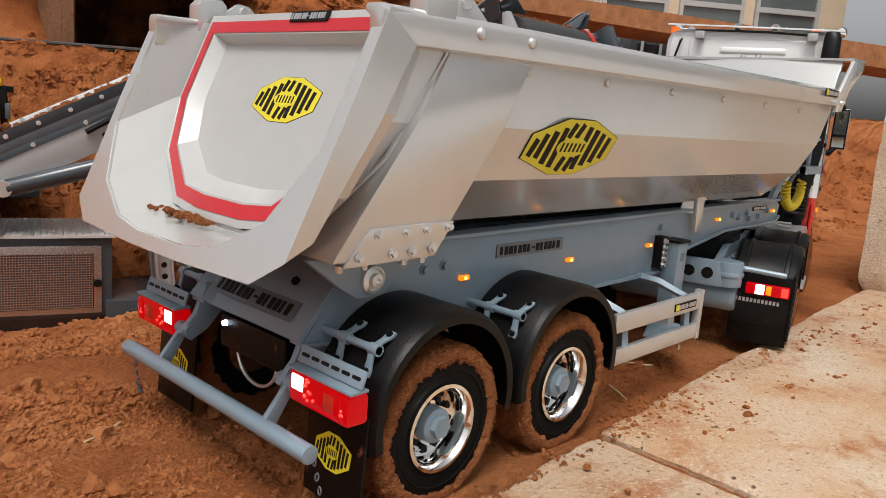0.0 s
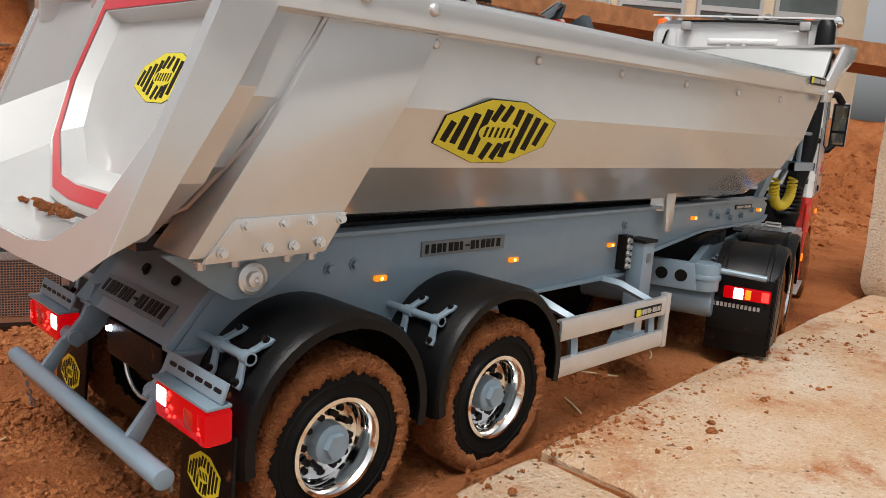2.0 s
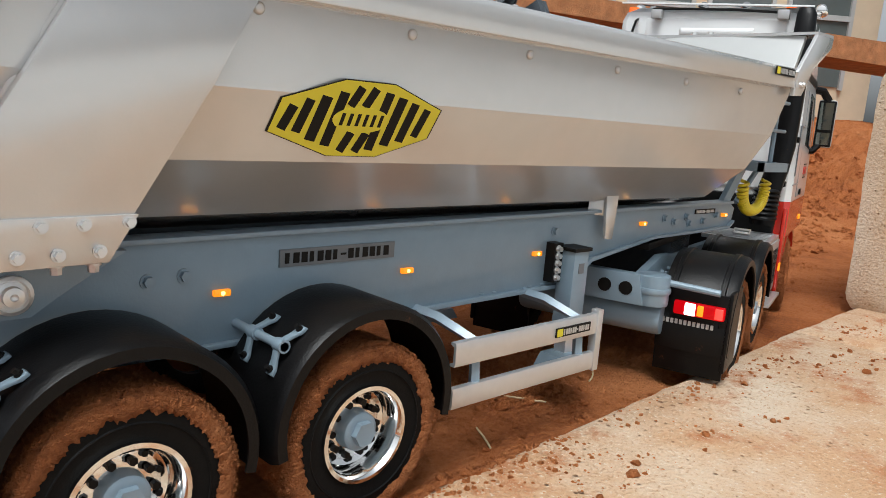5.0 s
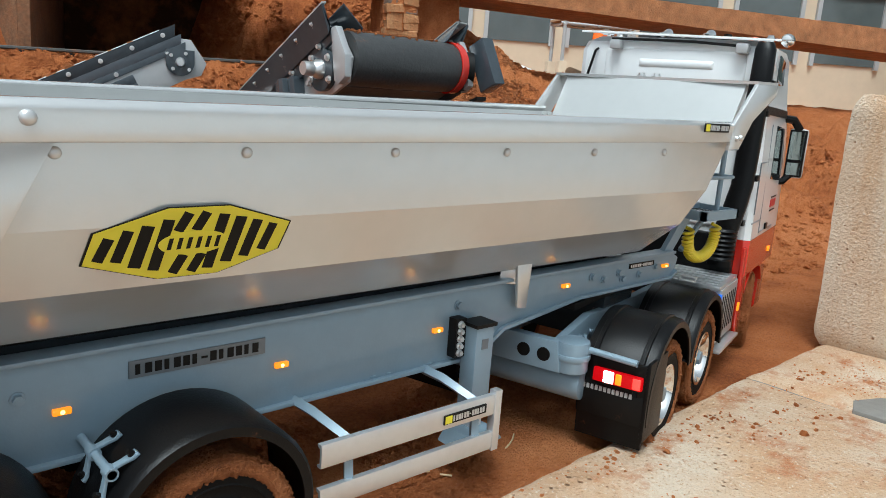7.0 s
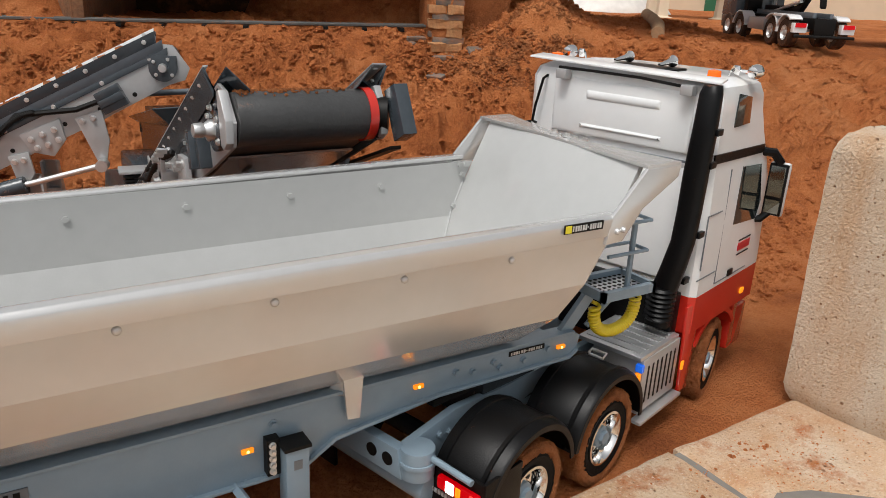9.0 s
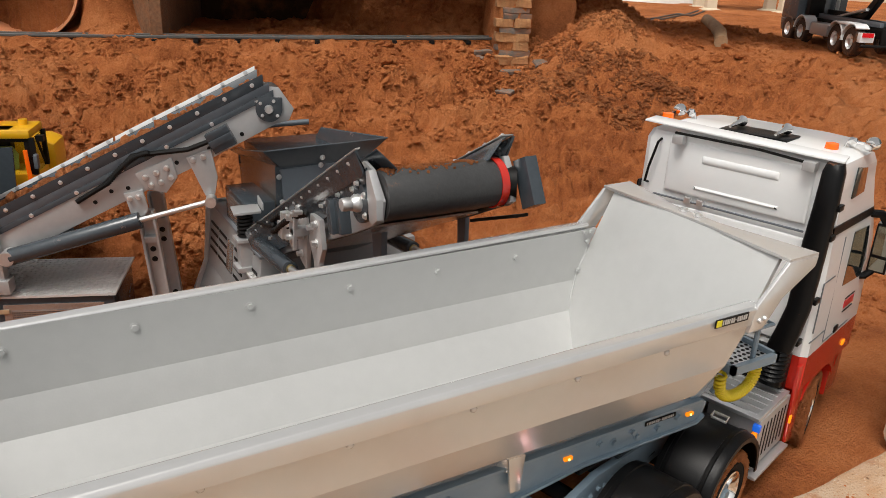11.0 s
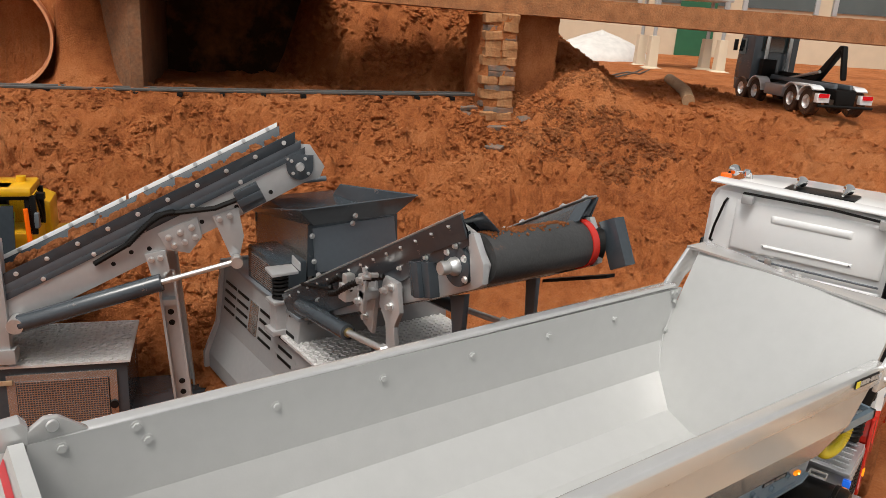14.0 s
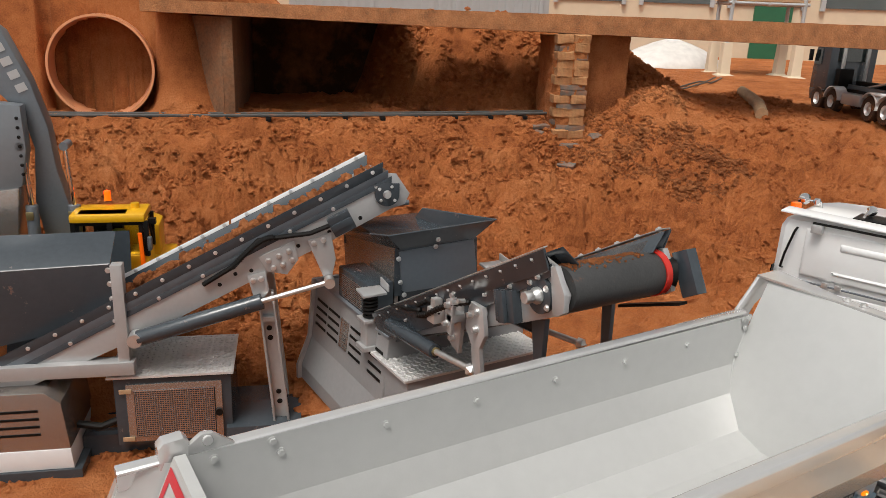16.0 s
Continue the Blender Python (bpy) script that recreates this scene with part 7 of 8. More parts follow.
for k in range(3):
    part("fitting", Shape().tube([(2.8, 2.5 + 0.11 * k, 2.02 - 0.055 * k), (2.72, 2.5 + 0.11 * k, 2.03 - 0.055 * k)], 0.024, 6), STEEL, vb)
for x in (2.9, 4.3):
    rm = part("ram", Shape().tube([(x, 4.22, 1.1), (x, 3.16, 1.2)], 0.085, 18), ANTHRACITE, crusher, "anthracite hydraulic ram", bevel=0.012)
    part("rod_gland", Shape().tube([(x, 3.18, 1.2), (x, 3.14, 1.204)], 0.05, 14), BRASS, rm, "brass gland")
    part("piston_rod", Shape().tube([(x, 3.18, 1.2), (x, 2.5, 1.29)], 0.034, 12), STEEL, rm, "bright piston rod")
    part("rod_eye", Shape().ball((x, 2.48, 1.29), 0.07, 1, 0), STEEL, rm)
part("hose", Shape().tube([(2.86, 4.1, 1.4), (2.86, 3.6, 1.52), (2.84, 3.2, 1.62), (2.84, 3.02, 1.7)], 0.018, 8), INK, crusher, "thin black hose")
st = Shape().slab([(4.2, 1.98, 2.0), (4.2, 2.12, 1.9), (4.2, 2.04, 0.9), (4.2, 1.96, 0.9)], (0.05, 0, 0))
part("far_strut", st, BOARD_GREY, crusher, "dark hanging strut", bevel=0.008)
part("near_strut", Shape().slab([(3.3, 1.9, 1.96), (3.3, 2.1, 1.88), (3.3, 1.97, 1.2), (3.3, 1.92, 1.2)], (0.06, 0, 0)), BOARD_GREY, crusher, "dark hanging strut", bevel=0.008)
part("cross_strut", Shape().box(2.9, 4.4, 2.62, 2.72, 0.3, 0.8), ANTHRACITE, crusher, bevel=0.01)
# end motor: a slanting box beyond the far bearing
em = Shape().slab([(4.24, 1.36, 2.64), (4.24, 1.2, 2.72), (4.24, 1.01, 2.36), (4.24, 1.17, 2.27)], (0.12, 0, 0))
part("end_motor", em, ANTHRACITE, crusher, "blue-grey end motor housing", bevel=0.008)
part("motor_neck", Shape().tube([(4.12, 1.42, 2.455), (4.27, 1.33, 2.46)], 0.14, 20), INK, crusher)
cn = Shape()
cpts = [(2.84, 2.5, 2.0), (2.8, 2.7, 1.92), (2.78, 2.95, 1.78), (2.78, 3.2, 1.62), (2.8, 3.35, 1.56), (2.82, 3.4, 1.66), (2.84, 3.25, 1.76), (2.84, 3.12, 1.76)]
cn.tube(cpts, 0.026, 8)
for i in range(len(cpts) - 1):
    a_, b_ = Vector(cpts[i]), Vector(cpts[i + 1])
    for k in range(max(2, int((b_ - a_).length / 0.05))):
        cn.ball(a_.lerp(b_, k / max(2, int((b_ - a_).length / 0.05))), 0.036, k, 0.02)
part("cable_conduit", cn, INK, crusher, "black ribbed cable conduit")
so = Shape()
rnd = random.Random(2)
for i in range(420):
    a, t = rnd.gauss(1.35, 0.28), dx0 + 0.03 + (dx1 - dx0 - 0.25) * rnd.random() ** 1.2
    so.ball((t, 1.42 + 0.205 * math.cos(a), 2.455 + 0.205 * math.sin(a)), rnd.uniform(0.006, 0.017), i, 0.3)
tagged(part("drum_soil", so, MUD, drum, "crumbs of red soil on the drum", smooth=60), kind="stuff")
for x in (3.2, 4.6):
    part("track", Shape().box(x - 0.2, x + 0.25, 4.4, 6.5, -1.5, -0.6), ANTHRACITE, crusher, "dark crawler track", bevel=0.1)

cb = Shape()
for k in range(4):
    cb.tube([(2.3 + 0.05 * k, 5.2, -0.62 + 0.04 * k), (2.45, 5.0 - 0.1 * k, -0.5 + 0.04 * k), (2.75, 4.9 - 0.06 * k, -0.42 + 0.04 * k), (3.0, 5.0, -0.45)], 0.035, 8)
tagged(part("cable_bundle", cb, INK), "black cables lying in loops on the soil", "cable")

# ---- excavator behind the feed conveyor ----
ez = ground_z(0.66, 8.75)
exc = thing("excavator", "yellow model excavator with a grey boom and a driver doll", "excavator", (0.66, 8.75, ez), -18)
part("crawler_track", Shape().box(-1.0, 0.9, -0.75, -0.4, -0.1, 0.3), ANTHRACITE, exc, "dark crawler track", bevel=0.12)
part("crawler_track", Shape().box(-1.0, 0.9, 0.4, 0.75, -0.1, 0.3), ANTHRACITE, exc, "dark crawler track", bevel=0.12)
part("upper_frame", Shape().box(-1.4, 0.75, -0.7, 0.7, 0.28, 0.62), MACHINE_YELLOW, exc, "yellow slewing frame", bevel=0.05)
part("cab_base", Shape().box(-0.5, 0.5, -0.68, -0.08, 0.6, 0.85), MACHINE_YELLOW, exc, "", bevel=0.02)
for x, y in ((-0.48, -0.66), (0.48, -0.66), (0.48, -0.1), (-0.48, -0.1), (0.0, -0.67)):
    part("cab_pillar", Shape().box(x - 0.035, x + 0.035, y - 0.03, y + 0.03, 0.84, 1.36), INK, exc, "black cab pillar", bevel=0.008)
part("cab_roof", Shape().box(-0.52, 0.48, -0.72, -0.04, 1.35, 1.47), MACHINE_YELLOW, exc, "yellow cab roof", bevel=0.04)
part("roof_window", Shape().box(-0.42, 0.22, -0.66, -0.4, 1.455, 1.47), FAR_GREY, exc, "pale roof window", bevel=0.006)
for a, b, c, d in ((-0.44, 0.44, -0.665, -0.655), (-0.44, 0.44, -0.115, -0.105), (0.475, 0.485, -0.63, -0.13)):
    pane = part("cab_pane", Shape().box(a, b, c, d, 0.86, 1.34), PANE, exc, "clear cab pane")
    pane.visible_shadow = False
part("window_frame", Shape().box(-0.46, -0.4, -0.675, -0.65, 0.82, 1.36).box(0.38, 0.44, -0.675, -0.65, 0.82, 1.36).box(-0.46, 0.44, -0.675, -0.65, 1.3, 1.36), INK, exc, "black window frame", bevel=0.006)
part("seat", Shape().box(-0.3, 0.1, -0.3, -0.12, 0.86, 1.3), INK, exc, "black driver's seat", bevel=0.03)
part("beacon", Shape().lathe([(0, 1.46), (0.05, 1.46), (0.045, 1.6), (0, 1.62)], (-0.1, -0.12, 0.08), "z", 16), lamp_material("lit_beacon", (0.9, 0.1, 0.01), (1.0, 0.07, 0.0), 1.6), exc, "lit orange beacon")
part("exhaust", Shape().tube([(0.3, -0.3, 1.46), (0.3, -0.3, 1.54)], 0.06, 14), MACHINE_YELLOW, exc)
part("driver_doll", Shape().lathe([(0, 0.86), (0.14, 0.86), (0.16, 1.05), (0.1, 1.16), (0, 1.18)], (0.05, -0.4, 0), "z", 16), FIGURE, exc, "plain bright green driver doll")
wp = Shape().tube([(0.5, -0.5, 1.3), (0.53, -0.35, 0.95)], 0.02, 6)
wp.box(0.5, 0.6, -0.56, -0.46, 1.28, 1.36)
part("wiper", wp, INK, exc)
part("mirror", Shape().box(0.5, 0.56, -0.8, -0.7, 0.95, 1.15), PLATE, exc, "grey mirror", bevel=0.02)
bo = Shape().slab([(-2.1, 0, 4.6), (-1.28, 0, 3.9), (-1.0, 0, 3.23), (-0.83, 0, 2.6), (-0.77, 0, 1.96), (-0.62, 0, 1.3), (-0.45, 0, 0.5), (-0.95, 0, 0.5), (-1.1, 0, 1.5), (-1.03, 0, 2.29), (-1.14, 0, 2.76), (-1.4, 0, 3.05), (-2.1, 0, 3.5)], (0, 0.32, 0))
boom = part("boom", bo, PLATE, exc, "dark grey boom with a row of pale bars", bevel=0.02)
for k in range(5):
    c_, d_ = Vector((-1.06 - 0.075 * k, -0.004, 3.16 + 0.175 * k)), Vector((-0.4, 0, 0.92)).normalized()
    n_ = Vector((0.92, 0, 0.4)).normalized()
    part("bar", Shape().slab([c_ + n_ * 0.02 - d_ * 0.06, c_ + n_ * -0.12 - d_ * 0.06, c_ + n_ * -0.12 + d_ * 0.05, c_ + n_ * 0.02 + d_ * 0.05], (0, -0.006, 0)), GREY_PART, boom)
ap = Shape().slab([(-1.07, -0.3, 2.92), (-1.06, -0.3, 2.3), (-1.16, -0.3, 1.8), (-1.6, -0.3, 1.63), (-2.6, -0.3, 1.6), (-2.6, -0.3, 3.0), (-1.4, -0.3, 2.96)], (0, 0.26, 0))
arm = part("arm_plate", ap, GREY_BOARD, exc, "grey arm and bucket plate", bevel=0.02)
rivets(arm, "bolt", [(-1.13, -0.3, 2.75 - 0.13 * k) for k in range(7)], (0, -1, 0), INK, 0.018, 0.02)
part("bucket", Shape().slab([(-1.2, -0.34, 1.78), (-2.6, -0.34, 1.62), (-2.6, -0.34, 0.9), (-1.3, -0.34, 0.9)], (0, 0.5, 0)), BRONZE, exc, "dark bronze bucket", bevel=0.03)
for x in (-0.56, -1.12):
    ra = part("boom_ram", Shape().tube([(x, -0.2, 0.3), (x + 0.02, -0.2, 1.5)], 0.085, 16), PLATE, exc, "grey boom ram", bevel=0.01)
    part("ram_rod", Shape().tube([(x + 0.02, -0.2, 1.5), (x - 0.02, -0.2, 2.34)], 0.036, 12), CHROME, ra, "chrome ram rod")
    part("ram_eye", Shape().tube([(x - 0.02, -0.3, 2.36), (x - 0.02, 0.0, 2.36)], 0.06, 14), PLATE, ra)
    part("fitting", Shape().box(x - 0.05, x + 0.05, -0.3, -0.26, 1.3, 1.42), BRASS, ra, "", bevel=0.01)
part("hand_rail", Shape().tube([(-1.7, -0.66, 0.62), (-1.72, -0.66, 0.8), (-1.66, -0.66, 0.84), (-1.5, -0.66, 0.82), (-1.48, -0.66, 0.62)], 0.03, 8), BEACON, exc, "orange hand rail")
part("hand_rail", Shape().tube([(0.42, -0.72, 0.62), (0.4, -0.74, 1.2)], 0.03, 8), BEACON, exc, "orange hand rail")
part("engine_cover", Shape().slab([(-0.3, 0.1, 0.6), (0.55, 0.1, 0.6), (0.55, 0.1, 1.08), (0.4, 0.1, 1.15), (-0.3, 0.1, 1.15)], (0, 0.6, 0)), MACHINE_YELLOW, exc, "yellow engine cover", bevel=0.03)

# ---- the bank: rails, bridge deck, abutment, pier, pipe ----
EU, EV = Vector((0.931, -0.365, 0)), Vector((0.365, 0.931, 0))


def on_bank(u, v, z):
    p = EU * u + EV * v
    return (p.x, p.y, z)


track = thing("toy_railway", "narrow steel toy rails on short dark sleepers", "railway", kind="")
for dv in (-0.16, 0.16):
    pts = [on_bank(u, 13.25 + dv + 0.008 * (u + 1) ** 2, 2.47 + 0.018 * u) for u in np.linspace(-6.5, 5.6, 30)]
    part("rail", Shape().tube(pts, 0.032, 6), RAIL, track, "dull grey rail")
    pts = [(x, 0.538 * (x - 12.6) + 11.4 + dv, soil_z(x, 0.538 * (x - 12.6) + 11.4) + 0.07) for x in np.linspace(12.6, 24.5, 16)]
    part("rail", Shape().tube(pts, 0.032, 6), RAIL, track, "dull grey rail")
sl = mesh_of("sleeper", Shape().box(-0.05, 0.05, -0.24, 0.24, -0.06, 0.02), INK, 0.01)
for k in range(15):
    u = -6.2 + k * 0.8
    p = on_bank(u, 13.25 + 0.008 * (u + 1) ** 2, 2.41 + 0.018 * u)
    o = new("sleeper", sl)
    o.parent = track
    o.matrix_basis = shift(*p) @ Matrix.Rotation(radians(-21), 4, "Z")

m = axes(on_bank(0, 0, 0), EU, EV)
dk = axes(on_bank(0, 0, 4.41), EU + Vector((0, 0, -0.0145)), EV)
deck = thing("bridge_deck", "long brown chipboard bridge deck on a brick pier", "bridge")
part("deck_board", Shape().box(-3.0, 2.7, 13.27, 21.5, 0.0, 0.24, dk), BOARD, deck, "brown chipboard deck", bevel=0.02)
part("deck_board", Shape().box(2.73, 26.0, 13.27, 15.3, 0.0, 0.3, dk), BOARD, deck, "narrow brown chipboard deck", bevel=0.02)
edge = Shape()
rows = []
for k in range(117):
    u = -3.0 + 29.0 * k / 116
    e = 0.012 * noise.noise(Vector((u * 3.0, 0, 0)))
    t = 0.22 + 0.0185 * (u + 3.0)
    rows.append([tuple(dk @ Vector((u, v, z))) for v, z in ((13.1 + e, 0.0 + e), (13.26, -0.01), (13.26, t), (13.1 - e, t + e))])
edge.loft(rows)
part("edge_beam", edge, BOARD, deck, "rough chipboard edge", smooth=40)
abut = thing("bridge_abutment", "brown board abutment wall with a dark shade panel under the bridge", "abutment")
# both walls carry the shade of the deck in their dark board colour
part("side_wall", Shape().box(-1.5, -1.28, 13.35, 21.4, 1.8, 4.4, m), SHADED_STAINED_BOARD, abut, "soil-stained board side wall, darkened for the deck's shade", bevel=0.02)
# added panel: its dark colour makes the shade at the back of the opening
part("shade_panel", Shape().box(-1.26, 3.3, 18.6, 18.7, 2.2, 4.38, m), SHADE_PANEL, abut, "added dark panel standing in for the shade at the back")
ab = Shape().slab([m @ Vector((-1.5, 13.35, 1.8)), m @ Vector((-2.8, 14.8, 2.4)), m @ Vector((-2.8, 14.8, 4.4)), m @ Vector((-1.5, 13.35, 4.4))], EV * 0.2)
part("wing_wall", ab, SHADED_STAINED_BOARD, abut, "brown board wing wall, darkened for the deck's shade", bevel=0.02)
pipe = Shape()
pc = Vector(on_bank(-3.98, 13.75, 3.3))
rr = []
for r, dv in ((0.0, 1.35), (0.5, 1.3), (0.85, 1.1), (1.0, 0.7), (1.01, 0.0), (1.06, 0.0), (1.06, 1.4)):
    rr.append([pc + EV * dv * 0.985 + EU * (r * math.cos(a) - dv * 0.15) + Vector((0, 0, r * math.sin(a))) for a in [2 * math.pi * k / 48 for k in range(48)]])
pipe.loft(rr, True, False)
tagged(part("drain_pipe", pipe, PIPE, smooth=60), "large orange plastic pipe set in the soil bank", "pipe")

pier = thing("bridge_pier", "crumbling pier of sand bricks and dark slates", "pier", on_bank(5.52, 13.05, 1.8), -21.4)
core = Shape()
rr = []
for k in range(25):
    z = -0.3 + 2.85 * k / 24
    w = 1.0 + 0.3 * max(0.0, 1 - k / 7) ** 2
    ring = []
    for i in range(48):
        a = 2 * math.pi * i / 48
        ca, sa = math.cos(a), math.sin(a)
        r = 1.0 / max(abs(ca), abs(sa)) * 0.86
        n_ = 0.07 * noise.noise(Vector((ca * 3, sa * 3, z * 2.5))) + 0.04 * noise.noise(Vector((ca * 8, sa * 8, z * 7)))
        ring.append((1.25 + (0.68 * w * r + n_) * ca, 1.2 + (0.92 * r + n_) * sa, z))
    rr.append(ring)
core.loft(rr)
part("core", core, MUD, pier, "earth core of the pier", smooth=60)
rnd = random.Random(6)


def rough_brick(name, lx, ly, lz, mat, seed):
    """A chipped, uneven block."""
    r_ = random.Random(seed)
    b_ = Shape().loft([[(x * (1 - k), y * (1 - k), z) for x, y in ((-lx, -ly), (-lx * 0.3, -ly * 1.06), (lx * 0.4, -ly), (lx, -ly * 0.9), (lx, ly), (-lx, ly))] for z, k in ((0, 0.05), (lz * 0.15, 0), (lz * 0.85, 0), (lz, 0.05))])
    b_.v = [(x + r_.uniform(-1, 1) * lz * 0.08, y + r_.uniform(-1, 1) * lz * 0.1, z + r_.uniform(-1, 1) * lz * 0.06) for x, y, z in b_.v]
    return mesh_of(name, b_, mat, smooth=25)


sands = [rough_brick("brick", rnd.uniform(0.17, 0.2), 0.16, rnd.uniform(0.17, 0.2), BRICK, k) for k in range(7)]
slates = [rough_brick("brick", rnd.uniform(0.2, 0.26), 0.15, rnd.uniform(0.1, 0.14), SLATE, 20 + k) for k in range(4)]
z, row = -0.06, 0
while z < 2.42:
    dark = row in (3, 6, 8, 9)
    if dark:
        o = new("brick", slates[row % 4])
        o.parent = pier
        o.matrix_basis = shift(0.36 + rnd.uniform(-0.05, 0.05), -0.03, z) @ Matrix.Rotation(rnd.uniform(-0.05, 0.05), 4, "Z") @ Matrix.Diagonal((1.35, 1, 1, 1))
        h = 0.118
    else:
        for k in range(2):
            one = (row + k) % 5 == 4
            o = new("brick", slates[k] if one else sands[rnd.randrange(7)])
            o.parent = pier
            o.matrix_basis = shift(0.16 + k * 0.36 + rnd.uniform(-0.02, 0.02), -0.02 + rnd.uniform(-0.03, 0.03), z) @ Matrix.Rotation(rnd.uniform(-0.09, 0.09), 4, "Z") @ Matrix.Rotation(rnd.uniform(-0.06, 0.06), 4, "Y") @ Matrix.Diagonal((0.75 if one else 1.0, 1, 1, 1))
        h = rnd.choice((0.165, 0.175, 0.18))
    for k in range(4):
        o = new("brick", slates[k] if (row + 2 * k) % 7 == 0 else sands[rnd.randrange(7)])
        o.parent = pier
        o.matrix_basis = shift(0.54 + rnd.uniform(-0.03, 0.02), 0.2 + k * 0.36, z) @ Matrix.Rotation(1.57 + rnd.uniform(-0.06, 0.06), 4, "Z")
    z += h
    row += 1
grout = Shape()
rr = []
for k in range(33):
    z = -0.2 + 2.66 * k / 32
    ring = []
    for i in range(40):
        a = 2 * math.pi * (i + 0.5) / 40
        ca, sa = math.cos(a), math.sin(a)
        r = 1.0 / max(abs(ca), abs(sa))
        n_ = 0.04 * noise.noise(Vector((ca * 4, sa * 4, z * 3.5))) + 0.03 * noise.noise(Vector((ca * 11, sa * 11, z * 9)))
        ring.append((0.35 + (0.345 * r + n_) * ca, 0.6 + (0.76 * r + n_) * sa, z))
    rr.append(ring)
grout.loft(rr)
part("grout", grout, CRUMB, pier, "mud mortar between the bricks", smooth=60)
for u, v, t, tilt in ((5.2, 12.85, 0.1, 0.1), (5.1, 12.6, 1.4, 0.9), (6.5, 12.75, 0.1, 0.7), (5.7, 12.3, -0.3, 0.1), (5.42, 11.65, -1.15, 0.35)):
    p = on_bank(u, v, 0)
    o = new("slate", slates[0])
    o.matrix_basis = shift(p[0], p[1], soil_z(p[0], p[1]) + 0.02) @ Matrix.Rotation(t, 4, "Z") @ Matrix.Rotation(tilt, 4, "X") @ Matrix.Diagonal((1.05, 0.55, 0.6, 1))
    tagged(o, "dark slate brick lying loose on the soil bank", "brick", group="loose slates")

pts = [(x, y, soil_z(x, y) + 0.1) for x, y in ((16.5, 10.4), (16.2, 9.86), (15.8, 9.3), (15.2, 8.72))]
s = Shape().tube(pts, [0.13, 0.14, 0.15, 0.15], 14)
tagged(part("log", s, WOOD, smooth=60), "short bent pale log lying on the soil", "log")

# ---- far vehicles on the terrace ----
far_truck = thing("hook_lift_truck", "dark grey four-axle hook-lift truck with white guards", "truck", (18.75, 8.0, ground_z(18.75, 8.0) - 0.02), 59.6)
far_truck.scale = (0.77, 0.77, 0.77)
fcab = part("cab", Shape().loft([[(2.0, -0.82, z), (3.1 - k, -0.86, z), (3.25 - k, -0.6, z), (3.25 - k, 0.6, z), (3.1 - k, 0.86, z), (2.0, 0.82, z)] for z, k in ((0.75, 0.0), (1.5, 0.02), (2.2, 0.14), (2.5, 0.22))]), ANTHRACITE, far_truck, "dark grey cab", bevel=0.04)
part("rear_window", Shape().box(1.975, 2.0, -0.55, 0.55, 1.75, 2.25), GLASS, fcab, "dark rear window")
for sgn in (-1, 1):
    part("side_window", Shape().slab([(2.5, sgn * 0.86, 1.6), (3.0, sgn * 0.875, 1.6), (2.94, sgn * 0.86, 2.15), (2.5, sgn * 0.86, 2.15)], (0, sgn * 0.012, 0)), GLASS, fcab, "dark side window")
    part("cab_step", Shape().slab([(2.05, sgn * 0.6, 0.75), (3.1, sgn * 0.6, 0.75), (3.0, sgn * 0.6, 0.35), (2.85, sgn * 0.6, 0.35), (2.7, sgn * 0.6, 0.68), (2.2, sgn * 0.6, 0.68)], (0, sgn * 0.26, 0)), ANTHRACITE, fcab, "", bevel=0.02)
    part("mirror", Shape().box(3.02, 3.1, sgn * 1.0 - 0.07, sgn * 1.0 + 0.07, 1.7, 2.1), INK, fcab, "black wing mirror", bevel=0.02)
for y in (-0.42, 0.42):
    part("exhaust_stack", Shape().tube([(1.82, y, 0.9), (1.82, y, 2.5)], 0.06, 12), FAR_GREY, far_truck, "pale upright pipe")
part("air_filter", Shape().box(1.6, 1.9, 0.1, 0.6, 0.9, 1.5), INK, far_truck, "black box behind the cab", bevel=0.03)
part("lift_frame", Shape().box(-2.4, 1.5, -0.3, -0.2, 0.86, 1.0).box(-2.4, 1.5, 0.2, 0.3, 0.86, 1.0), PLATE, far_truck, "grey lift frame", bevel=0.01)
part("frame", Shape().box(-2.6, 2.6, -0.32, 0.32, 0.55, 0.85), INK, far_truck, "black chassis", bevel=0.02)
hk = Shape().slab([(1.4, -0.09, 1.0), (-1.0, -0.09, 1.0), (-2.0, -0.09, 2.0), (-2.06, -0.09, 2.12), (-1.9, -0.09, 2.14), (-0.8, -0.09, 1.16), (1.4, -0.09, 1.14)], (0, 0.18, 0))
hk.slab([(-2.08, -0.08, 2.13), (-1.94, -0.08, 2.15), (-2.22, -0.08, 1.15), (-2.3, -0.08, 1.12), (-2.32, -0.08, 1.2)], (0, 0.16, 0))
part("hook_arm", hk, INK, far_truck, "black hook-lift arm", bevel=0.02)
part("ram", Shape().tube([(0.6, 0.14, 0.95), (-1.2, 0.14, 1.3)], 0.05, 10), STEEL, far_truck, "steel lift ram")
wm = mesh_of("wheel", Shape().lathe([(0.22, -0.15), (0.38, -0.15), (0.42, -0.1), (0.42, 0.1), (0.38, 0.15), (0.22, 0.15)], (0, 0, 0), "y", 32, True), MUDDY_TYRE)
rmm = mesh_of("rim", Shape().lathe([(0, -0.13), (0.08, -0.13), (0.1, -0.06), (0.18, -0.05), (0.21, -0.14), (0.235, -0.15), (0.235, 0.1), (0, 0.1)], (0, 0, 0), "y", 24), STEEL)
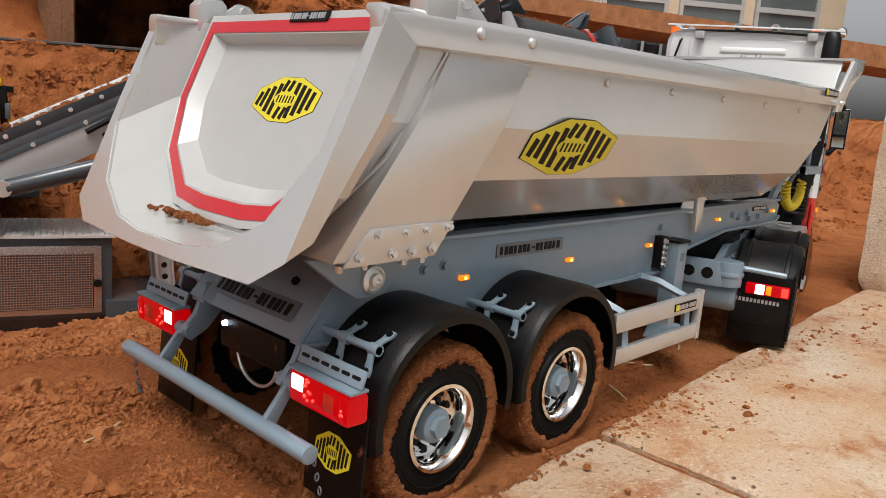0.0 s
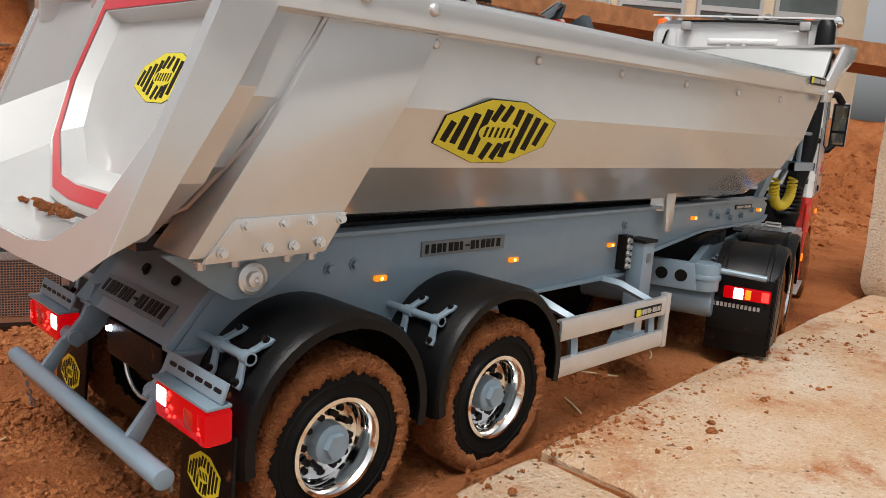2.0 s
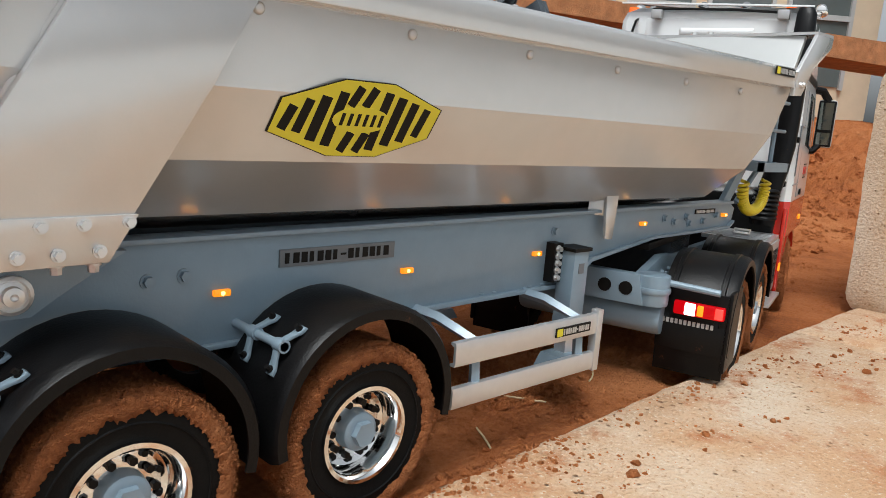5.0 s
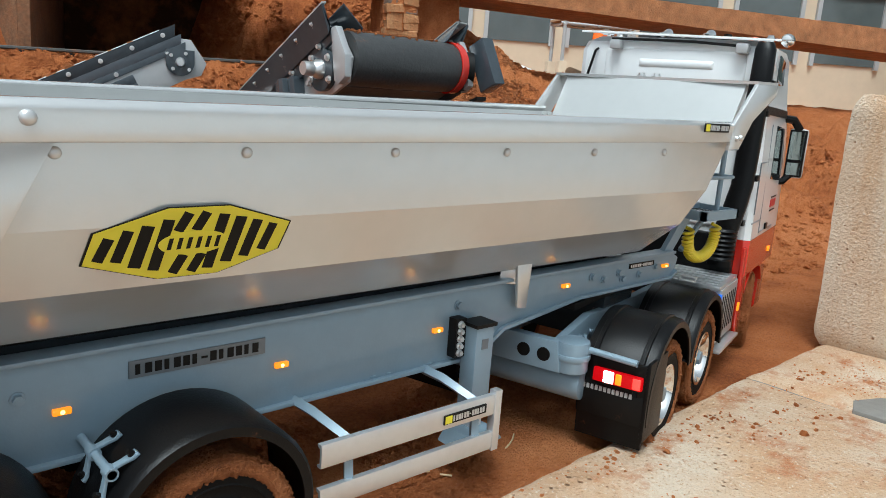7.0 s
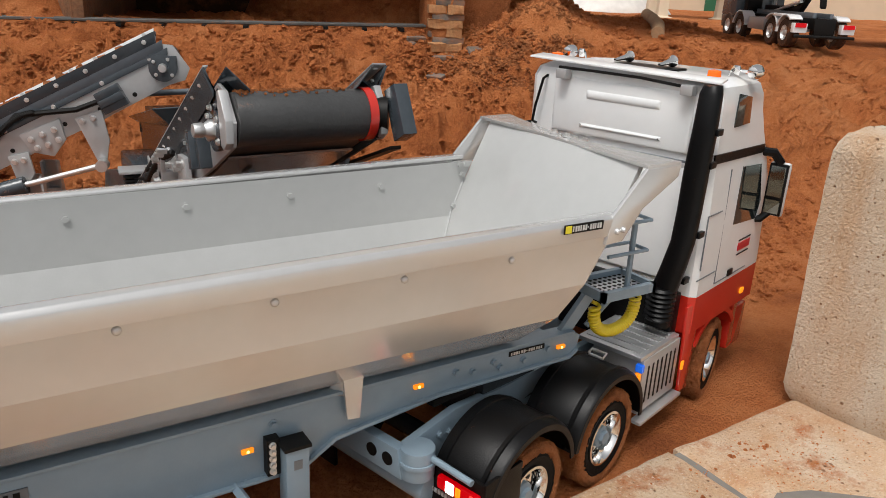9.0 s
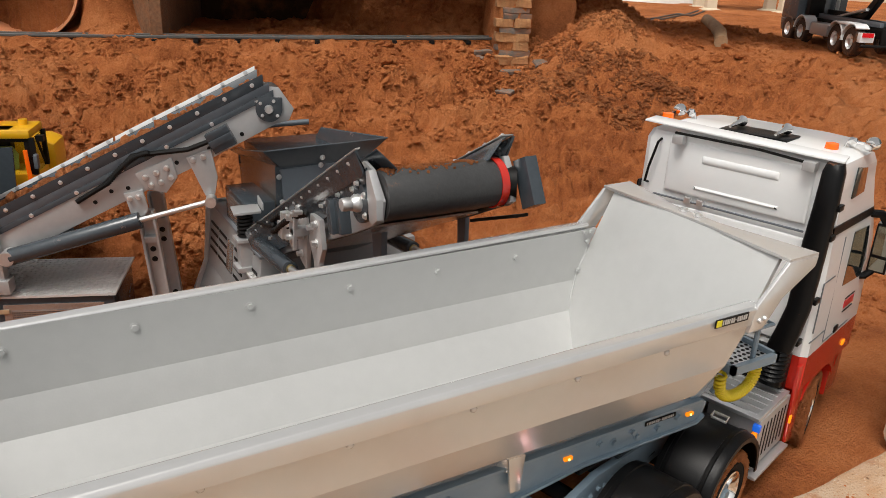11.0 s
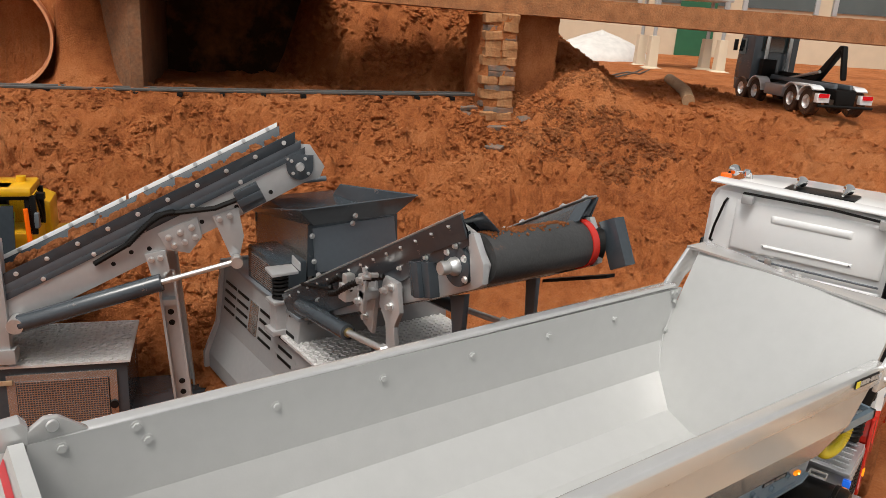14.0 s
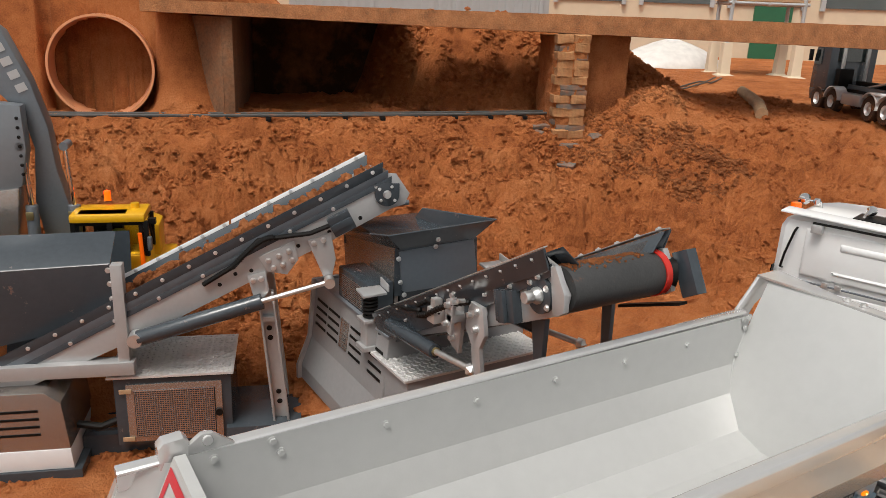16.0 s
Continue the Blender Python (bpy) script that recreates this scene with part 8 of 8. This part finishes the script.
for sgn in (-1, 1):
    for cx in (2.42, 1.4, -1.0, -1.95):
        w_ = new("wheel", wm)
        w_.parent = far_truck
        w_.matrix_basis = shift(cx, sgn * 0.72, 0.42) @ Matrix.Rotation(0 if sgn < 0 else math.pi, 4, "Z")
        r_ = new("rim", rmm)
        r_.parent = w_
    for cx, a0, a1 in ((1.4, 10, 172), (-1.0, 40, 180), (-1.95, 0, 130)):
        rr = [[(cx + r * math.cos(radians(a)), sgn * y, 0.42 + r * math.sin(radians(a))) for y, r in ((0.52, 0.48), (0.9, 0.48), (0.9, 0.52), (0.52, 0.52))] for a in np.linspace(a0, a1, 12)]
        part("mudguard", Shape().loft(rr), WHITE, far_truck, "white mudguard", smooth=50)
    part("guard_top", Shape().box(-1.75, -1.2, min(sgn * 0.52, sgn * 0.9), max(sgn * 0.52, sgn * 0.9), 0.86, 0.94), WHITE, far_truck, "white guard top", bevel=0.01)
    part("side_tank", Shape().box(-0.4, 0.8, min(sgn * 0.45, sgn * 0.84), max(sgn * 0.45, sgn * 0.84), 0.4, 0.78), GREY_PART, far_truck, "grey side tank", bevel=0.05)
    part("lamp_carrier", Shape().box(-2.6, -2.42, min(sgn * 0.5, sgn * 0.9), max(sgn * 0.5, sgn * 0.9), 0.45, 0.72), WHITE, far_truck, "white lamp carrier", bevel=0.02)
    part("tail_lamp", Shape().box(-2.64, -2.58, min(sgn * 0.55, sgn * 0.86), max(sgn * 0.55, sgn * 0.86), 0.6, 0.72), RED_LENS, far_truck, "red tail lamp")
part("coupling", Shape().box(-2.62, -2.5, -0.3, 0.3, 0.4, 0.85), INK, far_truck, "black coupling plate", bevel=0.03)
part("rear_bumper", Shape().tube([(-2.66, -0.88, 0.36), (-2.66, 0.88, 0.36)], 0.045, 10), INK, far_truck, "black under-run bar")

# ---- yard edge: buildings and scaffold far behind ----
hall = thing("green_hall", "dark green corrugated hall wall with a pale base", "building", (61, 1.5, 2.0), -62)
s = Shape()
for k in range(63):
    x = -11 + k * 0.7
    s.box(x, x + 0.45, -0.12, 0.0, 1.4, 30)
part("sheet_wall", Shape().box(-11, 33, 0, 1.0, 1.4, 30), GREEN, hall, "dark green sheet wall")
part("sheet_ribs", s, GREEN, hall)
part("plinth", Shape().box(-11, 33, -0.3, 1.0, -0.5, 1.4), FAR_GREY, hall, "pale base wall")
bld = thing("beige_building", "beige rendered building with wide windows and pale posts", "building", (41, 37.5, 2.0), -42)
part("wall", Shape().box(-45, 30, 0, 2, -0.5, 24), BEIGE, bld, "beige rendered wall")
for k in range(12):
    wn_ = part("window", Shape().box(-43 + k * 6, -38.5 + k * 6, -0.12, 0.1, 4.0, 14.0), DARK_GLASS, bld, "wide dark window")
    part("window_frame", Shape().box(-43.3 + k * 6, -43 + k * 6, -0.3, 0.1, 3.8, 14.2).box(-38.5 + k * 6, -38.2 + k * 6, -0.3, 0.1, 3.8, 14.2).box(-43 + k * 6, -38.5 + k * 6, -0.3, 0.1, 8.8, 9.2), FAR_GREY, wn_)
part("fascia", Shape().box(-45, 30, -0.6, 0, 15, 17), FAR_GREY, bld, "pale fascia band")
part("green_door", Shape().box(6.5, 9.0, -0.2, 0, -0.5, 4.2), GREEN_DOOR, bld, "green sheet door")
scaf = thing("scaffold_tower", "pale steel scaffold tower on concrete feet", "scaffold", (29.6, 20.2, 2.4), -30)
for x in (-1.6, 1.6):
    for y in (-0.8, 0.8):
        part("foot", Shape().loft([[(x + a * k, y + b * k, z) for a, b in ((-1, -1), (1, -1), (1, 1), (-1, 1))] for z, k in ((-0.3, 0.4), (0.1, 0.4), (0.16, 0.22), (1.5, 0.19))]), BEIGE, scaf, "tapered pale concrete foot", bevel=0.03)
        part("standard", Shape().tube([(x, y, 1.4), (x, y, 9.0)], 0.09, 8), FAR_GREY, scaf)
for z in (3.2, 5.0, 7.0):
    led = Shape()
    for y in (-0.8, 0.8):
        led.tube([(-1.8, y, z), (1.8, y, z)], 0.07, 8)
    for x in (-1.6, 0, 1.6):
        led.tube([(x, -0.9, z), (x, 0.9, z)], 0.07, 8)
    led.tube([(-1.6, -0.8, z), (0, -0.8, z + 1.6)], 0.05, 6)
    part("ledger", led, FAR_GREY, scaf)
    part("platform", Shape().box(-1.8, 1.8, -0.8, 0.8, z + 0.1, z + 0.2), WOOD, scaf, "wooden platform")
pil = Shape()
rr = []
for k in range(7):
    t = k / 6
    rr.append([(30.5 + (3.4 * (1 - t**2.2)) * math.cos(a) * (1 + 0.12 * noise.noise(Vector((math.cos(a) * 2, math.sin(a) * 2, t)))), 26.0 + 2.4 * (1 - t**2.2) * math.sin(a), 2.2 + 1.7 * t * (1 + 0.1 * noise.noise(Vector((math.cos(a) * 3, math.sin(a) * 3, 5))))) for a in [2 * math.pi * i / 30 for i in range(30)]])
pil.loft(rr)
tagged(part("sheeted_mound", pil, WHITE_SHEET, smooth=70), "heap covered with crumpled white sheeting", "heap")
cont = thing("grey_container", "pale grey steel container with a white front", "container", (16.0, 26.0, 2.4), -25)
part("body", Shape().box(-6, 5, 0, 3, -0.2, 5.4), FAR_GREY, cont, "pale grey steel box", bevel=0.05)
rbs = Shape()
for k in range(30):
    rbs.box(-5.9 + k * 0.36, -5.72 + k * 0.36, -0.06, 0, 0.1, 5.2)
part("ribs", rbs, FAR_GREY, cont)
